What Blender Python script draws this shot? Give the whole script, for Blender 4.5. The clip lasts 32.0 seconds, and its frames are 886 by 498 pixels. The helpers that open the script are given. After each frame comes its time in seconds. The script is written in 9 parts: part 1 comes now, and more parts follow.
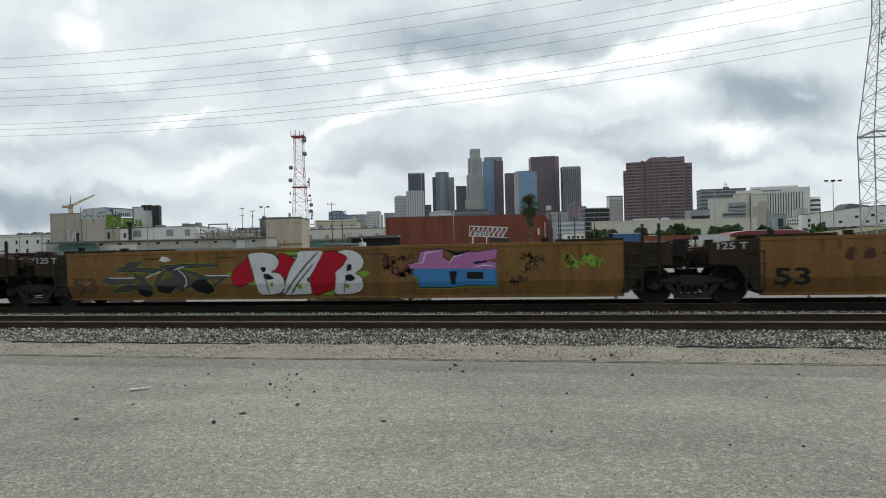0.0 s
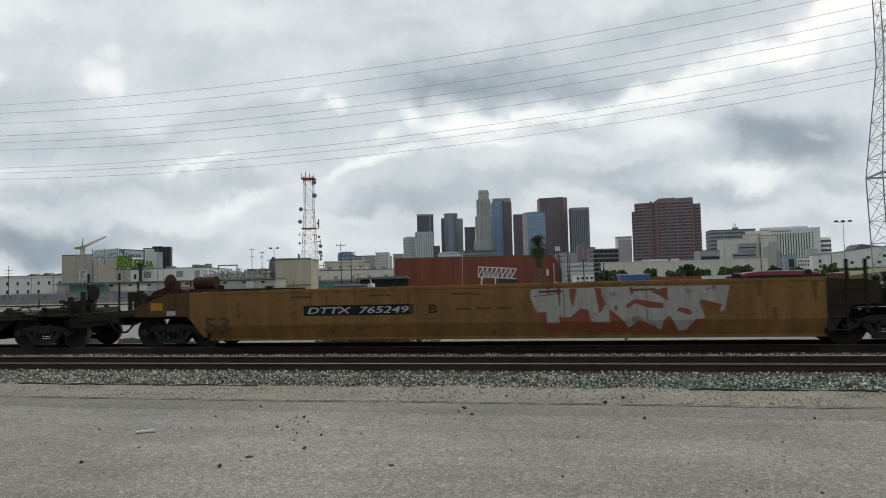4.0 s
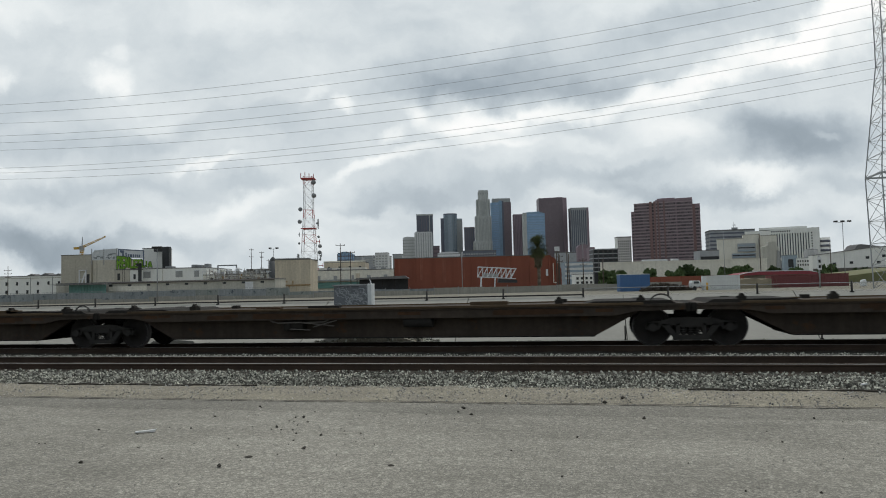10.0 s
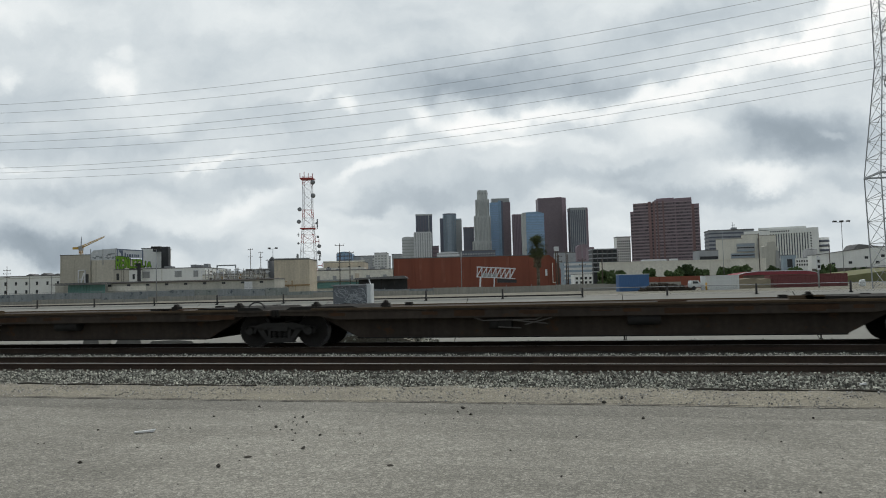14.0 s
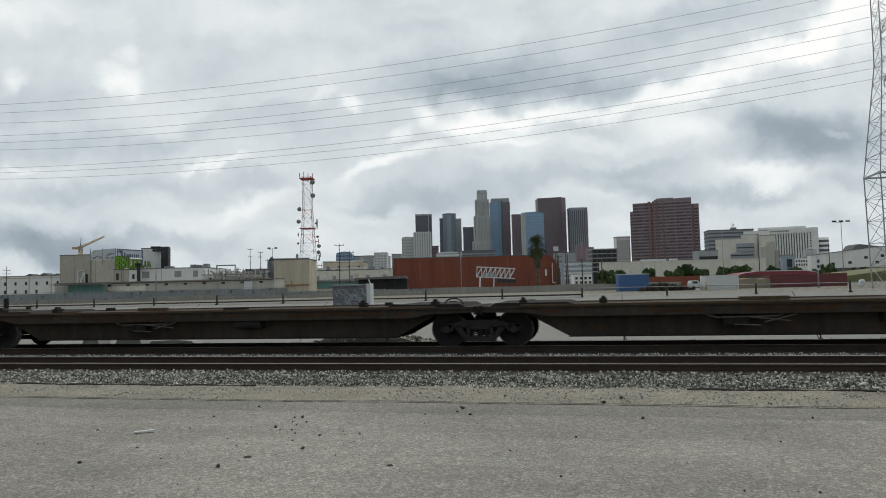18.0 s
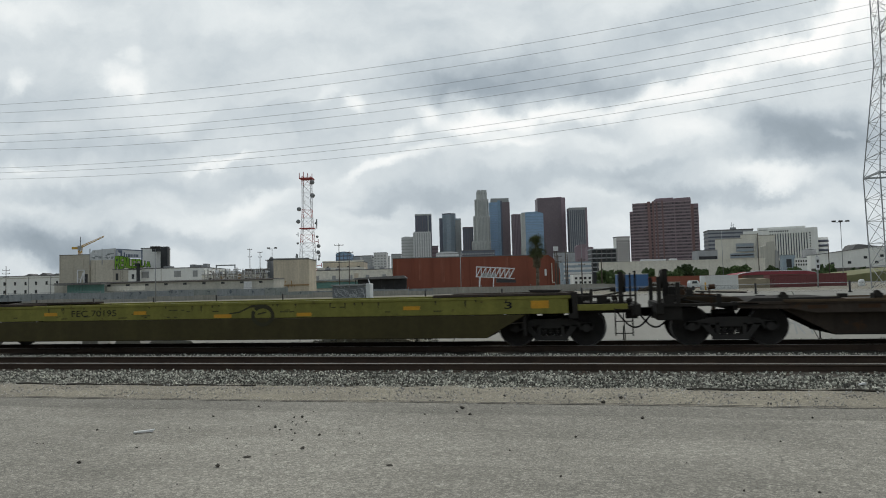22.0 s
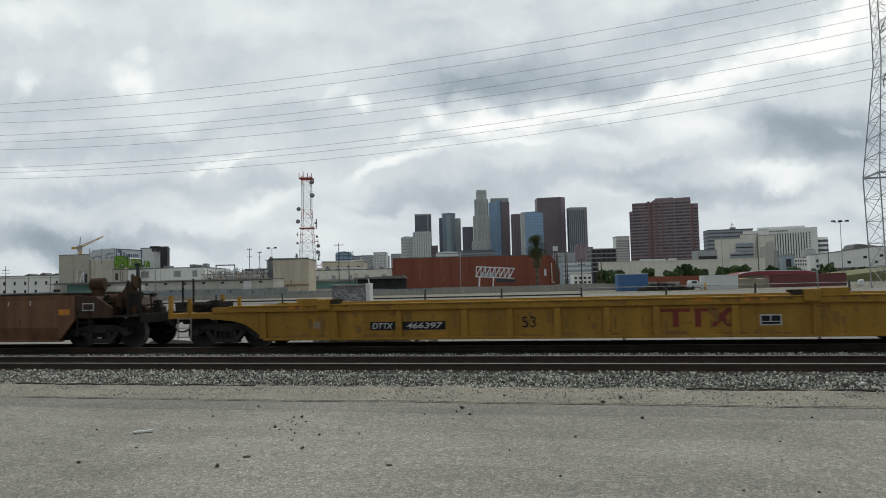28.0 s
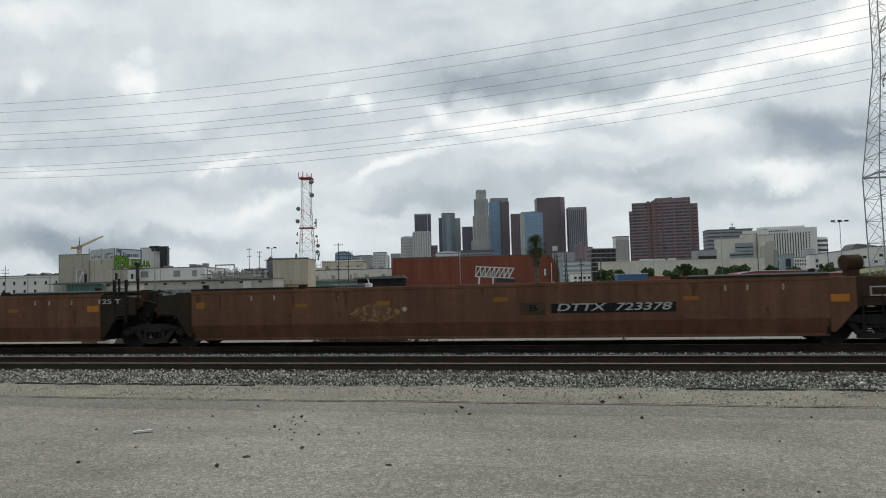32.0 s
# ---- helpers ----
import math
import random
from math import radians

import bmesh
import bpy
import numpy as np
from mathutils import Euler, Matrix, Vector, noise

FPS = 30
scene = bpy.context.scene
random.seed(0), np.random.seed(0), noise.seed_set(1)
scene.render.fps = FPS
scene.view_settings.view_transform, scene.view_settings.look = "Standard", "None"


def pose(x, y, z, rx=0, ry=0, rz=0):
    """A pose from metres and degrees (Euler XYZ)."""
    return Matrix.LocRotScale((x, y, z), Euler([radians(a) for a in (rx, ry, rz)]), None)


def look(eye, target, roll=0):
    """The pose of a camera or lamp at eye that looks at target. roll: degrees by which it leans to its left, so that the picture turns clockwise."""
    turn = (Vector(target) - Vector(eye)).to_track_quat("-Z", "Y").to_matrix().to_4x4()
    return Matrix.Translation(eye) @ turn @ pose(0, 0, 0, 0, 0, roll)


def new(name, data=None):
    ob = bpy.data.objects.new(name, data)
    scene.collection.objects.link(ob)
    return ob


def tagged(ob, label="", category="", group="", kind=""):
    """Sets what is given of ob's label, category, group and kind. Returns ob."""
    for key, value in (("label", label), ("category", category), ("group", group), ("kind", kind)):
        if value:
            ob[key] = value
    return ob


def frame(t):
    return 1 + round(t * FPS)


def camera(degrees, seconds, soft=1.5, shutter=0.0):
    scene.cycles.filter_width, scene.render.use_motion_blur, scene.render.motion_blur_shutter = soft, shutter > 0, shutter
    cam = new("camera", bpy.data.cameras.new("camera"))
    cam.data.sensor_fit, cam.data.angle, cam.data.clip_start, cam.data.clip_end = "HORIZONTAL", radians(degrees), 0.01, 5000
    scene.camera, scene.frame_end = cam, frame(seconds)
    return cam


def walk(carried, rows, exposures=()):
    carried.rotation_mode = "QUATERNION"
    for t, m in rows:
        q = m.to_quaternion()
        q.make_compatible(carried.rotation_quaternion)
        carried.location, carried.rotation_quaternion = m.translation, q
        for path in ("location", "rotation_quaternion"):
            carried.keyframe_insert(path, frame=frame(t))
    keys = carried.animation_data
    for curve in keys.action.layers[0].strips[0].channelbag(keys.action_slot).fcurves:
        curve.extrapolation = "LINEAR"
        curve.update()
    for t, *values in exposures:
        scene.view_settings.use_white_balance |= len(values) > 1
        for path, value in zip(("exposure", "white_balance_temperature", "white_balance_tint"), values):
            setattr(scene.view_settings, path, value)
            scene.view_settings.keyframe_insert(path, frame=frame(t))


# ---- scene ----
# The eye stands 1.86 m over the asphalt; x runs along the tracks, y across them to the river and the city.
EYE = (0.0, 0.0, 1.86)
VIEW = 12.85  # the view axis is turned this far from the tracks' normal


def aim(yaw, pitch, lean):
    y, p = radians(yaw), radians(pitch)
    way = Vector((-math.sin(y) * math.cos(p), math.cos(y) * math.cos(p), math.sin(p)))
    return look(EYE, Vector(EYE) + way * 10, -lean)


cam = camera(66, 32.0, soft=1.0, shutter=0.25)
walk(cam, [
    (0, aim(12.232, -0.36, 1.4)), (0.5, aim(12.324, 0.066, 1.42)), (1, aim(12.412, 0.325, 1.44)),
    (1.5, aim(12.521, 0.571, 1.43)), (2, aim(12.629, 1.642, 1.43)), (2.5, aim(12.741, 2.219, 1.43)),
    (3, aim(12.807, 2.672, 1.43)), (3.5, aim(12.854, 2.998, 1.43)), (4.2, aim(12.885, 3.1, 1.42)),
    (5.5, aim(12.895, 3.11, 1.41)), (7, aim(12.875, 3.105, 1.412)), (9, aim(12.85, 3.1, 1.42)),
    (11, aim(12.825, 3.099, 1.43)), (13, aim(12.787, 3.098, 1.43)), (17, aim(12.763, 3.093, 1.43)),
    (20, aim(12.729, 3.091, 1.43)), (25, aim(12.718, 3.079, 1.433)), (28, aim(12.7, 3.075, 1.435)),
    (32, aim(12.673, 3.059, 1.435))],
     exposures=[(0, 0.22), (1.5, 0.2), (2.5, 0.1), (3.5, 0.0), (32, 0.0)])


# ---- node helpers ----
def node(nt, kind, values=None, **props):
    n = nt.nodes.new(kind)
    for k, v in props.items():
        setattr(n, k, v)
    for k, v in (values or {}).items():
        n.inputs[k].default_value = v
    return n


def ramp(nt, fac, stops):
    r = nt.nodes.new("ShaderNodeValToRGB")
    e = r.color_ramp.elements
    while len(e) < len(stops):
        e.new(0.5)
    for i, (p, c) in enumerate(stops):
        e[i].position, e[i].color = p, (*c, 1) if len(c) == 3 else c
    nt.links.new(fac, r.inputs[0])
    return r.outputs[0]


def calc(nt, op, a, b=None, c=None, clamp=False):
    n = nt.nodes.new("ShaderNodeMath")
    n.operation, n.use_clamp = op, clamp
    for i, v in enumerate((a, b, c)):
        if v is None:
            continue
        if isinstance(v, (int, float)):
            n.inputs[i].default_value = v
        else:
            nt.links.new(v, n.inputs[i])
    return n.outputs[0]


def dot(nt, vec, const):
    n = node(nt, "ShaderNodeVectorMath", operation="DOT_PRODUCT")
    nt.links.new(vec, n.inputs[0])
    n.inputs[1].default_value = const
    return n.outputs["Value"]


# ---- sky ----
SKY_STOPS = ((0.0, (0.225, 0.275, 0.318)), (0.30, (0.36, 0.42, 0.472)), (0.52, (0.545, 0.608, 0.65)),
             (0.72, (0.75, 0.80, 0.818)), (0.9, (0.92, 0.945, 0.94)), (1.0, (1.0, 1.0, 0.99)))

world = bpy.data.worlds.new("overcast_sky")
scene.world = world
world.use_nodes = True
wn = world.node_tree
wn.nodes.clear()
w_out = wn.nodes.new("ShaderNodeOutputWorld")
w_bg = node(wn, "ShaderNodeBackground", {"Strength": 0.1})
w_sky = node(wn, "ShaderNodeTexSky", sky_type="NISHITA", sun_disc=False, sun_elevation=radians(68), sun_rotation=radians(22))
w_co = wn.nodes.new("ShaderNodeTexCoord")
w_noise = node(wn, "ShaderNodeTexNoise", {"Scale": 3.2, "Detail": 6.0, "Roughness": 0.55})
wn.links.new(w_co.outputs["Generated"], w_noise.inputs["Vector"])
w_cloud = ramp(wn, w_noise.outputs[0], [(p, tuple(7.5 * v for v in c)) for p, c in SKY_STOPS])
w_mix = node(wn, "ShaderNodeMix", data_type="RGBA")
w_mix.inputs[0].default_value = 0.9
wn.links.new(w_sky.outputs[0], w_mix.inputs[6])
wn.links.new(w_cloud, w_mix.inputs[7])
wn.links.new(w_mix.outputs[2], w_bg.inputs[0])
wn.links.new(w_bg.outputs[0], w_out.inputs[0])

sun_data = bpy.data.lights.new("sun", "SUN")
sun_data.energy, sun_data.angle, sun_data.color = 1.5, radians(30), (1.0, 0.965, 0.90)
sun = new("sun", sun_data)
sun.matrix_world = look((14, 52, 90), (0, 18, 0))


def cloud_material():
    """Glowing overcast, laid out on the plane square to the view axis: bright rifts and slate-grey bellies."""
    m = bpy.data.materials.new("clouds")
    m.use_nodes = True
    nt = m.node_tree
    nt.nodes.clear()
    y, p, r = radians(VIEW), radians(3.1), radians(1.42)
    fw = Vector((-math.sin(y) * math.cos(p), math.cos(y) * math.cos(p), math.sin(p)))
    side = Vector((math.cos(y), math.sin(y), 0))
    rise = side.cross(fw)
    side, rise = side * math.cos(r) - rise * math.sin(r), side * math.sin(r) + rise * math.cos(r)
    co = nt.nodes.new("ShaderNodeTexCoord")
    pos = co.outputs["Object"]
    f = dot(nt, pos, fw)
    u = calc(nt, "DIVIDE", dot(nt, pos, side), f)
    v = calc(nt, "DIVIDE", dot(nt, pos, rise), f)
    flat = nt.nodes.new("ShaderNodeCombineXYZ")
    nt.links.new(u, flat.inputs[0])
    nt.links.new(v, flat.inputs[1])
    # ragged edges: the layout is pushed about by noise
    wob = node(nt, "ShaderNodeTexNoise", {"Scale": 8.0, "Detail": 7.0, "Roughness": 0.58})
    nt.links.new(flat.outputs[0], wob.inputs["Vector"])
    cen = node(nt, "ShaderNodeVectorMath", operation="SUBTRACT")
    nt.links.new(wob.outputs["Color"], cen.inputs[0])
    cen.inputs[1].default_value = (0.5, 0.5, 0.5)
    sc = node(nt, "ShaderNodeVectorMath", operation="SCALE")
    nt.links.new(cen.outputs[0], sc.inputs[0])
    sc.inputs["Scale"].default_value = 0.115
    add = node(nt, "ShaderNodeVectorMath", operation="ADD")
    nt.links.new(flat.outputs[0], add.inputs[0])
    nt.links.new(sc.outputs[0], add.inputs[1])
    warped = add.outputs[0]
    total = None
    # centre across and up, half widths, tilt, lightness
    for cx, cy, a, b, tilt, amp in CLOUDS:
        mp = node(nt, "ShaderNodeMapping", vector_type="TEXTURE")
        mp.inputs["Location"].default_value = (cx, cy, 0)
        mp.inputs["Rotation"].default_value = (0, 0, radians(tilt))
        mp.inputs["Scale"].default_value = (a, b, 1)
        nt.links.new(warped, mp.inputs["Vector"])
        ln = node(nt, "ShaderNodeVectorMath", operation="LENGTH")
        nt.links.new(mp.outputs[0], ln.inputs[0])
        mr = node(nt, "ShaderNodeMapRange", {"From Min": 1.3, "From Max": 0.0, "To Min": 0.0, "To Max": amp}, interpolation_type="SMOOTHERSTEP")
        nt.links.new(ln.outputs["Value"], mr.inputs["Value"])
        total = mr.outputs[0] if total is None else calc(nt, "ADD", total, mr.outputs[0])
    st = node(nt, "ShaderNodeMapping", {"Scale": (1.0, 1.6, 1.0)})
    nt.links.new(warped, st.inputs["Vector"])
    n1 = node(nt, "ShaderNodeTexNoise", {"Scale": 5.5, "Detail": 8.0, "Roughness": 0.56})
    nt.links.new(st.outputs[0], n1.inputs["Vector"])
    n2 = node(nt, "ShaderNodeTexNoise", {"Scale": 17.0, "Detail": 6.0, "Roughness": 0.6})
    nt.links.new(st.outputs[0], n2.inputs["Vector"])
    val = calc(nt, "MULTIPLY_ADD", calc(nt, "SUBTRACT", n1.outputs[0], 0.5), 0.46, 0.635)
    val = calc(nt, "MULTIPLY_ADD", calc(nt, "SUBTRACT", n2.outputs[0], 0.5), 0.12, val)
    val = calc(nt, "ADD", val, total, clamp=True)
    em = node(nt, "ShaderNodeEmission", {"Strength": 1.0})
    nt.links.new(ramp(nt, val, SKY_STOPS), em.inputs[0])
    out = nt.nodes.new("ShaderNodeOutputMaterial")
    nt.links.new(em.outputs[0], out.inputs[0])
    m.cycles.emission_sampling = "NONE"
    return m


CLOUDS = ((-0.550, 0.013, 0.215, 0.033, 0, -0.08), (-0.625, 0.038, 0.099, 0.025, 0, -0.08), (-0.070, 0.026, 0.133, 0.020, 0, -0.05), (0.386, 0.080, 0.191, 0.015, -3, -0.15), (-0.401, 0.013, 0.141, 0.022, 0, -0.13), (0.576, 0.125, 0.099, 0.033, 0, -0.12), (-0.219, 0.080, 0.099, 0.017, 0, -0.06), (0.287, 0.117, 0.099, 0.013, 4, -0.1), (0.146, 0.046, 0.166, 0.018, 0, -0.08),
          (0.096, 0.251, 0.224, 0.041, 3, -0.27), (0.013, 0.233, 0.108, 0.020, -2, -0.14), (0.229, 0.241, 0.124, 0.022, 6, -0.14), (0.320, 0.320, 0.174, 0.041, 14, -0.16),
          (0.063, 0.289, 0.182, 0.028, 8, -0.08), (0.514, 0.162, 0.153, 0.051, 0, -0.36), (0.452, 0.179, 0.066, 0.027, -20, -0.08), (0.593, 0.088, 0.091, 0.017, -4, -0.13),
          (0.560, 0.195, 0.050, 0.025, 0, -0.06), (-0.020, 0.075, 0.157, 0.025, 3, -0.2), (0.146, 0.102, 0.265, 0.022, 0, -0.14), (-0.119, 0.060, 0.066, 0.012, 0, -0.1),
          (-0.600, 0.007, 0.174, 0.038, 0, -0.36), (-0.492, 0.092, 0.182, 0.020, 3, -0.1), (-0.616, 0.080, 0.099, 0.018, 0, -0.1), (-0.600, 0.216, 0.124, 0.055, 0, -0.1),
          (-0.558, 0.154, 0.191, 0.031, 4, -0.17), (-0.384, 0.171, 0.091, 0.025, 10, -0.1), (-0.285, 0.102, 0.075, 0.020, 0, -0.13), (-0.260, 0.187, 0.108, 0.030, 8, -0.08),
          (-0.260, 0.299, 0.108, 0.025, 5, -0.07), (-0.078, 0.316, 0.116, 0.025, 6, -0.05), (-0.376, 0.266, 0.075, 0.033, 20, -0.06), (-0.492, 0.248, 0.033, 0.030, 10, 0.26),
          (-0.477, 0.289, 0.018, 0.020, 40, 0.16), (-0.154, 0.208, 0.020, 0.018, 40, 0.24), (-0.186, 0.233, 0.033, 0.013, 30, 0.1), (0.055, 0.185, 0.108, 0.023, 2, 0.34),
          (0.179, 0.198, 0.099, 0.020, 4, 0.28), (0.328, 0.223, 0.116, 0.023, 12, 0.3), (0.452, 0.276, 0.108, 0.028, 26, 0.33), (0.535, 0.320, 0.091, 0.036, 38, 0.38),
          (0.618, 0.349, 0.091, 0.050, 40, 0.34), (-0.041, 0.200, 0.023, 0.022, 30, 0.22), (-0.076, 0.166, 0.025, 0.015, 30, 0.2), (0.080, 0.158, 0.066, 0.015, 2, 0.22),
          (0.336, 0.171, 0.091, 0.036, -6, 0.17), (0.187, 0.150, 0.124, 0.020, 2, 0.12), (0.461, 0.104, 0.091, 0.022, -6, 0.22), (0.552, 0.168, 0.022, 0.010, -20, 0.16),
          (-0.633, 0.359, 0.116, 0.033, 0, 0.17), (-0.643, 0.258, 0.022, 0.027, 0, 0.22), (-0.335, 0.349, 0.215, 0.033, 0, 0.08), (-0.355, 0.125, 0.055, 0.009, 4, 0.22),
          (-0.629, 0.117, 0.041, 0.008, 0, 0.14), (-0.293, 0.069, 0.099, 0.020, 8, 0.15), (-0.376, 0.038, 0.133, 0.020, 4, 0.04), (-0.119, 0.115, 0.058, 0.012, 18, 0.22),
          (-0.053, 0.135, 0.066, 0.015, 14, 0.18), (-0.186, 0.017, 0.116, 0.022, 0, 0.06), (0.237, 0.038, 0.066, 0.025, 0, 0.08), (0.436, 0.055, 0.124, 0.018, 0, 0.02),
          (0.328, 0.092, 0.075, 0.012, 0, -0.1), (0.576, 0.034, 0.099, 0.020, 0, -0.06))


# ---- shapes ----
class Shape:
    """Collects faces for one mesh."""

    def __init__(self):
        self.v, self.f, self.smooth = [], [], []

    def add(self, verts, faces, smooth=False):
        n = len(self.v)
        self.v += [tuple(p) for p in verts]
        self.f += [tuple(i + n for i in q) for q in faces]
        self.smooth += [smooth] * len(faces)
        return self

    def box(self, x0, x1, y0, y1, z0, z1, m=None):
        p = [(x, y, z) for z in (z0, z1) for y in (y0, y1) for x in (x0, x1)]
        if m is not None:
            p = [m @ Vector(c) for c in p]
        return self.add(p, [(0, 2, 3, 1), (4, 5, 7, 6), (0, 1, 5, 4), (2, 6, 7, 3), (0, 4, 6, 2), (1, 3, 7, 5)])

    def prism(self, outline, y0, y1, axis="y"):
        """An outline in x and z pushed along y (or in x and y pushed along z)."""
        n = len(outline)
        at = (lambda a, b, c: (a, c, b)) if axis == "y" else (lambda a, b, c: (a, b, c)) if axis == "z" else (lambda a, b, c: (c, a, b))
        p = [at(a, b, y0) for a, b in outline] + [at(a, b, y1) for a, b in outline]
        return self.add(p, [tuple(range(n)), tuple(range(2 * n - 1, n - 1, -1))] + [(i, i + n, (i + 1) % n + n, (i + 1) % n) for i in range(n)])

    def cyl(self, p, q, r0, r1=None, seg=12, caps=True):
        p, q = Vector(p), Vector(q)
        r1 = r0 if r1 is None else r1
        d = (q - p).normalized()
        a = d.orthogonal().normalized()
        b = d.cross(a)
        ring = [(a * math.cos(2 * math.pi * i / seg) + b * math.sin(2 * math.pi * i / seg)) for i in range(seg)]
        self.add([p + c * r0 for c in ring] + [q + c * r1 for c in ring], [(i, (i + 1) % seg, (i + 1) % seg + seg, i + seg) for i in range(seg)], seg > 7)
        if caps:
            n = len(self.v)
            self.f += [tuple(range(n - seg - 1, n - 2 * seg - 1, -1)), tuple(range(n - seg, n))]
            self.smooth += [False, False]
        return self

    def turned(self, prof, c, axis="y", seg=24):
        """A profile of (radius, place on the axis) turned about an axis through c."""
        n = len(prof)
        vs = []
        for i in range(seg):
            k = 2 * math.pi * i / seg
            for r, h in prof:
                a, b = r * math.cos(k), r * math.sin(k)
                vs.append({"x": (c[0] + h, c[1] + a, c[2] + b), "y": (c[0] + a, c[1] + h, c[2] + b), "z": (c[0] + a, c[1] + b, c[2] + h)}[axis])
        fs = [(i * n + j, ((i + 1) % seg) * n + j, ((i + 1) % seg) * n + j + 1, i * n + j + 1) for i in range(seg) for j in range(n - 1)]
        return self.add(vs, fs, True)

    def sheet(self, outline, y=0.0):
        return self.add([(a, y, b) for a, b in outline], [tuple(range(len(outline)))])

    def mesh(self, name, mat):
        me = bpy.data.meshes.new(name)
        me.from_pydata(self.v, [], self.f)
        me.polygons.foreach_set("use_smooth", self.smooth)
        if mat is not None:
            me.materials.append(mat)
        me.update()
        return me


def fix(me):
    b = bmesh.new()
    b.from_mesh(me)
    bmesh.ops.recalc_face_normals(b, faces=b.faces)
    b.to_mesh(me)
    b.free()
    return me


def part(name, shape, mat, parent, label="", bevel=0.0, at=None):
    me = shape if isinstance(shape, bpy.types.Mesh) else fix(shape.mesh(name, mat))
    ob = new(name, me)
    ob.parent = parent
    if at is not None:
        ob.matrix_basis = at
    if bevel:
        b = ob.modifiers.new("edge", "BEVEL")
        b.width, b.segments, b.limit_method = bevel, 2, "ANGLE"
    return tagged(ob, label) if label else ob


def thing(name, label, category, at=None, group="", kind=""):
    ob = new(name)
    if at is not None:
        ob.matrix_basis = at
    return tagged(ob, label, category, group, kind)


def solid(name, shape, mat, label, category, at=None, group="", kind="", bevel=0.0):
    ob = part(name, shape, mat, None, "", bevel, at)
    return tagged(ob, label, category, group, kind)


def grown(o, d):
    """An outline pushed outwards by d."""
    area = sum(p[0] * q[1] - q[0] * p[1] for p, q in zip(o, o[1:] + o[:1]))
    w = 1 if area > 0 else -1
    out = []
    n = len(o)
    for i in range(n):
        a, b, c = Vector(o[i - 1]), Vector(o[i]), Vector(o[(i + 1) % n])
        e, f = (b - a), (c - b)
        if e.length < 1e-6 or f.length < 1e-6:
            continue
        e.normalize()
        f.normalize()
        m = Vector((e.y + f.y, -e.x - f.x))
        if m.length < 0.2:
            m = Vector((e.y, -e.x))
        m.normalize()
        out.append(tuple(b + m * d * w))
    return out


def bank(a, d, z=0.0, turn=0.0):
    """A place a metres to the side of the view axis and d metres along it, faced to the eye, turned by so many degrees."""
    c, s = math.cos(radians(VIEW)), math.sin(radians(VIEW))
    return pose(a * c - d * s, a * s + d * c, z, 0, 0, VIEW + turn)


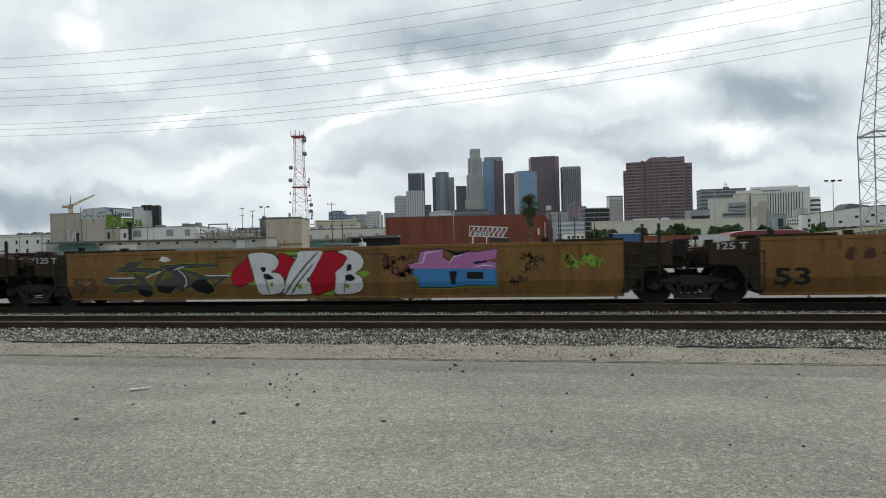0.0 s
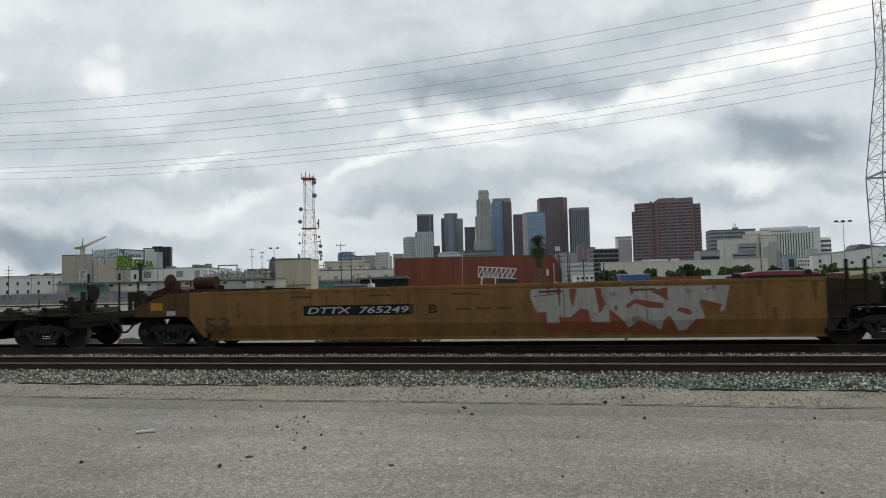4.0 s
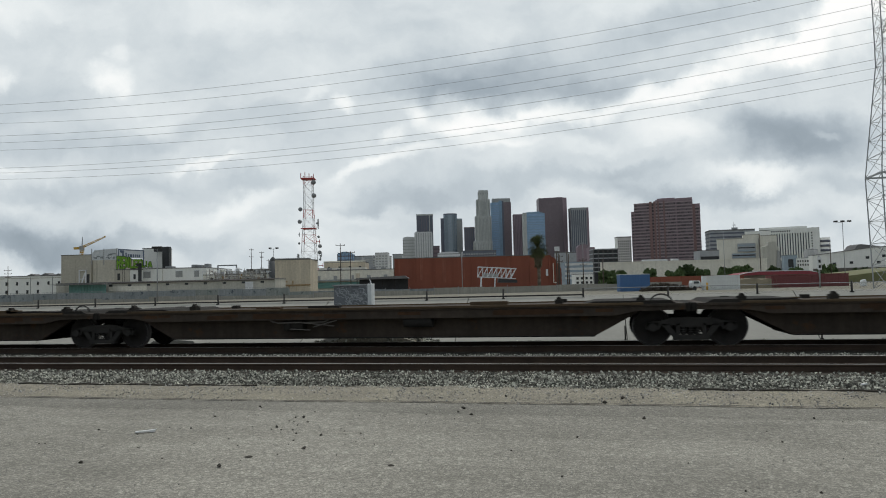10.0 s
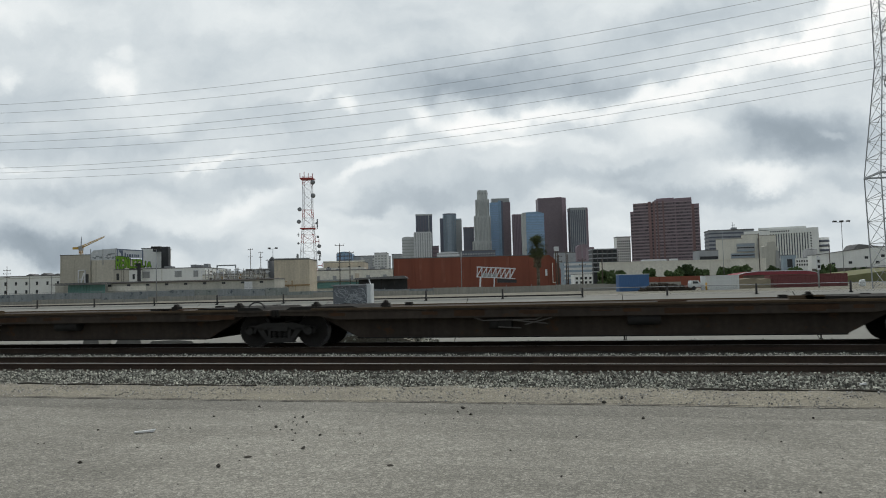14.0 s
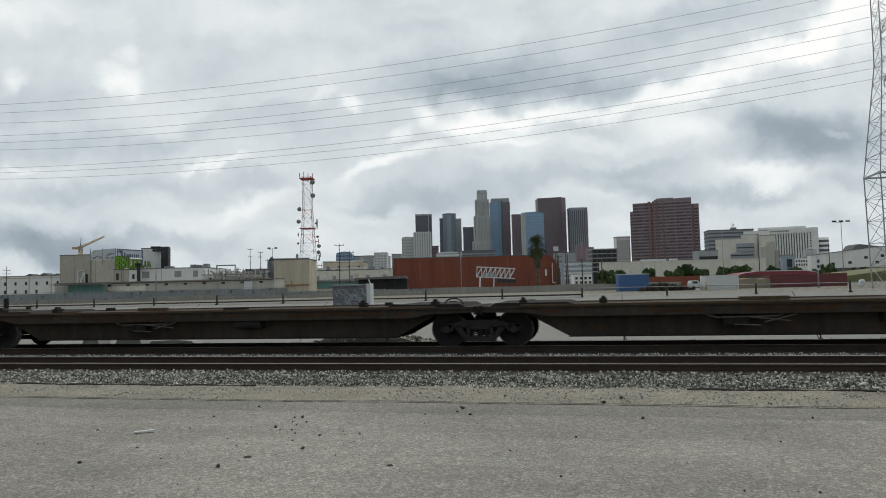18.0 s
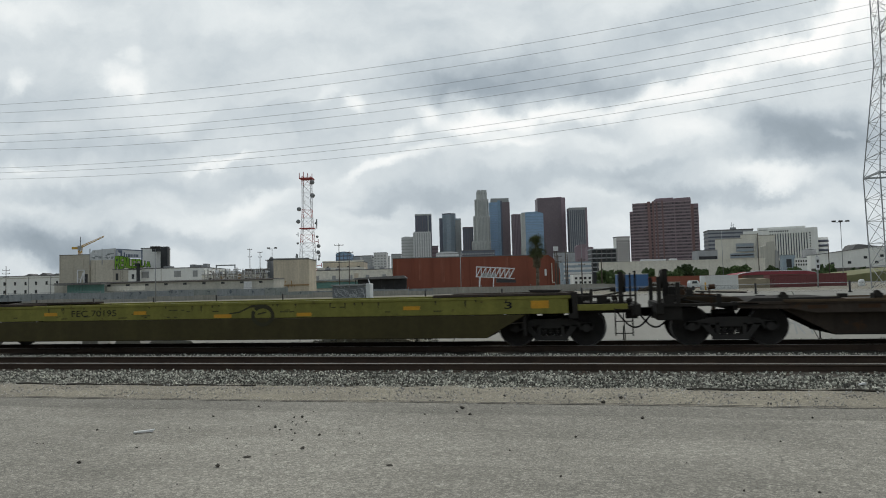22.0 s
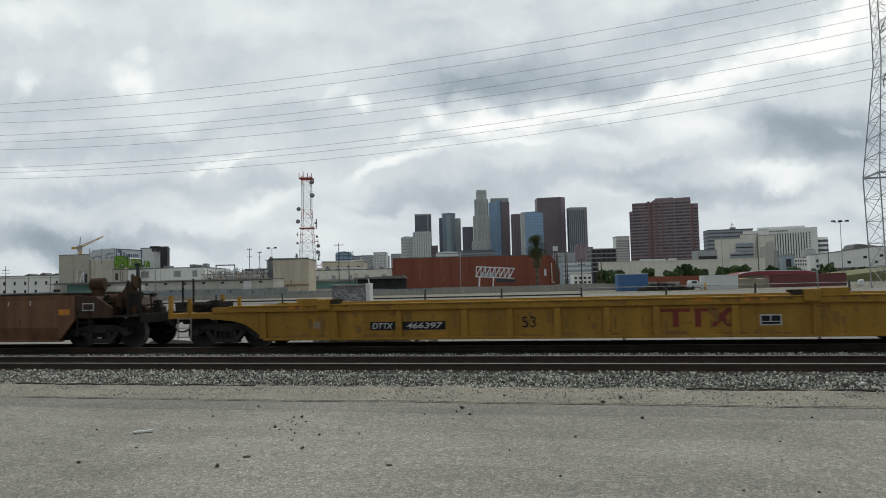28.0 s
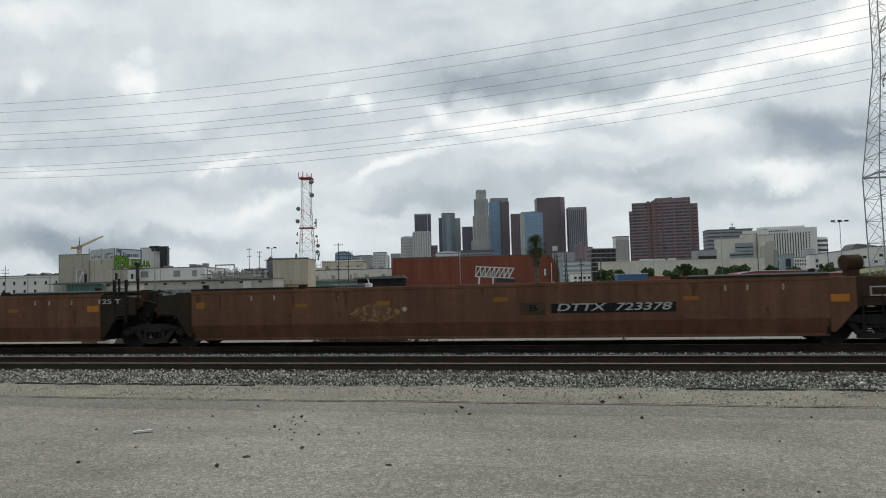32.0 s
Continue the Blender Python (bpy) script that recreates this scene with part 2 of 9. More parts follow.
# ---- materials ----
def surf(name, c1, c2, rough=0.8, scale=1.0, metal=0.0, bump=0.2, fine=12.0, streak=0.0, spots=None, vary=0.0, grain=0.35, spec=0.4, mottle=0.0, pebbles=0.0):
    """Two tones in large drifts, darker and lighter grain, streaks down the face, spots of a third colour, and relief."""
    m = bpy.data.materials.new(name)
    m.use_nodes = True
    nt = m.node_tree
    bs = nt.nodes["Principled BSDF"]
    co = nt.nodes.new("ShaderNodeTexCoord")
    n1 = node(nt, "ShaderNodeTexNoise", {"Scale": scale, "Detail": 5.0, "Roughness": 0.6})
    n2 = node(nt, "ShaderNodeTexNoise", {"Scale": scale * fine, "Detail": 5.0, "Roughness": 0.65})
    for n in (n1, n2):
        nt.links.new(co.outputs["Object"], n.inputs["Vector"])
    fac = calc(nt, "MULTIPLY_ADD", calc(nt, "SUBTRACT", n1.outputs[0], 0.5), 2.2, 0.5, clamp=True)
    mix = node(nt, "ShaderNodeMix", data_type="RGBA")
    nt.links.new(fac, mix.inputs[0])
    mix.inputs[6].default_value, mix.inputs[7].default_value = (*c1, 1), (*c2, 1)
    col = mix.outputs[2]
    g = calc(nt, "MULTIPLY_ADD", calc(nt, "SUBTRACT", n2.outputs[0], 0.5), grain * 2, 1.0)
    if streak:
        mp = node(nt, "ShaderNodeMapping", {"Scale": (5.0 * scale, 5.0 * scale, 0.25 * scale)})
        nt.links.new(co.outputs["Object"], mp.inputs["Vector"])
        n3 = node(nt, "ShaderNodeTexNoise", {"Scale": 1.0, "Detail": 4.0, "Roughness": 0.6})
        nt.links.new(mp.outputs[0], n3.inputs["Vector"])
        s = calc(nt, "MULTIPLY_ADD", calc(nt, "SUBTRACT", n3.outputs[0], 0.5), streak * 2.4, 1.0)
        g = calc(nt, "MULTIPLY", g, s)
    if pebbles:
        for sz, k in ((26.0, 1.0), (62.0, 1.3)):
            vo = node(nt, "ShaderNodeTexVoronoi", {"Scale": sz})
            nt.links.new(co.outputs["Object"], vo.inputs["Vector"])
            bw = nt.nodes.new("ShaderNodeSeparateColor")
            nt.links.new(vo.outputs["Color"], bw.inputs[0])
            cell = calc(nt, "POWER", bw.outputs[0], 2.2)
            g = calc(nt, "MULTIPLY", g, calc(nt, "MULTIPLY_ADD", calc(nt, "SUBTRACT", cell, 0.31), pebbles * k, 1.0))
    if mottle:
        for k, sz in ((1.0, (0.35, 1.3, 1.0)), (0.7, (2.2, 6.0, 1.0))):
            mp = node(nt, "ShaderNodeMapping", {"Scale": sz})
            nt.links.new(co.outputs["Object"], mp.inputs["Vector"])
            n5 = node(nt, "ShaderNodeTexNoise", {"Scale": 1.0, "Detail": 6.0, "Roughness": 0.62})
            nt.links.new(mp.outputs[0], n5.inputs["Vector"])
            g = calc(nt, "MULTIPLY", g, calc(nt, "MULTIPLY_ADD", calc(nt, "SUBTRACT", n5.outputs[0], 0.5), mottle * 2 * k, 1.0))
    if vary:
        oi = nt.nodes.new("ShaderNodeObjectInfo")
        g = calc(nt, "MULTIPLY", g, calc(nt, "MULTIPLY_ADD", oi.outputs["Random"], vary, 1 - vary / 2))
    sc = node(nt, "ShaderNodeVectorMath", operation="SCALE")
    nt.links.new(col, sc.inputs[0])
    nt.links.new(g, sc.inputs["Scale"])
    col = sc.outputs[0]
    if spots:
        c3, amount, size = spots
        n4 = node(nt, "ShaderNodeTexNoise", {"Scale": size, "Detail": 6.0, "Roughness": 0.7})
        nt.links.new(co.outputs["Object"], n4.inputs["Vector"])
        k = ramp(nt, n4.outputs[0], [(amount - 0.035, (0, 0, 0)), (amount + 0.035, (1, 1, 1))])
        mx = node(nt, "ShaderNodeMix", data_type="RGBA")
        nt.links.new(k, mx.inputs[0])
        nt.links.new(col, mx.inputs[6])
        mx.inputs[7].default_value = (*c3, 1)
        col = mx.outputs[2]
    nt.links.new(col, bs.inputs["Base Color"])
    bs.inputs["Metallic"].default_value = metal
    bs.inputs["Specular IOR Level"].default_value = spec
    rr = calc(nt, "MULTIPLY_ADD", calc(nt, "SUBTRACT", n2.outputs[0], 0.5), 0.25, rough, clamp=True)
    nt.links.new(rr, bs.inputs["Roughness"])
    if bump:
        bp = node(nt, "ShaderNodeBump", {"Strength": bump, "Distance": 0.02})
        nt.links.new(n2.outputs[0], bp.inputs["Height"])
        nt.links.new(bp.outputs[0], bs.inputs["Normal"])
    return m


def glass(name, c, rough=0.12):
    m = surf(name, c, tuple(v * 0.75 for v in c), rough, 0.02, 0.0, 0.0, 6.0, vary=0.25, grain=0.2)
    m.node_tree.nodes["Principled BSDF"].inputs["Specular IOR Level"].default_value = 0.8
    return m


ASPHALT = surf("worn_asphalt", (0.230, 0.219, 0.188), (0.294, 0.281, 0.243), 0.95, 0.35, bump=0.3, fine=170, grain=1.05, spec=0.2, mottle=0.17, pebbles=0.42)


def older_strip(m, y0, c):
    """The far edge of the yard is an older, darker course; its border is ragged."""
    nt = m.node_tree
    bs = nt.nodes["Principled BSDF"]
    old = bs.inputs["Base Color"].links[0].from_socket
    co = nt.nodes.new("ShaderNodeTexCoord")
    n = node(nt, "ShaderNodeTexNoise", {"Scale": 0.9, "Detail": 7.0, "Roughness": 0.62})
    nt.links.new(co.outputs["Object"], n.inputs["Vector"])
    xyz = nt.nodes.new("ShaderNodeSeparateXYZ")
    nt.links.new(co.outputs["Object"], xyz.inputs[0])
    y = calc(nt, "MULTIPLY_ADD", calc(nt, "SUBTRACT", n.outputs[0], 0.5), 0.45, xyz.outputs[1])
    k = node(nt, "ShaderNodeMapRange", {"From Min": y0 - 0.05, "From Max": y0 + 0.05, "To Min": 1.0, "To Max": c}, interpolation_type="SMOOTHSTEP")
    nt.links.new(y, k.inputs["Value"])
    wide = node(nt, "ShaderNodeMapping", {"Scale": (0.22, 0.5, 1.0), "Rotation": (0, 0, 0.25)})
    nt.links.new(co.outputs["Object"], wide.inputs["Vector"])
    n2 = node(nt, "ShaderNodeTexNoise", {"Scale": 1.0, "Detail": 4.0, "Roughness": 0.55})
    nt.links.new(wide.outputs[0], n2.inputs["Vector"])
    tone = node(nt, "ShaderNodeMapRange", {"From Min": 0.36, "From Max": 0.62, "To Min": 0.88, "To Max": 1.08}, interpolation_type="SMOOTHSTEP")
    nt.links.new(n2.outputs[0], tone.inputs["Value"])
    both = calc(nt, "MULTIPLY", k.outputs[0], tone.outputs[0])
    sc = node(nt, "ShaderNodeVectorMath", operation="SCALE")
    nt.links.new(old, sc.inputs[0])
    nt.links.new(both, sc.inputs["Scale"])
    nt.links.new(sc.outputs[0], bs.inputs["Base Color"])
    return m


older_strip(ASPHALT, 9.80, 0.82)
DIRT = surf("sandy_dirt", (0.300, 0.276, 0.215), (0.235, 0.217, 0.180), 0.97, 1.2, bump=0.9, fine=30, mottle=0.3, pebbles=0.32, spots=((0.13, 0.122, 0.10), 0.68, 24), grain=0.9, spec=0.15)
FAR_SOIL = surf("far_soil", (0.25, 0.235, 0.19), (0.20, 0.19, 0.15), 0.95, 0.05, bump=0.3, fine=20, spec=0.2)
STONE = surf("ballast_stone", (0.225, 0.226, 0.192), (0.352, 0.348, 0.300), 0.92, 3.0, bump=0.3, fine=8, spec=0.2)
BED = surf("ballast_bed", (0.047, 0.043, 0.036), (0.101, 0.095, 0.081), 0.95, 6.0, bump=0.9, fine=6, spec=0.1)
TIE = surf("tie_timber", (0.039, 0.033, 0.026), (0.072, 0.060, 0.048), 0.9, 2.0, bump=0.5, fine=14, spec=0.1)
RAIL = surf("rusty_rail", (0.050, 0.036, 0.028), (0.078, 0.055, 0.041), 0.85, 1.5, 0.0, 0.3, spec=0.15)
RAILHEAD = surf("worn_rail_head", (0.26, 0.245, 0.225), (0.34, 0.32, 0.30), 0.5, 2.0, 0.3, 0.1)
CONCRETE = surf("pale_concrete", (0.310, 0.305, 0.276), (0.362, 0.356, 0.322), 0.9, 0.25, bump=0.2, fine=24, streak=0.10, grain=0.12, spec=0.2)
IRON = surf("grey_iron", (0.035, 0.034, 0.033), (0.06, 0.057, 0.054), 0.7, 2.0, 0.2, 0.2, spec=0.2)
GALV = surf("galvanised_steel", (0.26, 0.27, 0.275), (0.34, 0.35, 0.355), 0.55, 1.0, 0.4, 0.1)


# ---- the ground, the tracks and the river wall ----
TRACK_NEAR, TRACK_FAR, RAIL_TOP, WHEEL_R = 15.08, 19.2, 0.2, 0.48


def grid_sheet(x0, x1, y0, y1, nx, ny, height):
    s = Shape()
    vs = []
    for j in range(ny + 1):
        for i in range(nx + 1):
            x, y = x0 + (x1 - x0) * i / nx, y0 + (y1 - y0) * j / ny
            vs.append((x, y, height(x, y)))
    return s.add(vs, [(j * (nx + 1) + i, j * (nx + 1) + i + 1, (j + 1) * (nx + 1) + i + 1, (j + 1) * (nx + 1) + i) for j in range(ny) for i in range(nx)], True)




def sky_sheet():
    s = Shape()
    n, k, r = 40, 24, 4700
    vs = []
    for j in range(k + 1):
        e = radians(-4 + 60 * j / k)
        for i in range(n + 1):
            z = radians(VIEW + 62 - 124 * i / n)
            vs.append((-r * math.cos(e) * math.sin(z), r * math.cos(e) * math.cos(z), r * math.sin(e)))
    s.add(vs, [(j * (n + 1) + i, j * (n + 1) + i + 1, (j + 1) * (n + 1) + i + 1, (j + 1) * (n + 1) + i) for j in range(k) for i in range(n)], True)
    return solid("sky_backdrop", s, cloud_material(), "overcast sky with slate-grey clouds and bright rifts", "sky", pose(0, 0, 1.86), kind="structure")


SKY = sky_sheet()

solid("ground", Shape().add([(-5000, -900, -0.06), (5000, -900, -0.06), (5000, 4900, -0.06), (-5000, 4900, -0.06)], [(0, 1, 2, 3)]), FAR_SOIL,
      "flat sandy ground out to the far city", "ground", kind="structure")
solid("pavement", grid_sheet(-60, 45, -30, 10.72, 140, 56, lambda x, y: 0.012 * noise.noise(Vector((x * 0.5, y * 0.5, 0)))), ASPHALT,
      "worn grey asphalt yard with loose grit", "asphalt", kind="structure")
solid("shoulder", grid_sheet(-60, 45, 10.74, 12.75, 240, 8, lambda x, y: -0.012 + 0.02 * noise.noise(Vector((x * 1.3, y * 1.3, 7)))), DIRT,
      "sandy dirt shoulder scattered with grit", "dirt", kind="structure")


def bed_height(x, y):
    n = 0.025 * noise.noise(Vector((x * 2, y * 2, 1)))
    if y < 13.35:
        return -0.03 + (y - 12.35) / 1.0 * 0.1 + n
    if y < 21.3:
        return 0.045 + n * 0.8
    return 0.045 - min(1, (y - 21.3) / 1.2) * 0.08 + n


solid("ballast_bed", grid_sheet(-60, 45, 12.35, 23.6, 300, 40, bed_height), BED, "dark grey crushed-stone track bed", "ballast", kind="structure")


def stone_mesh(seed):
    rnd = random.Random(seed)
    vs = [Vector(p).normalized() * rnd.uniform(0.7, 1.25) for p in ((1, 0, 0), (-1, 0, 0), (0, 1, 0), (0, -1, 0), (0, 0, 1), (0, 0, -1), (0.6, 0.6, 0.6), (-0.6, 0.5, -0.6))]
    b = bmesh.new()
    for v in vs:
        b.verts.new(v)
    bmesh.ops.convex_hull(b, input=b.verts)
    me = bpy.data.meshes.new("stone")
    b.to_mesh(me)
    b.free()
    return [tuple(v.co) for v in me.vertices], [tuple(p.vertices) for p in me.polygons]


STONES = [stone_mesh(i) for i in range(9)]


def scatter(name, label, category, count, place, size, mat, seed):
    rnd = random.Random(seed)
    s = Shape()
    for _ in range(count):
        x, y, z = place(rnd)
        r = rnd.uniform(*size)
        vs, fs = STONES[rnd.randrange(9)]
        m = Matrix.LocRotScale((x, y, z + r * 0.2), Euler((rnd.uniform(0, 6), rnd.uniform(0, 6), rnd.uniform(0, 6))), (r, r * rnd.uniform(0.7, 1.1), r * rnd.uniform(0.55, 0.9)))
        s.add([m @ Vector(v) for v in vs], fs)
    me = s.mesh(name, mat)
    return tagged(new(name, me), label, category, kind="stuff")


def island(m, lo, hi):
    """Give the separate stones of one mesh their own lightness."""
    nt = m.node_tree
    g = nt.nodes.new("ShaderNodeNewGeometry")
    bs = nt.nodes["Principled BSDF"]
    old = bs.inputs["Base Color"].links[0].from_socket
    k = calc(nt, "MULTIPLY_ADD", calc(nt, "POWER", g.outputs["Random Per Island"], 1.7), hi - lo, lo)
    sc = node(nt, "ShaderNodeVectorMath", operation="SCALE")
    nt.links.new(old, sc.inputs[0])
    nt.links.new(k, sc.inputs["Scale"])
    nt.links.new(sc.outputs[0], bs.inputs["Base Color"])
    return m


island(STONE, 0.16, 2.3)
WHITEL0 = surf("white_plastic", (0.7, 0.7, 0.69), (0.6, 0.6, 0.59), 0.5, 4.0, bump=0.0)
GRIT = island(surf("grit", (0.16, 0.155, 0.145), (0.34, 0.33, 0.31), 0.9, 3.0, bump=0.2, fine=8), 0.75, 2.3)


def slope_place(r):
    x = r.uniform(-24, 12)
    y = r.uniform(12.42 + 0.16 * noise.noise(Vector((x * 1.1, 3, 0))) + 0.05 * noise.noise(Vector((x * 6, 8, 0))), 13.65)
    return x, y, bed_height(x, y)


def between_place(r):
    x = r.uniform(-26, 14)
    k = r.random()
    y = r.uniform(16.6, 17.62) if k < 0.66 else r.uniform(13.55, 14.25) if k < 0.8 else r.uniform(20.3, 23.3) if k < 0.95 else r.uniform(15.95, 16.6)
    return x, y, bed_height(x, y) + (0.01 if 16.6 < y < 17.7 else 0.005)


def dirt_place(r):
    return r.uniform(-16, 9), 12.5 - abs(r.gauss(0, 0.9)) if r.random() < 0.6 else r.uniform(10.75, 12.4), -0.01


scatter("ballast_slope", "grey crushed-stone ballast sloping down to the dirt", "ballast", 27000, slope_place, (0.012, 0.034), STONE, 1)
scatter("ballast_between", "grey crushed stone round the rails", "ballast", 20000, between_place, (0.016, 0.038), STONE, 2)
scatter("shoulder_grit", "loose grit on the dirt shoulder", "gravel", 4200, dirt_place, (0.005, 0.021), GRIT, 3)
scatter("asphalt_grit", "fine loose grit on the asphalt", "gravel", 4200, lambda r: (r.uniform(-11, 6), r.uniform(4.2, 10.7), 0.012), (0.003, 0.009), GRIT, 4)
CLOD = surf("dark_clod", (0.05, 0.046, 0.04), (0.085, 0.078, 0.068), 0.95, 8.0, bump=0.4, spec=0.1)


def rock(x, y, r, flat=0.75):
    vs, fs = STONES[int(abs(x * 37 + y * 11)) % 9]
    s = Shape().add([(v[0] * r, v[1] * r * 0.8, v[2] * r * flat) for v in vs], fs)
    solid("rock", s, CLOD, "dark clod of stone lying on the asphalt", "rock", pose(x, y, r * flat * 0.55, 0, 0, x * 90), "loose rocks on the asphalt")


for x, y, r in ((-4.32, 8.58, 0.031), (-4.19, 8.45, 0.019), (-4.25, 8.96, 0.02), (-4.03, 8.46, 0.015), (-4.37, 9.28, 0.021), (-4.25, 9.29, 0.033), (-3.52, 8.21, 0.024),
                (-3.43, 7.5, 0.032), (-4.0, 6.62, 0.035), (-5.67, 6.57, 0.024), (-3.75, 7.9, 0.014), (-3.89, 8.27, 0.018), (-4.05, 8.98, 0.02), (-2.07, 10.21, 0.039),
                (-2.09, 9.93, 0.025), (-1.86, 9.73, 0.025), (0.52, 9.67, 0.037), (0.29, 11.31, 0.036), (0.01, 10.87, 0.035), (-1.59, 11.39, 0.028)):
    rock(x, y, r)
for x, y, r in ((-0.42, 6.73, 0.019), (1.18, 6.49, 0.017), (1.79, 6.53, 0.017), (-0.33, 8.45, 0.021), (2.68, 9.92, 0.023), (-2.51, 9.67, 0.021), (-6.16, 10.59, 0.019),
                (-5.38, 10.12, 0.023), (-5.65, 9.24, 0.021), (-4.63, 7.89, 0.014), (-4.31, 7.54, 0.017), (-6.76, 8.17, 0.024), (-6.95, 7.34, 0.014), (-5.5, 7.31, 0.014)):
    rock(x, y, r)
for x, y, r in ((-3.89, 7.05, 0.058), (-2.19, 6.91, 0.045)):
    rock(x, y, r, 0.25)
rnd = random.Random(17)
for k in range(46):
    x, y = (rnd.gauss(-3.9, 0.9), rnd.gauss(8.6, 0.7)) if k < 22 else (rnd.uniform(-9, 4), rnd.uniform(6.0, 10.6))
    rock(x, min(y, 10.6), rnd.uniform(0.008, 0.017))
solid("scrap_strip", Shape().prism([(-0.13, 0.0), (0.12, 0.0), (0.14, 0.03), (0.02, 0.02), (-0.12, 0.018)], -0.025, 0.025), WHITEL0, "curled strip of white scrap plastic", "litter", pose(-5.98, 8.09, 0.012, 0, 0, 28))
solid("scrap_strip", Shape().prism([(-0.07, 0.0), (0.08, 0.0), (0.07, 0.03), (-0.06, 0.025)], -0.02, 0.02), WHITEL0, "white scrap of plastic in the ballast", "litter", pose(4.21, 12.67, 0.05, 0, 0, 38))


def crack(x0, x1, y0, y1, seed, w=0.012):
    rnd = random.Random(seed)
    n = int(abs(x1 - x0) * 9)
    s = Shape()
    off, pts = 0.0, []
    for i in range(n + 1):
        off = off * 0.9 + rnd.uniform(-0.025, 0.025) * (0.3 if w > 0.05 else 1.0)
        k = i / n
        x, y = x0 + (x1 - x0) * k, y0 + (y1 - y0) * k + off
        z = 0.0165 + 0.012 * noise.noise(Vector((x * 0.5, y * 0.5, 0))) if y < 9.76 else 0.018 + 0.012 * noise.noise(Vector((x * 0.5, y * 0.5, 0)))
        pts.append((x, y, z, w * rnd.uniform(0.3, 1)))
    for p, q in zip(pts, pts[1:]):
        s.add([(p[0], p[1] - p[3] / 2, p[2]), (q[0], q[1] - q[3] / 2, q[2]), (q[0], q[1] + q[3] / 2, q[2]), (p[0], p[1] + p[3] / 2, p[2])], [(0, 1, 2, 3)])
    tagged(new("crack_and_edge_shade", s.mesh("crack_and_edge_shade", CRACK)), "dark line on the asphalt, for hairline cracks and the painted shadow of its edge", "crack", kind="structure")


CRACK = surf("crack_shadow", (0.07, 0.066, 0.058), (0.11, 0.103, 0.09), 0.95, 3.0, bump=0.0, spec=0.1)
crack(-9.5, -5.2, 8.3, 9.6, 2, 0.007)
crack(-2.5, 1.2, 7.0, 6.7, 3, 0.007)
crack(1.6, 4.4, 5.35, 5.25, 5, 0.010)
crack(-9.5, -5.0, 9.72, 9.80, 8, 0.018)
crack(-0.5, 4.4, 9.77, 9.79, 6, 0.014)
# no crack: a dark strip painted as the shadow of the asphalt's edge step
crack(-14.0, 5.2, 10.68, 10.70, 7, 0.075)
for x0, x1 in ((-12.2, -6.6), (1.4, 6.2)):
    vs = []
    for k in range(25):
        x = x0 + (x1 - x0) * k / 24
        vs += [(x, 12.32 + 0.02 * math.sin(k * 0.7) + 0.018 * math.cos(q), 0.012 * math.sin(k * 1.1) + 0.018 * math.sin(q)) for q in (0.3, 1.55, 2.8, 4.1, 5.4)]
    s = Shape().add(vs, [(5 * k + i, 5 * k + (i + 1) % 5, 5 * k + 5 + (i + 1) % 5, 5 * k + 5 + i) for k in range(24) for i in range(5)], True)
    solid("buried_cable", s, CLOD, "dark half-buried cable along the ballast foot", "cable")


def track(name, cy, x0, x1, label):
    t = thing(name, label, "railway track", pose(0, cy, 0))
    for k in (-0.7525, 0.7525):
        prof = [(-0.07, 0.03), (0.07, 0.03), (0.07, 0.045), (0.012, 0.06), (0.012, 0.15), (0.036, 0.163), (0.036, 0.192), (0.026, 0.198), (-0.026, 0.198), (-0.036, 0.192), (-0.036, 0.163), (-0.012, 0.15), (-0.012, 0.06), (-0.07, 0.045)]
        r = part("rail", Shape().prism([(k + a, b) for a, b in prof], x0, x1, "x"), RAIL, t)
        part("running_band", Shape().box(x0, x1, k - 0.034, k + 0.034, 0.1965, 0.2005), RAILHEAD, r, "steel band polished by wheels")
    tie = fix(Shape().box(-0.11, 0.11, -1.3, 1.3, -0.12, 0.042).mesh("tie", TIE))
    plate = fix(Shape().box(-0.09, 0.09, -0.15, 0.15, 0.042, 0.055).mesh("tie_plate", RAIL))
    n = int((x1 - x0) / 0.53)
    for i in range(n):
        x = x0 + (i + 0.5) * (x1 - x0) / n
        o = part("tie", tie, None, t, at=pose(x, 0, random.uniform(-0.012, 0.008), 0, 0, random.uniform(-1.5, 1.5)))
        if -17 < x < 8:
            part("tie_plate", plate, None, o, at=pose(0, -0.7525, 0))
            part("tie_plate", plate, None, o, at=pose(0, 0.7525, 0))
    return t


track("railway_track", TRACK_NEAR, -58, 44, "rusty steel rails on dark ties in ballast")
track("railway_track", TRACK_FAR, -58, 44, "rusty steel rails carrying the freight train")

WHITEPAINT = surf("white_paint", (0.7, 0.7, 0.68), (0.6, 0.6, 0.58), 0.8, 2.0, bump=0.0)
# the river bank: concrete bays sloping up to a crest, open joints between them
WALL_Y, WALL_TOP = 25.5, 1.40
wall = thing("wall_river", "pale concrete levee slope along the river", "levee", kind="structure")
bay = 5.65
for i in range(-11, 9):
    x0 = 0.80 + i * bay
    part("wall_panel", Shape().prism([(22.6, -0.1), (WALL_Y, WALL_TOP), (WALL_Y + 0.35, WALL_TOP), (WALL_Y + 0.5, WALL_TOP - 0.1), (WALL_Y + 0.5, -0.1)], x0 + 0.012, x0 + bay - 0.012, "x"), CONCRETE, wall, bevel=0.015)
fence = thing("wall_fence", "steel posts and rail along the concrete wall top", "fence", pose(0, WALL_Y - 0.12, 0))
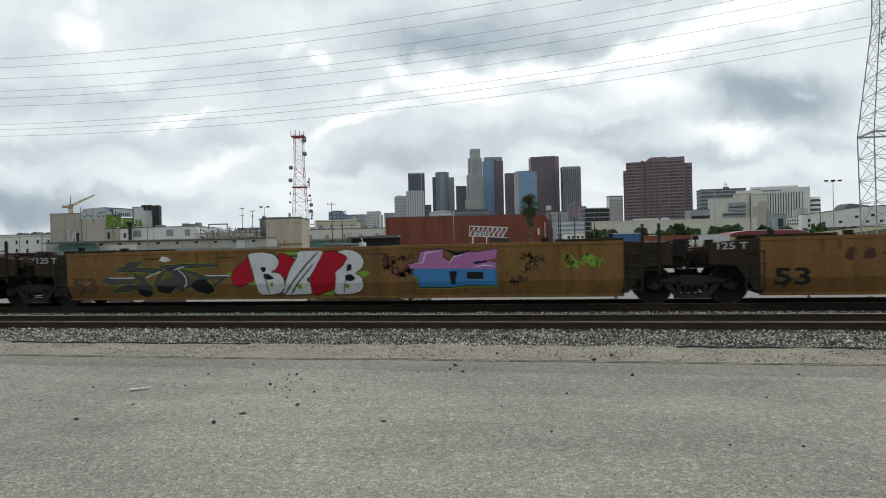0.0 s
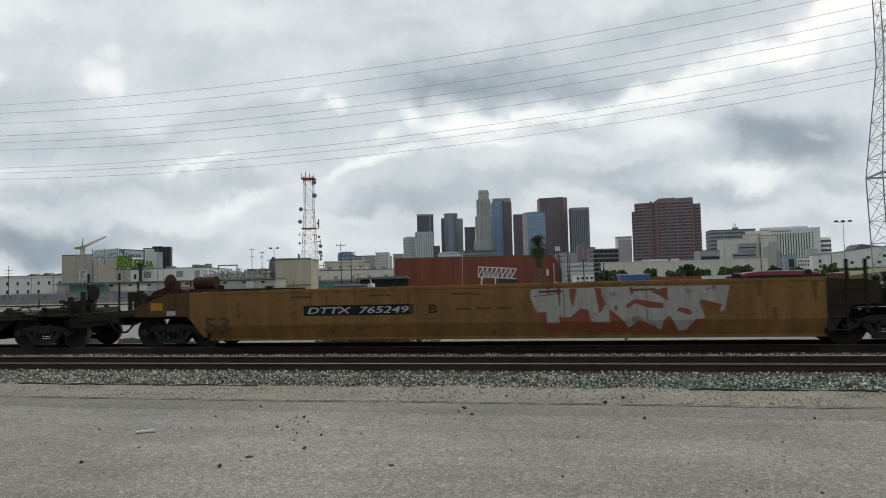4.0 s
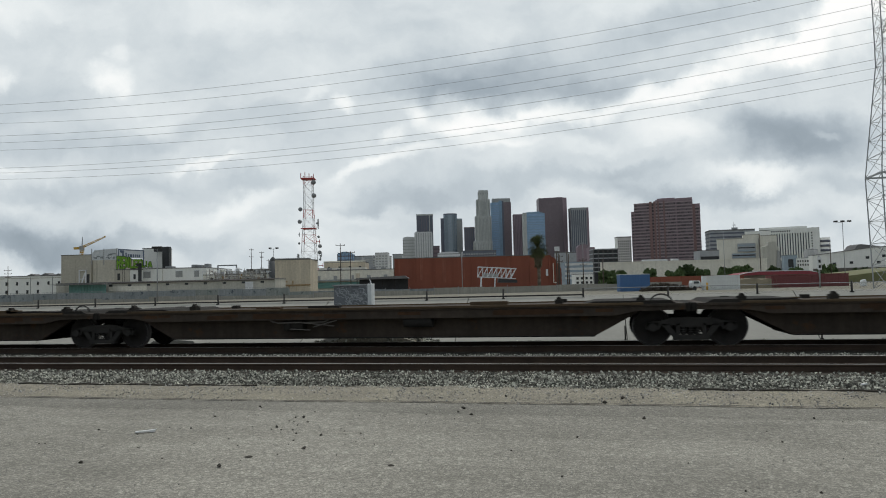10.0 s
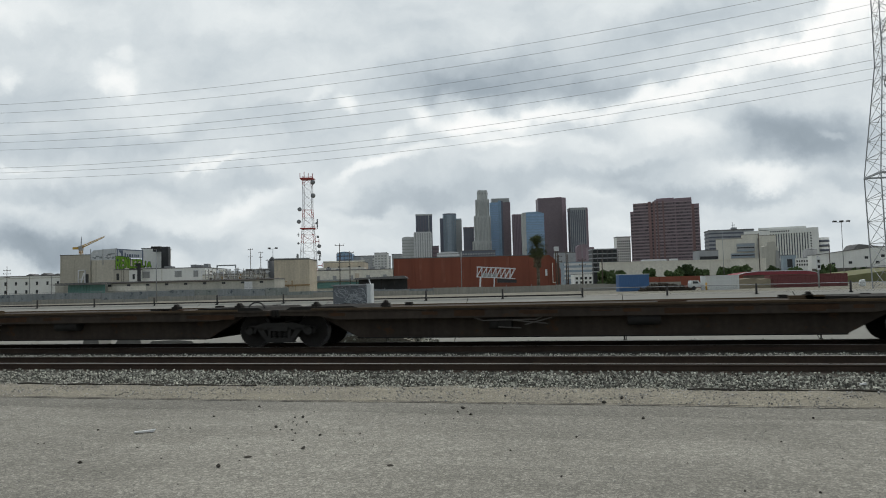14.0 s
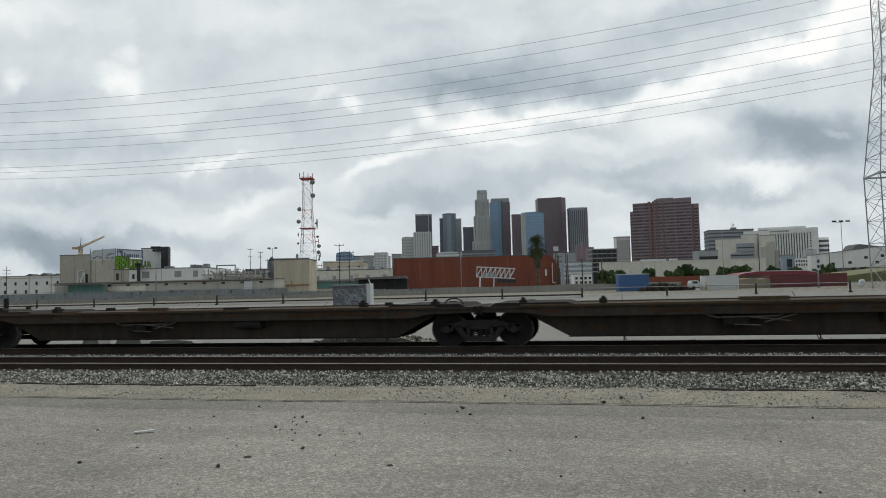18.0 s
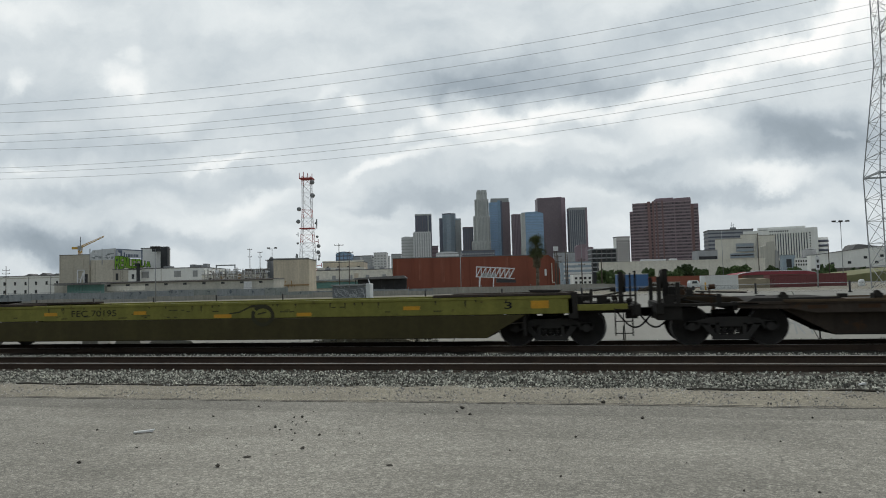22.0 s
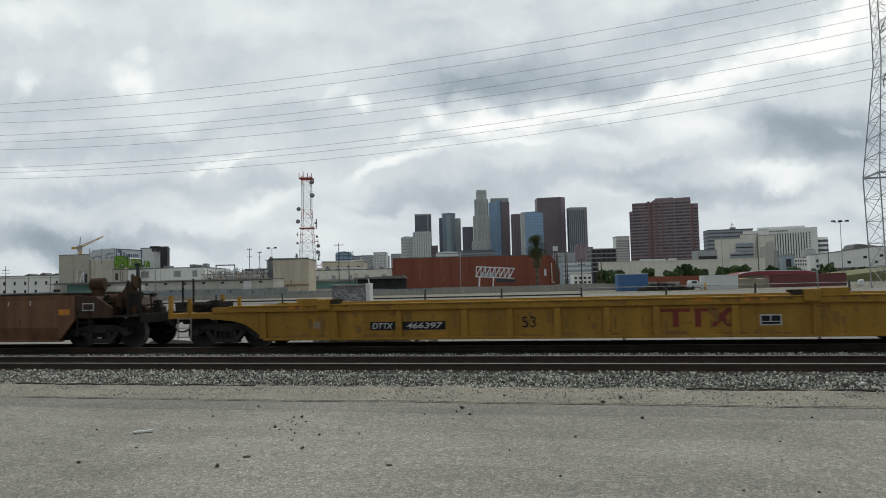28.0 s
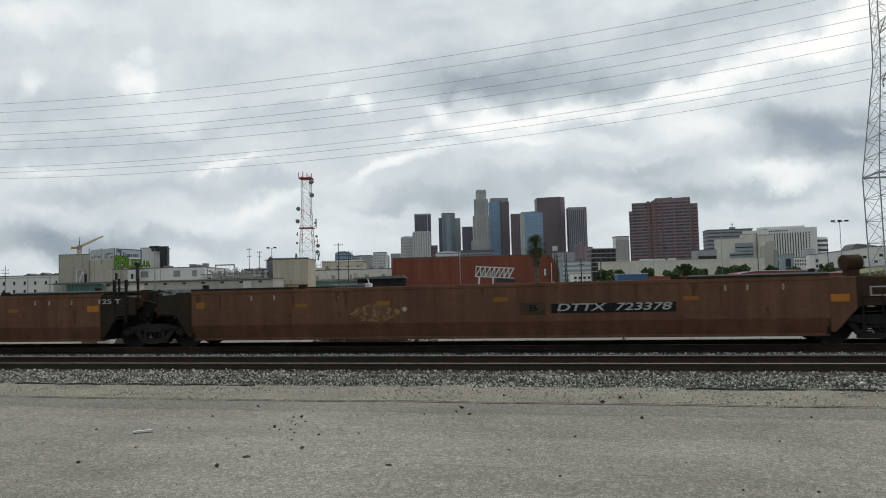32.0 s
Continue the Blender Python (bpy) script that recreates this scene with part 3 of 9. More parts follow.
post = fix(Shape().cyl((0, 0, 1.0), (0, 0, 1.69), 0.034, seg=8).box(-0.06, 0.06, -0.05, 0.08, 1.28, 1.34).mesh("post", IRON))
for i in range(-16, 15):
    part("post", post, None, fence, at=pose(-3.545 + 2.94 * i, 0, random.uniform(-0.03, 0.03), 0, random.uniform(-1.5, 1.5)))
part("top_rail", Shape().cyl((-48, 0, 1.42), (-0.6, 0, 1.42), 0.028, seg=8), IRON, fence)
part("wire_rail", Shape().cyl((-0.6, 0, 1.64), (36, 0, 1.64), 0.012, seg=6), GALV, fence)
s = Shape()
for i in range(int(36 / 0.09)):
    x = -0.6 + i * 0.09
    for k in (1, -1):
        s.add([(x, -0.01 * k, 1.30), (x + 0.005, -0.01 * k, 1.30), (x + 0.005 + 0.34 * k, -0.01 * k, 1.64), (x + 0.34 * k, -0.01 * k, 1.64)], [(0, 1, 2, 3)])
part("wire_mesh", s, IRON, fence, "dark chain-link mesh")
for i, x in enumerate((0.73, 6.39)):
    solid("marker_stub", Shape().cyl((0, 0, -0.05), (0, 0, 0.46), 0.022, seg=8).box(-0.04, 0.04, -0.03, 0.03, -0.05, 0.03), IRON, "short dark iron marker stub by the wall", "marker", pose(x, 22.4, 0.0))
# a heap of rubble and chunks of broken concrete between track and wall
scatter("rubble_heap", "heap of broken stone by the wall", "rubble", 900, lambda r: (lambda a, b: (-7.5 + a * 1.7, 22.3 + b * 0.5, max(0.0, 0.42 * (1 - abs(a) * 0.8 - b * b * 0.4)) + 0.02))(max(-1.25, min(1.25, r.gauss(0, 0.55))), r.gauss(0, 0.5)), (0.03, 0.08), STONE, 8)
solid("rubble_core", Shape().prism([(-1.9, -0.05), (1.9, -0.05), (1.0, 0.2), (0.1, 0.38), (-0.9, 0.2)], -0.5, 0.5), DIRT, "low mound of earth under the rubble", "mound", pose(-7.5, 22.3, 0))
for i, (x, w, h, tilt) in enumerate(((-18.6, 0.7, 0.32, 8), (-16.9, 1.3, 0.26, -6), (-15.2, 2.0, 0.16, 3))):
    solid("concrete_chunk", Shape().prism([(-w / 2, -0.05), (w / 2, -0.05), (w * 0.42, h * 0.7), (w * 0.1, h), (-w * 0.36, h * 0.8)], -0.4, 0.4), CONCRETE, "broken slab of concrete lying by the wall", "rubble", pose(x, 22.4, 0, 0, 0, tilt), bevel=0.02)
WALL_SCRAWL = surf("grey_scrawl", (0.22, 0.23, 0.22), (0.3, 0.31, 0.3), 0.8, 3.0, bump=0.0)
for x0 in (5.45, -7.5):
    s = Shape()
    for k in range(6):
        a = x0 + 0.22 * k
        s.sheet([(a, 0.05), (a + 0.06, 0.05), (a + 0.16 - 0.2 * (k % 2), 0.8), (a + 0.1 - 0.2 * (k % 2), 0.84)], -0.008)
        s.sheet([(a - 0.05, 0.5 + 0.1 * (k % 3)), (a + 0.2, 0.58), (a + 0.2, 0.66), (a - 0.05, 0.6 + 0.1 * (k % 3))], -0.010)
    part("spray_scrawl", s, WALL_SCRAWL, wall, "grey scrawled spray paint", at=pose(0, 22.95, 0.075, -62.6))

# ---- the far bank ----
RUST_STAIN = surf("rust_stain", (0.30, 0.19, 0.09), (0.40, 0.28, 0.15), 0.9, 0.4, bump=0.0)
SHEDW = surf("weathered_shed_wall", (0.52, 0.505, 0.445), (0.43, 0.42, 0.37), 0.9, 0.15, bump=0.1, streak=0.25)
TAN = surf("tan_stucco", (0.60, 0.53, 0.415), (0.48, 0.425, 0.33), 0.9, 0.15, bump=0.1, streak=0.35, spots=((0.40, 0.29, 0.16), 0.66, 0.5))
GREYTAN = surf("grey_tan_concrete", (0.48, 0.45, 0.375), (0.40, 0.375, 0.32), 0.9, 0.1, bump=0.1, streak=0.12)
TANGREY = surf("pale_tan_concrete", (0.60, 0.565, 0.48), (0.52, 0.49, 0.42), 0.9, 0.1, bump=0.1, streak=0.15)
WHITEW = surf("white_painted_wall", (0.860, 0.860, 0.823), (0.731, 0.731, 0.692), 0.85, 0.1, bump=0.05, streak=0.1, grain=0.15)
CREAM = surf("cream_wall", (0.766, 0.739, 0.647), (0.660, 0.634, 0.554), 0.85, 0.1, bump=0.1, streak=0.12)
GREYW = surf("grey_block_wall", (0.368, 0.374, 0.368), (0.299, 0.305, 0.299), 0.9, 0.12, bump=0.1, streak=0.2)
BRICK = surf("red_brick", (0.26, 0.085, 0.052), (0.20, 0.068, 0.045), 0.9, 0.12, bump=0.2, fine=40, streak=0.14)
BRICKSTAIN = surf("faded_brick_run", (0.21, 0.072, 0.045), (0.28, 0.105, 0.07), 0.9, 0.3, bump=0.0, streak=0.3)
DARKW = surf("dark_opening", (0.02, 0.021, 0.023), (0.04, 0.042, 0.045), 0.4, 0.5, bump=0.0)
ROOF = surf("roof_felt", (0.13, 0.13, 0.13), (0.19, 0.185, 0.18), 0.9, 0.2, bump=0.1)
TEAL = surf("teal_metal", (0.10, 0.22, 0.20), (0.14, 0.28, 0.25), 0.6, 0.3, bump=0.1)
SCREEN = surf("grey_blue_screen", (0.20, 0.222, 0.232), (0.305, 0.325, 0.33), 0.9, 0.25, bump=0.2, streak=0.3, spec=0.1, spots=((0.09, 0.11, 0.13), 0.6, 0.8))
SCREEN2 = surf("grey_green_screen", (0.208, 0.234, 0.221), (0.312, 0.325, 0.312), 0.9, 0.5, bump=0.2, streak=0.4, spec=0.1, spots=((0.10, 0.12, 0.12), 0.6, 1.2))
LOWFENCE = surf("weathered_fence_boards", (0.27, 0.262, 0.232), (0.36, 0.345, 0.305), 0.9, 0.4, bump=0.2, streak=0.3, spec=0.1)
GREENP = surf("bright_green_paint", (0.144, 0.302, 0.022), (0.180, 0.360, 0.036), 0.6, 0.4, bump=0.0)
BLUEC = surf("blue_container_paint", (0.06, 0.14, 0.30), (0.08, 0.18, 0.37), 0.55, 0.4, bump=0.1, streak=0.15)
WHITEC = surf("white_container_paint", (0.72, 0.74, 0.73), (0.62, 0.64, 0.63), 0.55, 0.4, bump=0.1, streak=0.2)
MAROON = surf("maroon_container_paint", (0.20, 0.062, 0.062), (0.15, 0.05, 0.05), 0.6, 0.4, bump=0.1, streak=0.2)
REDP = surf("red_paint", (0.42, 0.05, 0.045), (0.34, 0.045, 0.04), 0.55, 0.4, bump=0.1)
LEAF = surf("dark_foliage", (0.028, 0.05, 0.018), (0.06, 0.09, 0.03), 0.8, 0.6, bump=0.3, fine=6)
DRYLEAF = surf("dry_foliage", (0.16, 0.14, 0.06), (0.10, 0.10, 0.04), 0.9, 0.4, bump=0.3, fine=6)
BARK = surf("bark", (0.11, 0.085, 0.06), (0.16, 0.13, 0.10), 0.9, 1.0, bump=0.5)
YELLOW = surf("crane_yellow", (0.55, 0.33, 0.06), (0.5, 0.3, 0.06), 0.6, 0.3, bump=0.0)
POLE = surf("pole_timber", (0.07, 0.055, 0.045), (0.10, 0.08, 0.065), 0.9, 1.0, bump=0.2)
WHITEM = surf("white_metal", (0.72, 0.73, 0.74), (0.6, 0.61, 0.62), 0.5, 0.5, bump=0.0)
FENCEBROWN = surf("dark_hoarding", (0.16, 0.145, 0.125), (0.11, 0.10, 0.09), 0.9, 0.4, bump=0.1, streak=0.3)
PANE = glass("window_glass", (0.06, 0.075, 0.085))


def block(name, label, category, a, d, w, dep, h, mat, turn=0.0, roof=0.25, z=0.0):
    """A plain building body with a roof slab and parapet; its parts follow."""
    b = thing(name, label, category, bank(a, d, z, turn))
    part("wall", Shape().box(-w / 2, w / 2, 0, dep, 0, h), mat, b)
    part("roof", Shape().box(-w / 2 - 0.1, w / 2 + 0.1, -0.1, dep + 0.1, h, h + roof), ROOF, b)
    return b


def openings(b, w, rows, cols, z0, dz, ow, oh, mat=None, x0=None, x1=None, name="window", y=-0.06):
    me = fix(Shape().box(-ow / 2, ow / 2, y, 0.1, -oh / 2, oh / 2).mesh(name, mat or PANE))
    fr = fix(Shape().box(-ow / 2 - 0.1, ow / 2 + 0.1, y - 0.05, 0.05, -oh / 2 - 0.14, -oh / 2).mesh("sill", CREAM))
    x0 = -w / 2 if x0 is None else x0
    x1 = w / 2 if x1 is None else x1
    for r in range(rows):
        for c in range(cols):
            o = part(name, me, None, b, at=pose(x0 + (c + 0.5) * (x1 - x0) / cols, 0, z0 + r * dz))
            if oh > 0.5:
                part("sill", fr, None, o)


def tower(label, a, d, w, dep, h, mat, turn=0.0, floors=0, fins=0, band=None, fat=0.2, name="office_tower", crown=None, cap=None):
    """A far office tower: floor bands or upright fins stand proud of the body."""
    b = thing(name, label, "skyscraper", bank(a, d, 0, turn))
    part("wall", Shape().box(-w / 2, w / 2, 0, dep, 0, h), mat, b)
    if floors:
        step = h / floors
        me = fix(Shape().box(-w / 2 - 0.4, w / 2 + 0.4, -0.4, dep + 0.4, 0.15 * step, 0.55 * step).mesh("window_band", band))
        for i in range(floors):
            part("window_band", me, None, b, at=pose(0, 0, i * step))
    if fins:
        me = fix(Shape().box(-fat * w / fins, fat * w / fins, -0.8, 0, 0, h).mesh("fin", band))
        for i in range(fins + 1):
            part("fin", me, None, b, at=pose(-w / 2 + i * w / fins, 0, 0))
    if mat in (T_BLUE, T_TEAL) and not floors and not fins:
        # faint floor lines over the whole height
        for i in range(3, int(h / 8.0)):
            part("floor_line", Shape().box(-w / 2 - 0.05, w / 2 + 0.05, -0.15, 0.2, i * 8.0, i * 8.0 + 1.5), T_FLOOR, b)
    if cap:
        part("roof", Shape().box(-w / 2 - 0.5, w / 2 + 0.5, -0.5, dep + 0.5, h, h + cap), crown or ROOF, b)
    return b


T_FLOOR = surf("tower_floor_lines", (0.21, 0.30, 0.38), (0.27, 0.36, 0.44), 0.4, 0.02, bump=0.0)
T_LIGHT = surf("pale_tower_stone", (0.662, 0.662, 0.648), (0.576, 0.576, 0.569), 0.7, 0.02, bump=0.0)
T_GREY = surf("grey_tower_stone", (0.396, 0.408, 0.420), (0.336, 0.348, 0.360), 0.7, 0.02, bump=0.0)
T_DARK = surf("dark_tower_glass", (0.103, 0.110, 0.140), (0.140, 0.152, 0.186), 0.3, 0.02, bump=0.0)
T_BLUE = surf("blue_tower_glass", (0.240, 0.373, 0.537), (0.313, 0.455, 0.637), 0.25, 0.015, bump=0.0)
T_TEAL = surf("grey_green_tower_glass", (0.261, 0.327, 0.379), (0.336, 0.402, 0.457), 0.3, 0.015, bump=0.0)
T_BROWN = surf("brown_tower_granite", (0.174, 0.134, 0.147), (0.217, 0.173, 0.181), 0.5, 0.015, bump=0.0)
T_ROSEDARK = surf("shaded_window_band", (0.115, 0.088, 0.09), (0.15, 0.115, 0.117), 0.4, 0.02, bump=0.0, vary=0.3)
T_ROSE = surf("rose_granite", (0.297, 0.220, 0.244), (0.254, 0.187, 0.209), 0.6, 0.02, bump=0.0)

T_ROSEPANE = island(surf("rose_tower_panes", (0.075, 0.062, 0.068), (0.125, 0.10, 0.108), 0.35, 0.05, bump=0.0), 0.6, 1.5)
T_ROSELIGHT = surf("pale_rose_ledge", (0.40, 0.325, 0.325), (0.34, 0.27, 0.275), 0.6, 0.05, bump=0.0)
T_ROSEPIER = surf("red_granite_pier", (0.25, 0.15, 0.14), (0.21, 0.13, 0.125), 0.6, 0.03, bump=0.0)

T_STONE = surf("grey_white_tower_stone", (0.50, 0.51, 0.485), (0.43, 0.44, 0.42), 0.7, 0.02, bump=0.0, streak=0.1)
T_STONELINE = surf("shaded_stone_windows", (0.36, 0.37, 0.36), (0.31, 0.32, 0.315), 0.5, 0.02, bump=0.0)
T_BLUELINE = surf("blue_glass_mullions", (0.19, 0.30, 0.42), (0.24, 0.36, 0.48), 0.3, 0.02, bump=0.0)
t = tower("low pale grey office tower on the skyline", -116.1, 2350, 42.9, 30, 169, T_LIGHT, floors=16, band=T_STONE)
part("roof", Shape().prism([(-21.5, 169), (21.5, 169), (21.5, 173), (-8, 175), (-21.5, 171)], 0, 30), T_LIGHT, t)
t = tower("dark glass tower with pale roof edge", -63.2, 2450, 59, 40, 257, T_DARK, fins=0, band=T_BROWN, cap=5, crown=T_STONE)
part("corner_pier", Shape().box(16, 19, -0.8, 3, 0, 257), T_STONE, t, "pale upright corner line")
for k in range(1, 5):
    part("fin", Shape().box(-29.5 + k * 9 - 0.5, -29.5 + k * 9 + 0.5, -0.5, 0, 0, 257), T_BROWN, t)
tower("pale tower with upright stone fins", -64.6, 2300, 55.4, 40, 182.3, T_STONELINE, fins=7, band=T_LIGHT, fat=0.34, cap=4, crown=T_LIGHT)
tower("low brown office block on the skyline", -22.7, 2400, 22, 30, 140.7, T_ROSE, floors=10, band=T_BROWN, cap=3)
t = tower("grey-green glass tower with bowed front", 32.6, 2400, 75.8, 50, 238, T_TEAL, fins=0)
part("bowed_front", Shape().prism([(-28, 2), (-24, -6), (-12, -11), (2, -11), (14, -6), (20, 2), (20, 40), (-28, 40)], 0, 252, "z"), T_TEAL, t)
part("roof", Shape().prism([(-28, 2), (-24, -6), (-12, -11), (2, -11), (14, -6), (20, 2), (20, 40), (-28, 40)], 252, 256, "z"), T_DARK, t)
part("side_wing", Shape().box(18, 38.4, -1, 51, 0, 234), T_STONELINE, t, "paler stone side wing")
part("dark_wing", Shape().box(-38.4, -27, -1, 51, 0, 240), T_DARK, t, "darker glass side wing")
for k in range(6):
    part("mullion", Shape().box(-22 + k * 7 - 0.4, -22 + k * 7 + 0.4, -12, -4, 0, 252), T_GREY, t)
tower("small dark glass tower on the skyline", 93.5, 2350, 35, 40, 199.6, T_DARK, fins=5, band=T_BROWN, fat=0.08, cap=3, crown=T_BROWN)
t = thing("office_tower", "tall pale stone tower with stepped round crown", "skyscraper", bank(139, 2300))
for w, x, z0, z1 in ((64, -2, 0, 150), (56, 1, 150, 236), (47, 2, 236, 293)):
    o = part("tier", Shape().prism([(x + w / 2 * c, 30 + w / 2 * e) for c, e in ((1, -0.55), (1, 0.55), (0.55, 1), (-0.55, 1), (-1, 0.55), (-1, -0.55), (-0.62, -0.8), (-0.55, -1), (0.55, -1), (0.62, -0.8))], z0, z1, "z"), T_STONE, t)
    for k in range(7):
        part("window_strip", Shape().box(x + (k - 3) * w * 0.085 - 0.9, x + (k - 3) * w * 0.085 + 0.9, 30 - w / 2 - 0.5, 30, z0, z1 - (10 if k % 2 else 5)), T_STONELINE, o)
    part("window_strip", Shape().box(x - w * 0.46, x - w * 0.42, 30 - w * 0.36, 34, z0, z1 - 6), T_STONELINE, o)
    part("window_strip", Shape().box(x + w * 0.42, x + w * 0.46, 30 - w * 0.36, 34, z0, z1 - 6), T_STONELINE, o)
o = part("crown", Shape().prism([(3 + 18.5 * math.cos(k * math.pi / 6 + 0.26), 30 + 18.5 * math.sin(k * math.pi / 6 + 0.26)) for k in range(12)], 293, 320, "z"), T_STONE, t)
for k in range(6, 12):
    q = k * math.pi / 6 + 0.52
    part("crown_window", Shape().box(-2.2, 2.2, -0.5, 1, 310, 316), T_STONELINE, o, at=pose(3 + 18 * math.cos(q), 30 + 18 * math.sin(q), 0, 0, 0, math.degrees(q) + 90))
    part("crown_tooth", Shape().box(-3, 3, -0.6, 3, 320, 325), T_STONE, o, at=pose(3 + 16.5 * math.cos(q), 30 + 16.5 * math.sin(q), 0, 0, 0, math.degrees(q) + 90))
t = tower("blue glass tower with darker edge", 208, 2400, 72, 45, 292, T_BLUE, fins=0, band=T_DARK)
part("dark_corner", Shape().box(10, 36.3, -0.8, 46, 0, 292), T_BROWN, t, "dark brown glass face")
part("glass_rib", Shape().box(-7, 4, -1.2, 3, 0, 298), T_BLUELINE, t)
part("dark_rib", Shape().box(4, 10, -1.0, 3, 0, 296), T_DARK, t)
part("upper_block", Shape().box(-29, 34, 1, 40, 292, 306), T_STONELINE, t)
for k in range(5):
    part("mullion", Shape().box(-35 + k * 6, -34.5 + k * 6, -0.3, 0, 0, 292), T_BLUELINE, t)
tower("narrow red-brown office tower", 259, 2310, 31, 40, 237, T_ROSE, fins=6, band=T_ROSEDARK, fat=0.12, cap=2, crown=T_ROSE)
t = tower("blue glass tower with slanted top", 297.5, 2200, 69.5, 40, 228, T_BLUE, floors=0)
part("pale_edge", Shape().box(-35, -24, -0.8, 40, 0, 231), T_STONE, t, "pale blue-white edge face")
part("slanted_top", Shape().prism([(-34.7, 228), (34.7, 228), (34.7, 229), (14, 235), (-34.7, 232)], 0, 40), T_BLUELINE, t)
for k in range(1, 22):
    part("window_band", Shape().box(-24, 34.8, -0.3, 0, k * 10.4, k * 10.4 + 1.6), T_BLUELINE, t)
t = tower("large dark brown granite office tower", 385, 2400, 84, 60, 301, T_BROWN, turn=0, fins=0)
part("side_face", Shape().prism([(42, 0), (58, 8), (58, 60), (42, 60)], 0, 304, "z"), T_ROSE, t, "paler rose granite side face")
part("roof", Shape().prism([(-42.5, 301), (42, 301), (42, 305.5), (-42.5, 302.5)], -0.6, 60), T_ROSE, t)
t = tower("dark tower with pale upright fins", 475.6, 2350, 60.6, 45, 252, T_DARK, fins=9, band=T_STONELINE, fat=0.17, cap=9, crown=T_STONELINE)
part("side_face", Shape().box(24, 31, -1.2, 45, 0, 258), T_ROSE, t, "rose granite side face")
t = block("office_building", "low grey block with a rounded roof", "building", 414, 2000, 38, 30, 104, T_ROSE)
part("round_roof", Shape().prism([(18 * math.cos(k * math.pi / 10), 104 + 10 * math.sin(k * math.pi / 10)) for k in range(11)], 0, 30), T_ROSE, t)
block("office_building", "low rose-grey office block", "building", 415, 1900, 17.3, 30, 99.4, T_ROSE)

# a band of low roofs under the skyline
for a, d, w, h, mat, lab in ((7.7, 900, 30, 43.5, WHITEM, "white curved hall roof"), (48.3, 900, 44, 47, T_DARK, "dark flat hall roof"), (-91, 700, 14.5, 34, T_GREY, "grey rooftop block"),
                             (-165, 1500, 27, 72, T_GREY, "grey slab block of flats"), (-130, 1500, 30, 70, T_LIGHT, "pale slab block of flats"), (-195, 1500, 30, 66, T_LIGHT, "pale far apartment block"),
                             (-102, 900, 18, 43.5, T_GREY, "grey hillside block"), (-72.3, 800, 14.9, 42, T_LIGHT, "pale office slab"), (-60.5, 905, 13, 45, T_GREY, "grey apartment slab"), (-88, 905, 12, 41, T_LIGHT, "pale stepped block")):
    b = block("city_block", lab + " below the skyline", "building", a, d, w, 25, h, mat, roof=0.8)
    if "curved" in lab:
        part("round_roof", Shape().prism([(w / 2 * math.cos(k * math.pi / 12), h + 0.8 + 2.6 * math.sin(k * math.pi / 12)) for k in range(13)], 0, 25), WHITEM, b)
    n = max(3, int(w / 3.2))
    openings(b, w, 5, n, h * 0.62, h * 0.075, w / n * 0.62, h * 0.036, T_STONELINE)
b = thing("city_block", "small blue glass office with a barrel roof", "building", bank(-99.2, 690))
part("wall", Shape().box(-7.8, 7.8, 0, 20, 0, 36), T_BLUE, b)
part("round_roof", Shape().prism([(7.8 * math.cos(k * math.pi / 10), 36 + 3 * math.sin(k * math.pi / 10)) for k in range(11)], 0, 20), T_BLUELINE, b)
for k in range(5):
    part("mullion", Shape().box(-7.9 + k * 3.8, -7.4 + k * 3.8, -0.4, 0, 20, 37), T_DARK, b)
for k in range(4):
    part("floor_band", Shape().box(-7.9, 7.9, -0.3, 0, 22 + k * 4, 23 + k * 4), T_DARK, b)
b = block("city_block", "brown brick rooftop block", "building", -65.6, 500, 9.4, 10, 20.6, FENCEBROWN, roof=0.6)
openings(b, 9.4, 1, 4, 19.5, 3, 1.2, 1.2, DARKW)

t = thing("office_tower", "broad brick-red office tower with banded windows", "office tower", bank(351.3, 1080, 0, -21))
rnd = random.Random(52)
for w0, w1, y0, h in ((-44.5, 44, 0, 126.5), (-49.5, -44.5, 3, 114), (44, 55, 3, 121), (-11, 20, -2.5, 130), (20, 44, -1.2, 131)):
    o = part("wing", Shape().box(w0, w1, y0, 45, 0, h), T_ROSE, t)
    n = int(h / 5.05)
    for k in range(6, n):
        s = Shape()
        x = w0 + 0.8
        while x < w1 - 1.4:
            e = min(w1 - 0.6, x + rnd.choice((2.6, 2.6, 5.4, 8.2)))
            s.box(x, e - 0.45, y0 - 0.25 - rnd.choice((0, 0.1)), y0 + 0.4, k * 5.05 + 0.5, k * 5.05 + rnd.choice((2.5, 2.7, 3.1)))
            x = e
        part("window_band", s, T_ROSEPANE, o)
        part("ledge", Shape().box(w0 - 0.15, w1 + 0.15, y0 - 0.7, y0 + 0.3, k * 5.05 + 3.7, k * 5.05 + 4.75), T_ROSELIGHT, o)
for x, w, y in ((-19.0, 2.2, -1.5), (-12.5, 1.5, -3.2), (-7.0, 1.2, -3.6), (1.8, 1.1, -3.4), (46, 2.0, 1.8)):
    part("pier", Shape().box(x - w, x + w, y, y + 5, 0, 126 if x < -20 else 121 if x > 40 else 128), T_ROSEPIER, t)
part("roof", Shape().box(-9, 18, 6, 30, 130.5, 133), T_ROSE, t)

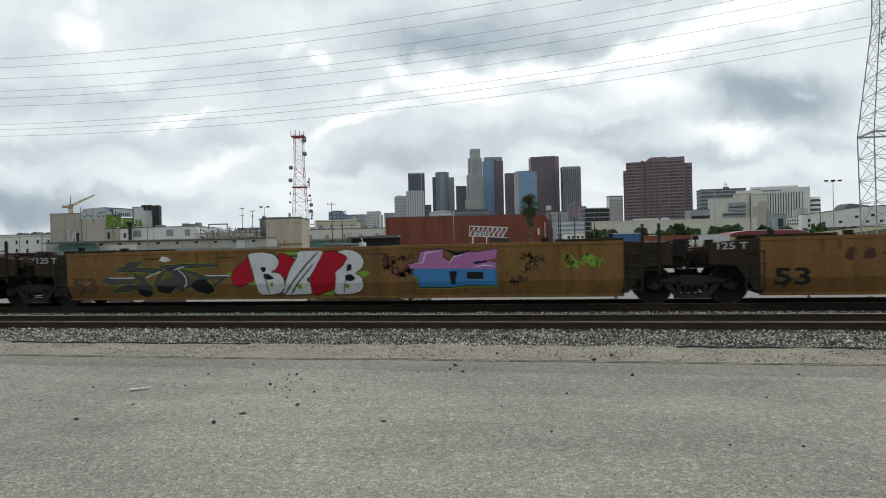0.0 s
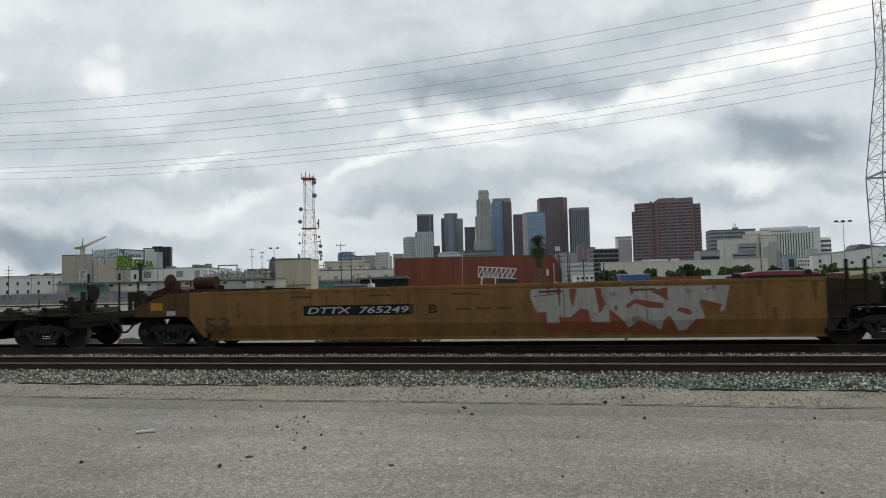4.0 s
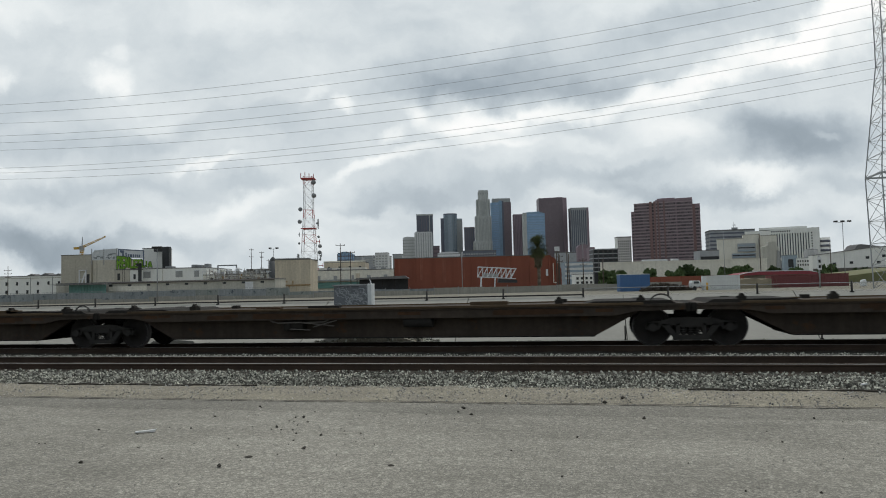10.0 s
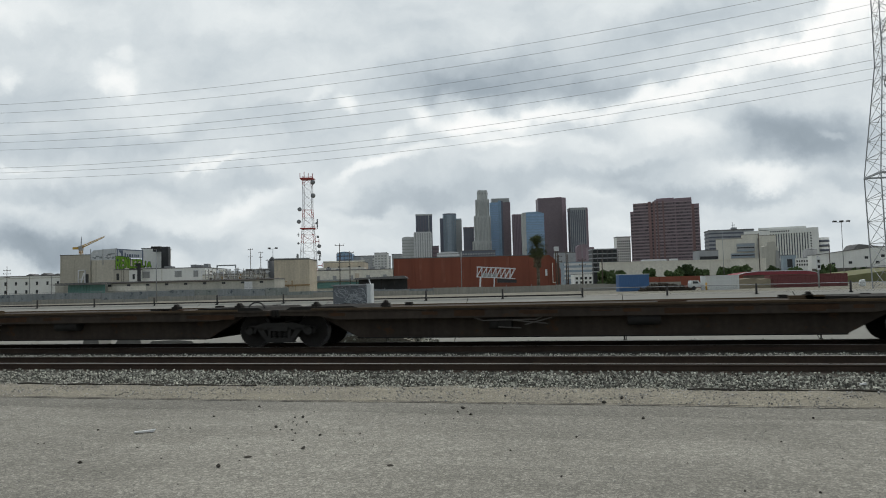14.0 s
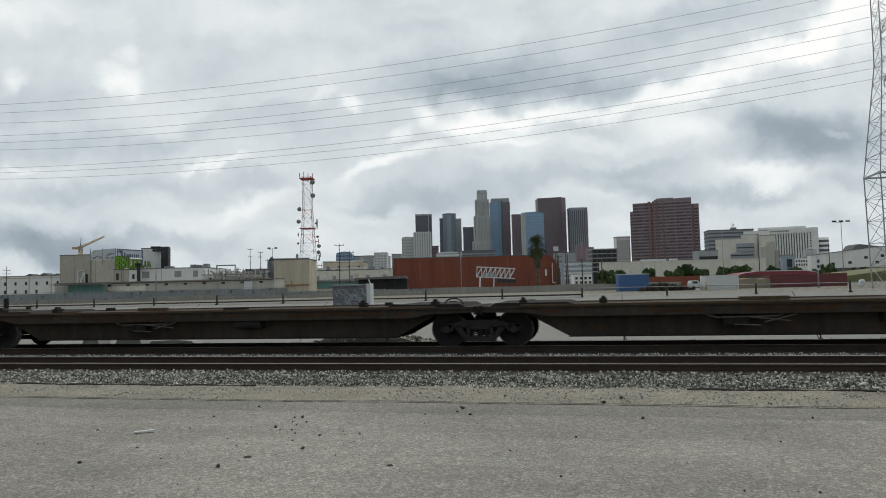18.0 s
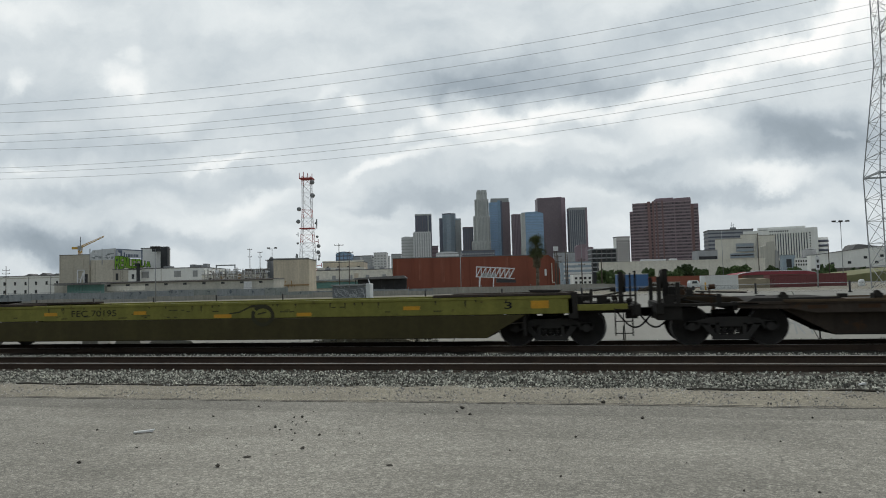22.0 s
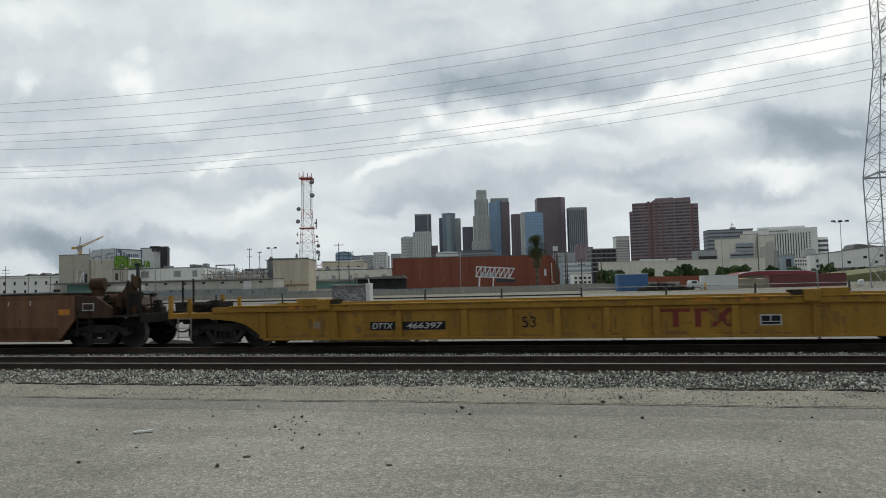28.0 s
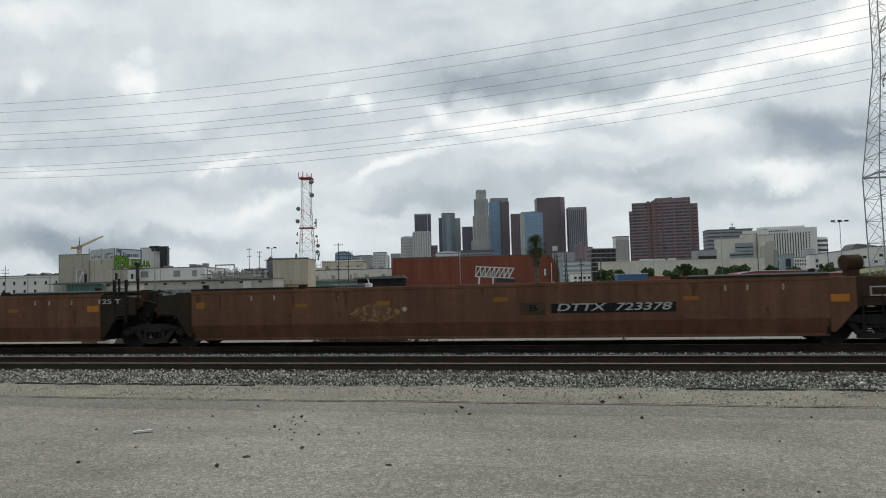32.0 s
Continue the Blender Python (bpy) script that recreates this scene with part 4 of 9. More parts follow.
b = tower("white office block with square windows", 314.9, 1180, 23.5, 20, 78, WHITEW, floors=0, fins=0, name="office_building", cap=1.5)
openings(b, 23.5, 14, 7, 14, 4.4, 1.7, 2.4, DARKW)
b = tower("grey office block with long window bands", 383, 900, 56, 30, 65.5, T_GREY, turn=-10, floors=13, band=T_DARK, name="office_building", cap=1.5)
part("roof_mast", Shape().box(2, 9, 8, 12, 67, 70).cyl((4, 9, 70), (4, 9, 77), 0.25, seg=5).cyl((6, 9, 70), (6, 9, 75), 0.25, seg=5).box(2.5, 7, 8.9, 9.1, 73, 73.5), GALV, b, "steel mast on the roof")
b = block("office_building", "low grey block with an open ground floor", "building", 234.5, 600, 17, 15, 27, T_GREY, roof=0.5)
part("dark_opening", Shape().box(-8, 8, -0.2, 0, 18.5, 22), DARKW, b)
b = thing("service_building", "blank cream concrete building with grey louvre panels", "building", bank(311, 700, 0, -20))
for x0, x1, y, h in ((-27, -2, 0, 42.6), (-2, 13.5, 1.0, 46.2), (13.5, 29.5, 2.0, 44.6)):
    o = part("wall", Shape().box(x0, x1, y, 14, 0, h), CREAM, b)
    part("coping", Shape().box(x0 - 0.15, x1 + 0.15, y - 0.3, 14.1, h, h + 0.7), GREYTAN, o)
for x0, x1, z0, z1 in ((-7.8, 9.2, 29.2, 37.8), (-13.5, 9.2, 22.6, 27.6)):
    o = part("panel", Shape().box(x0, x1, -1.6, 0.9, z0, z1), T_GREY, b, "grey louvre panel")
    for k in range(3):
        part("louvre", Shape().box(x0 + 0.6, x1 - 0.6, -1.9, -1.5, z0 + 0.8 + k * (z1 - z0) / 3.2, z0 + 1.9 + k * (z1 - z0) / 3.2), (T_TEAL, DARKW, T_TEAL)[k], o)
part("downpipe", Shape().box(12.2, 13.4, -0.8, 0.9, 0, 43), GREYW, b)
b = thing("institution", "white institutional building with upright fins", "building", bank(402, 800, 0, -24))
part("wall", Shape().box(-43, 36, 3, 20, 0, 57), T_DARK, b)
part("end_wall", Shape().box(26, 36, 0, 20, 0, 59), WHITEW, b, "plain white end wall")
part("end_wall", Shape().box(-43, -15.3, 1, 20, 0, 58), WHITEW, b, "plain white end wall")
part("attic", Shape().box(-15.3, 26, 0.4, 20, 53.5, 59), WHITEW, b)
part("roof", Shape().box(-27, 24, 4, 18, 59, 61.5), WHITEW, b)
me = fix(Shape().box(-0.78, 0.78, 0.2, 3, 0, 53.5).mesh("fin", WHITEW))
for k in range(16):
    part("fin", me, None, b, at=pose(-15.0 + k * 2.74, 0, 0))
part("sill_beam", Shape().box(-15.3, 26, 0.6, 3, 22, 24.5), WHITEW, b)
me = fix(Shape().box(-0.65, 0.65, -0.15, 0.3, 0, 1.6).mesh("window", DARKW))
for k in range(9):
    part("window", me, None, b, at=pose(-13.5 + k * 2.34, 0.4, 55.4))
for k in range(12):
    part("window", me, None, b, at=pose(28, 0, 52 - k * 3.1))
for k in range(8):
    part("window", me, None, b, at=pose(-33 + k * 2.1, 1.0, 51.2))
o = part("stair_drum", Shape().cyl((40, 12, 0), (40, 12, 47), 7.5, seg=24), WHITEW, b, "rounded white stair drum")
for k in range(5):
    part("window_ring", Shape().cyl((40, 12, 20 + k * 5.4), (40, 12, 22.6 + k * 5.4), 7.8, seg=24), T_DARK, o)
b = thing("concrete_mill", "grey concrete hopper tower with a slanted head", "silo", bank(240.4, 500))
part("tower_wall", Shape().prism([(-6, 0), (6, 0), (6, 23), (3.6, 28.4), (-1.5, 28.0), (-2.0, 25.5), (-6, 24.5)], 0, 4), SHEDW, b)
part("chute", Shape().prism([(3.5, 8), (6.4, 8), (6.4, 21), (4.4, 22)], -1.0, 0), GREYW, b)
b = block("workshop", "small white workshop with a row of windows", "building", 221.4, 420, 7.6, 3, 13.4, WHITEW, roof=0.3)
openings(b, 7.6, 2, 5, 9.4, 2.2, 0.8, 1.2, DARKW)
b = block("workshop", "grey-green sheet-metal workshop shed", "shed", 214.4, 421, 8.2, 3, 15.4, T_TEAL, roof=0.3)
part("door", Shape().box(-1.6, 1.6, -0.1, 0, 8, 13), DARKW, b)
solid("silo", Shape().cyl((0, 0, 0), (0, 0, 18.4), 4.0, seg=20).cyl((0, 0, 18.4), (0, 0, 19.4), 4.0, 2.2, 20), GREYW, "short grey concrete silo", "silo", bank(229, 424))
b = thing("warehouse", "long white warehouse with a rising roofline and small dark windows", "warehouse", bank(216, 350, 0, -14))
part("wall", Shape().prism([(-24, 0), (26, 0), (26, 16.6), (4, 16.0), (-23, 12.9), (-24, 12.9)], 0, 8), WHITEW, b)
part("roof", Shape().prism([(-24, 12.9), (-23, 12.9), (4, 16.0), (26, 16.6), (26, 17.0), (4, 16.4), (-23, 13.2), (-24, 13.2)], -0.3, 8), ROOF, b)
for x, z in ((-14, 7.6), (-6, 8.0), (1.5, 10.4), (6.5, 7.8), (9.0, 11.0), (13, 7.9)):
    part("window", Shape().box(x - 0.8, x + 0.8, -0.12, 0.1, z, z + 1.3), DARKW, b)
part("plinth", Shape().box(-24.1, 26.1, -0.3, 0, 0, 6.0), FENCEBROWN, b, "dark plank hoarding along the foot")
b = thing("barn_roof", "dark pitched shed roof behind the warehouse", "shed", bank(246, 400))
part("wall", Shape().box(-5, 9, 0, 10, 0, 17), GREYTAN, b)
part("roof", Shape().prism([(-5.5, 16.6), (10, 18.2), (10, 18.9), (-1, 20.3), (-3, 19.6)], -0.5, 10), ROOF, b)
b = thing("retaining_wall", "long cream concrete retaining wall", "wall", bank(104.5, 300, 0, -3))
for i in range(9):
    part("wall_panel", Shape().box(-35 + i * 8, -27.06 + i * 8, 0, 0.8, 0, 10.1), CREAM, b)
part("coping", Shape().box(-35, 37, -0.2, 1, 10.1, 10.5), CREAM, b)

solid("white_trailer", Shape().box(-5.4, 5.4, 0, 2.4, 10.4, 11.3), WHITEM, "long white trailer behind the retaining wall", "trailer", bank(94.2, 303), bevel=0.08)
solid("white_trailer", Shape().box(-1.5, 1.5, 0, 2.4, 10.4, 11.4), WHITEM, "small white trailer behind the retaining wall", "trailer", bank(103.1, 303), bevel=0.08)
b = block("office_building", "low teal-grey office with window bands", "building", 119.2, 600, 24.3, 20, 20, T_TEAL)
for k in range(4):
    part("window_band", Shape().box(-12.3, 12.3, -0.4, 0, 5 + k * 4, 7 + k * 4), T_LIGHT, b)
b = block("city_block", "small white block behind the poles", "building", 72.1, 350, 9.3, 10, 6, WHITEW)
openings(b, 9.3, 2, 4, 1.8, 2.2, 1.2, 1.2, DARKW)
b = thing("parking_structure", "open concrete parking decks", "parking garage", bank(167.2, 700))
for k in range(6):
    part("deck", Shape().box(-13, 13, 0, 20, 12 + k * 4.6, 13.0 + k * 4.6), T_GREY, b)
part("core", Shape().box(-12.5, 12.5, 2, 20, 0, 36), DARKW, b)
for k in range(6):
    part("column", Shape().box(-13 + k * 5, -12.5 + k * 5, -0.3, 0.5, 0, 36), ROOF, b)
block("city_block", "grey block under the dark towers", "building", 144.8, 800, 23.2, 15, 37, T_GREY, roof=0.8)
b = thing("yard_wall", "low red-brown brick yard wall", "wall", bank(54, 150))
for k in range(5):
    part("wall_panel", Shape().box(-11 + k * 4.6, -6.45 + k * 4.6, 0, 0.25, 0, 2.7), BRICK, b)

# left: a factory yard
rnd = random.Random(77)
for k in range(9):
    a, w, h = -182 + k * 6.2 + rnd.uniform(-1, 1), rnd.uniform(3, 5.5), rnd.uniform(10.2, 11.3)
    b = block("house", "small far house behind the white warehouse", "house", a, 300, w, 6, h, (TAN, GREYW, CREAM, BRICK)[k % 4], roof=0.3)
    part("gable", Shape().prism([(-w / 2 - 0.2, h + 0.3), (w / 2 + 0.2, h + 0.3), (0, h + 1.2)], 0, 6), ROOF, b)
b = block("warehouse", "white two-storey warehouse with small windows", "warehouse", -160, 260, 40, 30, 9.4, WHITEW)
openings(b, 40, 1, 10, 6.7, 3.6, 0.75, 1.3, DARKW, x0=-20.5, x1=19.5)
openings(b, 40, 1, 7, 3.5, 3.6, 0.8, 1.4, DARKW, x0=-20.5, x1=7.5)
part("string_course", Shape().box(-20.05, 20.05, -0.1, 0, 8.6, 8.8), GREYTAN, b)
part("stained_base", Shape().box(-20.02, 20.02, -0.04, 0, 0, 2.6), SHEDW, b)
for x in (-9.5, 2.6, 11.0):
    part("downpipe", Shape().box(x, x + 0.16, -0.2, 0, 0, 9.2), GREYW, b)
b = block("factory", "grey-tan concrete factory block", "factory", -134.6, 250, 10.9, 30, 16.4, GREYTAN)
part("stair_frame", Shape().box(1.2, 1.5, -0.5, 0, 4.5, 11).box(3.6, 3.9, -0.5, 0, 4.5, 11).box(1.2, 3.9, -0.5, 0, 10.7, 11).box(1.2, 3.9, -0.4, 0, 7.5, 7.8), WHITEM, b, "white steel stair frame")
part("stair_flight", Shape().prism([(1.5, 4.6), (2.0, 4.6), (3.7, 10), (3.2, 10)], -0.4, -0.1), WHITEM, b)
for x in (-5.4, -0.4, 3.0):
    part("pier", Shape().box(x, x + 0.25, -0.15, 0, 0, 16.3), GREYTAN, b)
part("door", Shape().box(3.6, 4.9, -0.08, 0, 5.6, 9.4), DARKW, b)
b = block("factory", "pale tan concrete factory block", "factory", -123.0, 251, 12.2, 30, 14.6, TANGREY)
for x in (-4.6, 2.4):
    part("pier", Shape().box(x, x + 0.2, -0.12, 0, 0, 14.2), GREYTAN, b)
b = block("factory", "white factory hall with rooftop plant", "factory", -99.5, 247, 27, 30, 10.6, WHITEW)
for x, w, h in ((-7.8, 5.2, 5.6), (3.8, 5, 5), (10.2, 3.4, 4.6)):
    part("window", Shape().box(x - w / 4, x + w / 4, -0.1, 0, 7.4, 9.6), GREYW, b)
    part("window_frame", Shape().box(x - w / 4 - 0.15, x + w / 4 + 0.15, -0.16, 0, 9.6, 9.8), WHITEM, b)
part("wall_stain", Shape().box(-2.2, -2.0, -0.05, 0, 2, 10.4), GREYTAN, b)
for x, w, h in ((-1.5, 1.4, 0.7), (7.8, 1.0, 1.1), (9.4, 1.3, 0.9), (12.4, 0.8, 1.3)):
    part("rooftop_unit", Shape().box(x - w, x + w, 4, 7, 10.6, 10.9 + h), GALV, b, bevel=0.05)
b = block("factory", "low tan concrete annex with one window", "factory", -115.2, 244.5, 5.4, 2, 10.4, GREYTAN)
part("window", Shape().box(-1.6, -0.7, -0.1, 0, 6.8, 9.2), DARKW, b)
b = block("factory", "white rendered annex with one window", "factory", -110.6, 244.8, 3.8, 2, 10.3, WHITEW)
part("window", Shape().box(-0.6, 0.2, -0.1, 0, 7.0, 8.8), DARKW, b)
solid("downpipe", Shape().box(-0.55, 0.5, -0.3, 0.3, 0, 12.4).box(-1.2, 0.5, -0.3, 0.3, 11.6, 12.6), DARKW, "dark upright vent pipe on the factory wall", "pipe", bank(-108.6, 244.2))
b = block("factory", "white stair tower with black duct", "factory", -110.2, 259, 8.0, 8, 18.8, WHITEW)
b = solid("rooftop_duct", Shape().box(0, 2.6, 0, 2, 9, 19.2).box(-3.2, 0, 0, 2, 17.4, 19.2), DARKW, "black angled rooftop duct", "duct", bank(-105.5, 256))
b = block("factory", "pale factory hall with pipes on its roof", "factory", -68.6, 230, 24.8, 24, 7.4, CREAM)
openings(b, 24.8, 1, 6, 5, 3, 1.6, 2.0, GREYW)
RACK = surf("pale_pipe_paint", (0.42, 0.41, 0.38), (0.30, 0.29, 0.26), 0.6, 0.4, bump=0.0)
PIPEDARK = surf("dark_pipework", (0.09, 0.085, 0.08), (0.14, 0.125, 0.11), 0.7, 0.4, bump=0.0)
rnd = random.Random(31)
for i in range(11):
    x = -9.4 + i * 1.95
    part("pipe_rack", Shape().box(x, x + 0.16, -3.0, -2.8, 0, 8.6 + 0.7 * (i % 3 == 0)), (RACK, PIPEDARK)[i % 2], b)
    part("rack_beam", Shape().box(x, x + 1.95, -3.0, -2.85, 8.3 - 0.5 * (i % 2), 8.5 - 0.5 * (i % 2)), RACK, b)
    if i % 2 == 0:
        part("brace", Shape().cyl((x, -2.9, 5.4), (x + 1.95, -2.9, 8.3), 0.07, seg=6), RACK, b)
    part("rooftop_unit", Shape().box(x + 0.2, x + rnd.uniform(0.8, 1.6), 2, 4, 7.4, 8.0 + rnd.uniform(0.2, 1.3)), (WHITEM, GALV, GREYW)[i % 3], b, bevel=0.04)
    w = rnd.uniform(0.5, 1.3)
    part("vessel", Shape().box(x + 0.3, x + 0.3 + w, -2.7, -2.0, 5.3 + rnd.uniform(0, 0.6), 6.3 + rnd.uniform(0, 1.4)), (PIPEDARK, RACK, RUST_STAIN)[i % 3], b, bevel=0.05)
for k in range(6):
    z = 5.5 + 0.42 * k
    part("pipe", Shape().cyl((-10 + rnd.uniform(0, 5), -2.6 + 0.1 * k, z), (10.6 - rnd.uniform(0, 6), -2.6 + 0.1 * k, z + rnd.uniform(-0.1, 0.1)), rnd.uniform(0.06, 0.13), seg=8), (PIPEDARK, RACK, RACK)[k % 3], b)
part("stair_flight", Shape().prism([(-8.6, 8.6), (-8.2, 8.8), (-4.8, 5.4), (-5.2, 5.2)], -3.3, -3.1), RACK, b)
for i in range(19):
    x = -11.4 + i * 1.2
    z = 9.2 + rnd.uniform(-0.7, 0.9) - 0.03 * i
    part("rack_post", Shape().box(x, x + 0.13, -3.6, -3.45, 5.0, z), RACK if i % 3 else WHITEM, b)
    part("rack_rail", Shape().box(x, x + 1.2 * (1 + i % 2), -3.62, -3.5, z - 0.35, z - 0.2).box(x, x + 1.2, -3.62, -3.5, 6.1 + 0.4 * (i % 3), 6.25 + 0.4 * (i % 3)), RACK if i % 2 else WHITEM, b)
    if i % 3 == 1:
        part("brace", Shape().cyl((x, -3.55, 5.6), (x + 1.2, -3.55, z - 0.3), 0.06, seg=6).cyl((x + 1.2, -3.55, 5.6), (x, -3.55, z - 0.3), 0.06, seg=6), WHITEM, b)
part("dark_penthouse", Shape().box(1.0, 9.4, 4, 9, 7.4, 9.3), PIPEDARK, b, "dark rooftop penthouse")
for i in range(3):
    part("roof_tank", Shape().cyl((-8 + i * 3.2, 3, 7.4), (-8 + i * 3.2, 3, 9.0 + 0.4 * i), 0.7, seg=12), WHITEM, b)
part("high_pipe", Shape().box(-8.6, -2, 3, 3.5, 10.5, 10.9).box(-8.6, -8.3, 3, 3.5, 7.4, 10.9).box(-2.3, -2, 3, 3.5, 7.4, 10.9), GALV, b)
solid("round_tank", Shape().cyl((0, 0, 0), (0, 0, 11.6), 1.3, seg=14).cyl((0, 0, 11.6), (0, 0, 13.0), 1.3, 0.3, 14), surf("dark_tank_steel", (0.07, 0.075, 0.08), (0.10, 0.105, 0.11), 0.6, 0.4, bump=0.0), "dark round-topped tank on the factory roof", "tank", bank(-56.9, 228))
b = thing("billboard_frame", "rooftop sign frames with faded panels and bright green painted letters", "sign", bank(-117.3, 245.5, 0))
MURAL = surf("faded_mural", (0.50, 0.53, 0.55), (0.60, 0.62, 0.63), 0.7, 0.5, bump=0.0, streak=0.2)
o = part("panel", Shape().prism([(-9.4, 14.2), (-0.3, 14.2), (-0.3, 18.3), (-8.4, 17.8), (-9.4, 16.2)], 0, 0.3), MURAL, b, "faded pale painted panel")
rnd = random.Random(70)
for k in range(26):
    x, z = rnd.uniform(-8.8, -1.6), rnd.uniform(14.5, 17.0)
    part("plain_bar", Shape().box(x, x + rnd.uniform(0.25, 1.2), -0.05, 0, z, z + rnd.uniform(0.15, 0.7)), (WHITEM, SCREEN, SCREEN)[k % 3], o)
for x0, x1 in ((-9.4, -9.25), (-0.3, -0.1), (-5, -4.88)):
    part("frame_post", Shape().box(x0, x1, -0.12, 0.3, 12.5, 18.35), GALV, b)
BLUEGREY = surf("blue_grey_frame", (0.10, 0.13, 0.19), (0.14, 0.17, 0.23), 0.6, 0.4, bump=0.0)
part("panel", Shape().prism([(0.4, 14.8), (9.4, 14.4), (9.4, 17.2), (0.4, 17.9)], 0.05, 0.25), surf("white_sign_sheet", (0.60, 0.63, 0.66), (0.66, 0.68, 0.70), 0.6, 0.4, bump=0.0), b, "pale sign sheet")
part("sign_frame", Shape().box(0.2, 0.5, -0.05, 0.3, 12, 18.1), BLUEGREY, b)
part("sign_frame", Shape().box(9.2, 9.5, -0.05, 0.3, 12, 17.4), BLUEGREY, b)
part("sign_frame", Shape().prism([(0.2, 17.8), (9.5, 17.1), (9.5, 17.4), (0.2, 18.15)], -0.05, 0.3), BLUEGREY, b)
part("corner_plate", Shape().prism([(0.9, 17.6), (2.3, 17.5), (2.3, 14.9), (1.7, 14.9), (1.7, 16.4), (0.9, 17.0)], -0.1, 0.04), BLUEGREY, b, "dark blue corner mark")
for i, x in enumerate((2.9, 3.7, 4.4, 4.9, 5.6, 6.4, 7.1, 7.7)):
    part("plain_bar", Shape().box(x, x + 0.42, -0.04, 0.04, 14.9, 16.2 + 0.5 * (i == 0) - 0.05 * i), BLUEGREY, b)
DARKSH = surf("black_letter_edge", (0.02, 0.035, 0.012), (0.03, 0.05, 0.02), 0.7, 0.5, bump=0.0)
# each letter: strokes as outlines in a unit field
GLYPHS = {"R": (((0, 0), (0.3, 0), (0.3, 1), (0, 1)), ((0, 0.8), (0.9, 0.78), (0.9, 1), (0, 1)), ((0.65, 0.5), (1, 0.55), (0.95, 1), (0.65, 1)), ((0.2, 0.42), (0.9, 0.42), (0.9, 0.6), (0.2, 0.6)), ((0.4, 0.45), (0.72, 0.45), (1, 0), (0.7, 0))),
          "E": (((0, 0), (0.34, 0), (0.34, 1), (0, 1)), ((0, 0.8), (1, 0.8), (0.95, 1), (0, 1)), ((0, 0.42), (0.85, 0.42), (0.85, 0.6), (0, 0.6)), ((0, 0), (1, 0.05), (1, 0.22), (0, 0.2))),
          "N": (((0, 0), (0.3, 0), (0.3, 1), (0, 1)), ((0.7, 0), (1, 0), (1, 1), (0.7, 1)), ((0.1, 1), (0.42, 1), (0.9, 0), (0.6, 0))),
          "L": (((0, 0), (0.36, 0), (0.36, 1), (0, 1)), ((0, 0), (1, 0), (1, 0.22), (0, 0.22))),
          "F": (((0, 0), (0.34, 0), (0.34, 1), (0, 1)), ((0, 0.78), (1, 0.8), (1, 1), (0, 1)), ((0, 0.4), (0.8, 0.42), (0.8, 0.6), (0, 0.58))),
          "I": (((0.25, 0), (0.75, 0), (0.75, 1), (0.25, 1)),),
          "A": (((0, 0), (0.32, 0), (0.6, 1), (0.3, 1)), ((0.68, 0), (1, 0), (0.72, 1), (0.42, 1)), ((0.2, 0.28), (0.8, 0.28), (0.75, 0.46), (0.25, 0.46)))}
x = -0.2
rnd = random.Random(71)
for i, (g, ww) in enumerate(zip("RENLEFLIA", (1.6, 1.3, 1.5, 1.2, 1.3, 1.4, 1.2, 0.7, 1.6))):
    z0, z1 = 10.9 + rnd.uniform(-0.3, 0.3) + 0.06 * i, 15.4 - 0.27 * i + rnd.uniform(-0.2, 0.2)
    for name, mat, y, e in (("letter_edge", DARKSH, -0.08, 0.16), ("letter_shape", GREENP, -0.2, -0.03)):
        s = Shape()
        for n, st in enumerate(GLYPHS[g]):
            st = grown([(x + a * ww, z0 + c * (z1 - z0)) for a, c in st], e)
            s.prism(st, y - 0.1 - 0.004 * n, y)
        part(name, s, mat, b)
    x += ww + 0.12
b = block("long_shed", "long low grey block shed with dark vents", "shed", -73.3, 180, 57.7, 12, 4.8, SHEDW)
openings(b, 57.7, 1, 9, 4.1, 3, 0.9, 0.5, DARKW, x0=-17, x1=28, name="vent")
part("door", Shape().box(21.0, 23.1, -0.1, 0, 0, 4.3), WHITEM, b, "pale roller door")
part("eave_pipe", Shape().cyl((-15, -0.4, 4.75), (28.8, -0.4, 4.75), 0.2, seg=8), PIPEDARK, b, "dark pipe along the eave")
part("pale_patch", Shape().box(-15, -5, -0.05, 0, 2.6, 3.9), CREAM, b)
o = thing("awning", "teal corrugated metal lean-to", "lean-to", bank(-91.8, 176))
part("roof", Shape().prism([(-7, 4.4), (4.8, 4.4), (4.8, 4.65), (-9, 4.65)], -2, 3), ROOF, o)
for i in range(12):
    part("panel", Shape().box(-4.8 + i * 0.8, -4.05 + i * 0.8, 0, 0.1, 0, 4.4), TEAL, o)
b = block("factory", "tan stucco block with stained walls", "factory", -44.2, 200, 10.3, 12, 10.6, TAN)
part("lower_band", Shape().box(-5.2, 5.2, -0.25, 0, 3.0, 3.35), RUST_STAIN, b, "rust-stained ledge along the wall")
part("string_course", Shape().box(-5.2, 5.2, -0.12, 0, 9.4, 9.6), TAN, b)
part("roof_edge", Shape().box(-5.3, 5.3, -0.3, 0.3, 10.85, 11.1), GREYW, b)
rnd = random.Random(44)
for k in range(9):
    xx, h = rnd.uniform(-5, 4.4), rnd.uniform(0.6, 2.4)
    part("rust_run", Shape().prism([(xx, 3.3 + (k % 2) * 1.2), (xx + rnd.uniform(0.15, 0.5), 3.3 + (k % 2) * 1.2), (xx + 0.2, 3.3 + (k % 2) * 1.2 - h)], -0.03, -0.005), RUST_STAIN, b)
b = block("warehouse", "cream stucco warehouse behind the utility poles", "warehouse", -35, 242, 14.6, 12, 11.0, TAN)
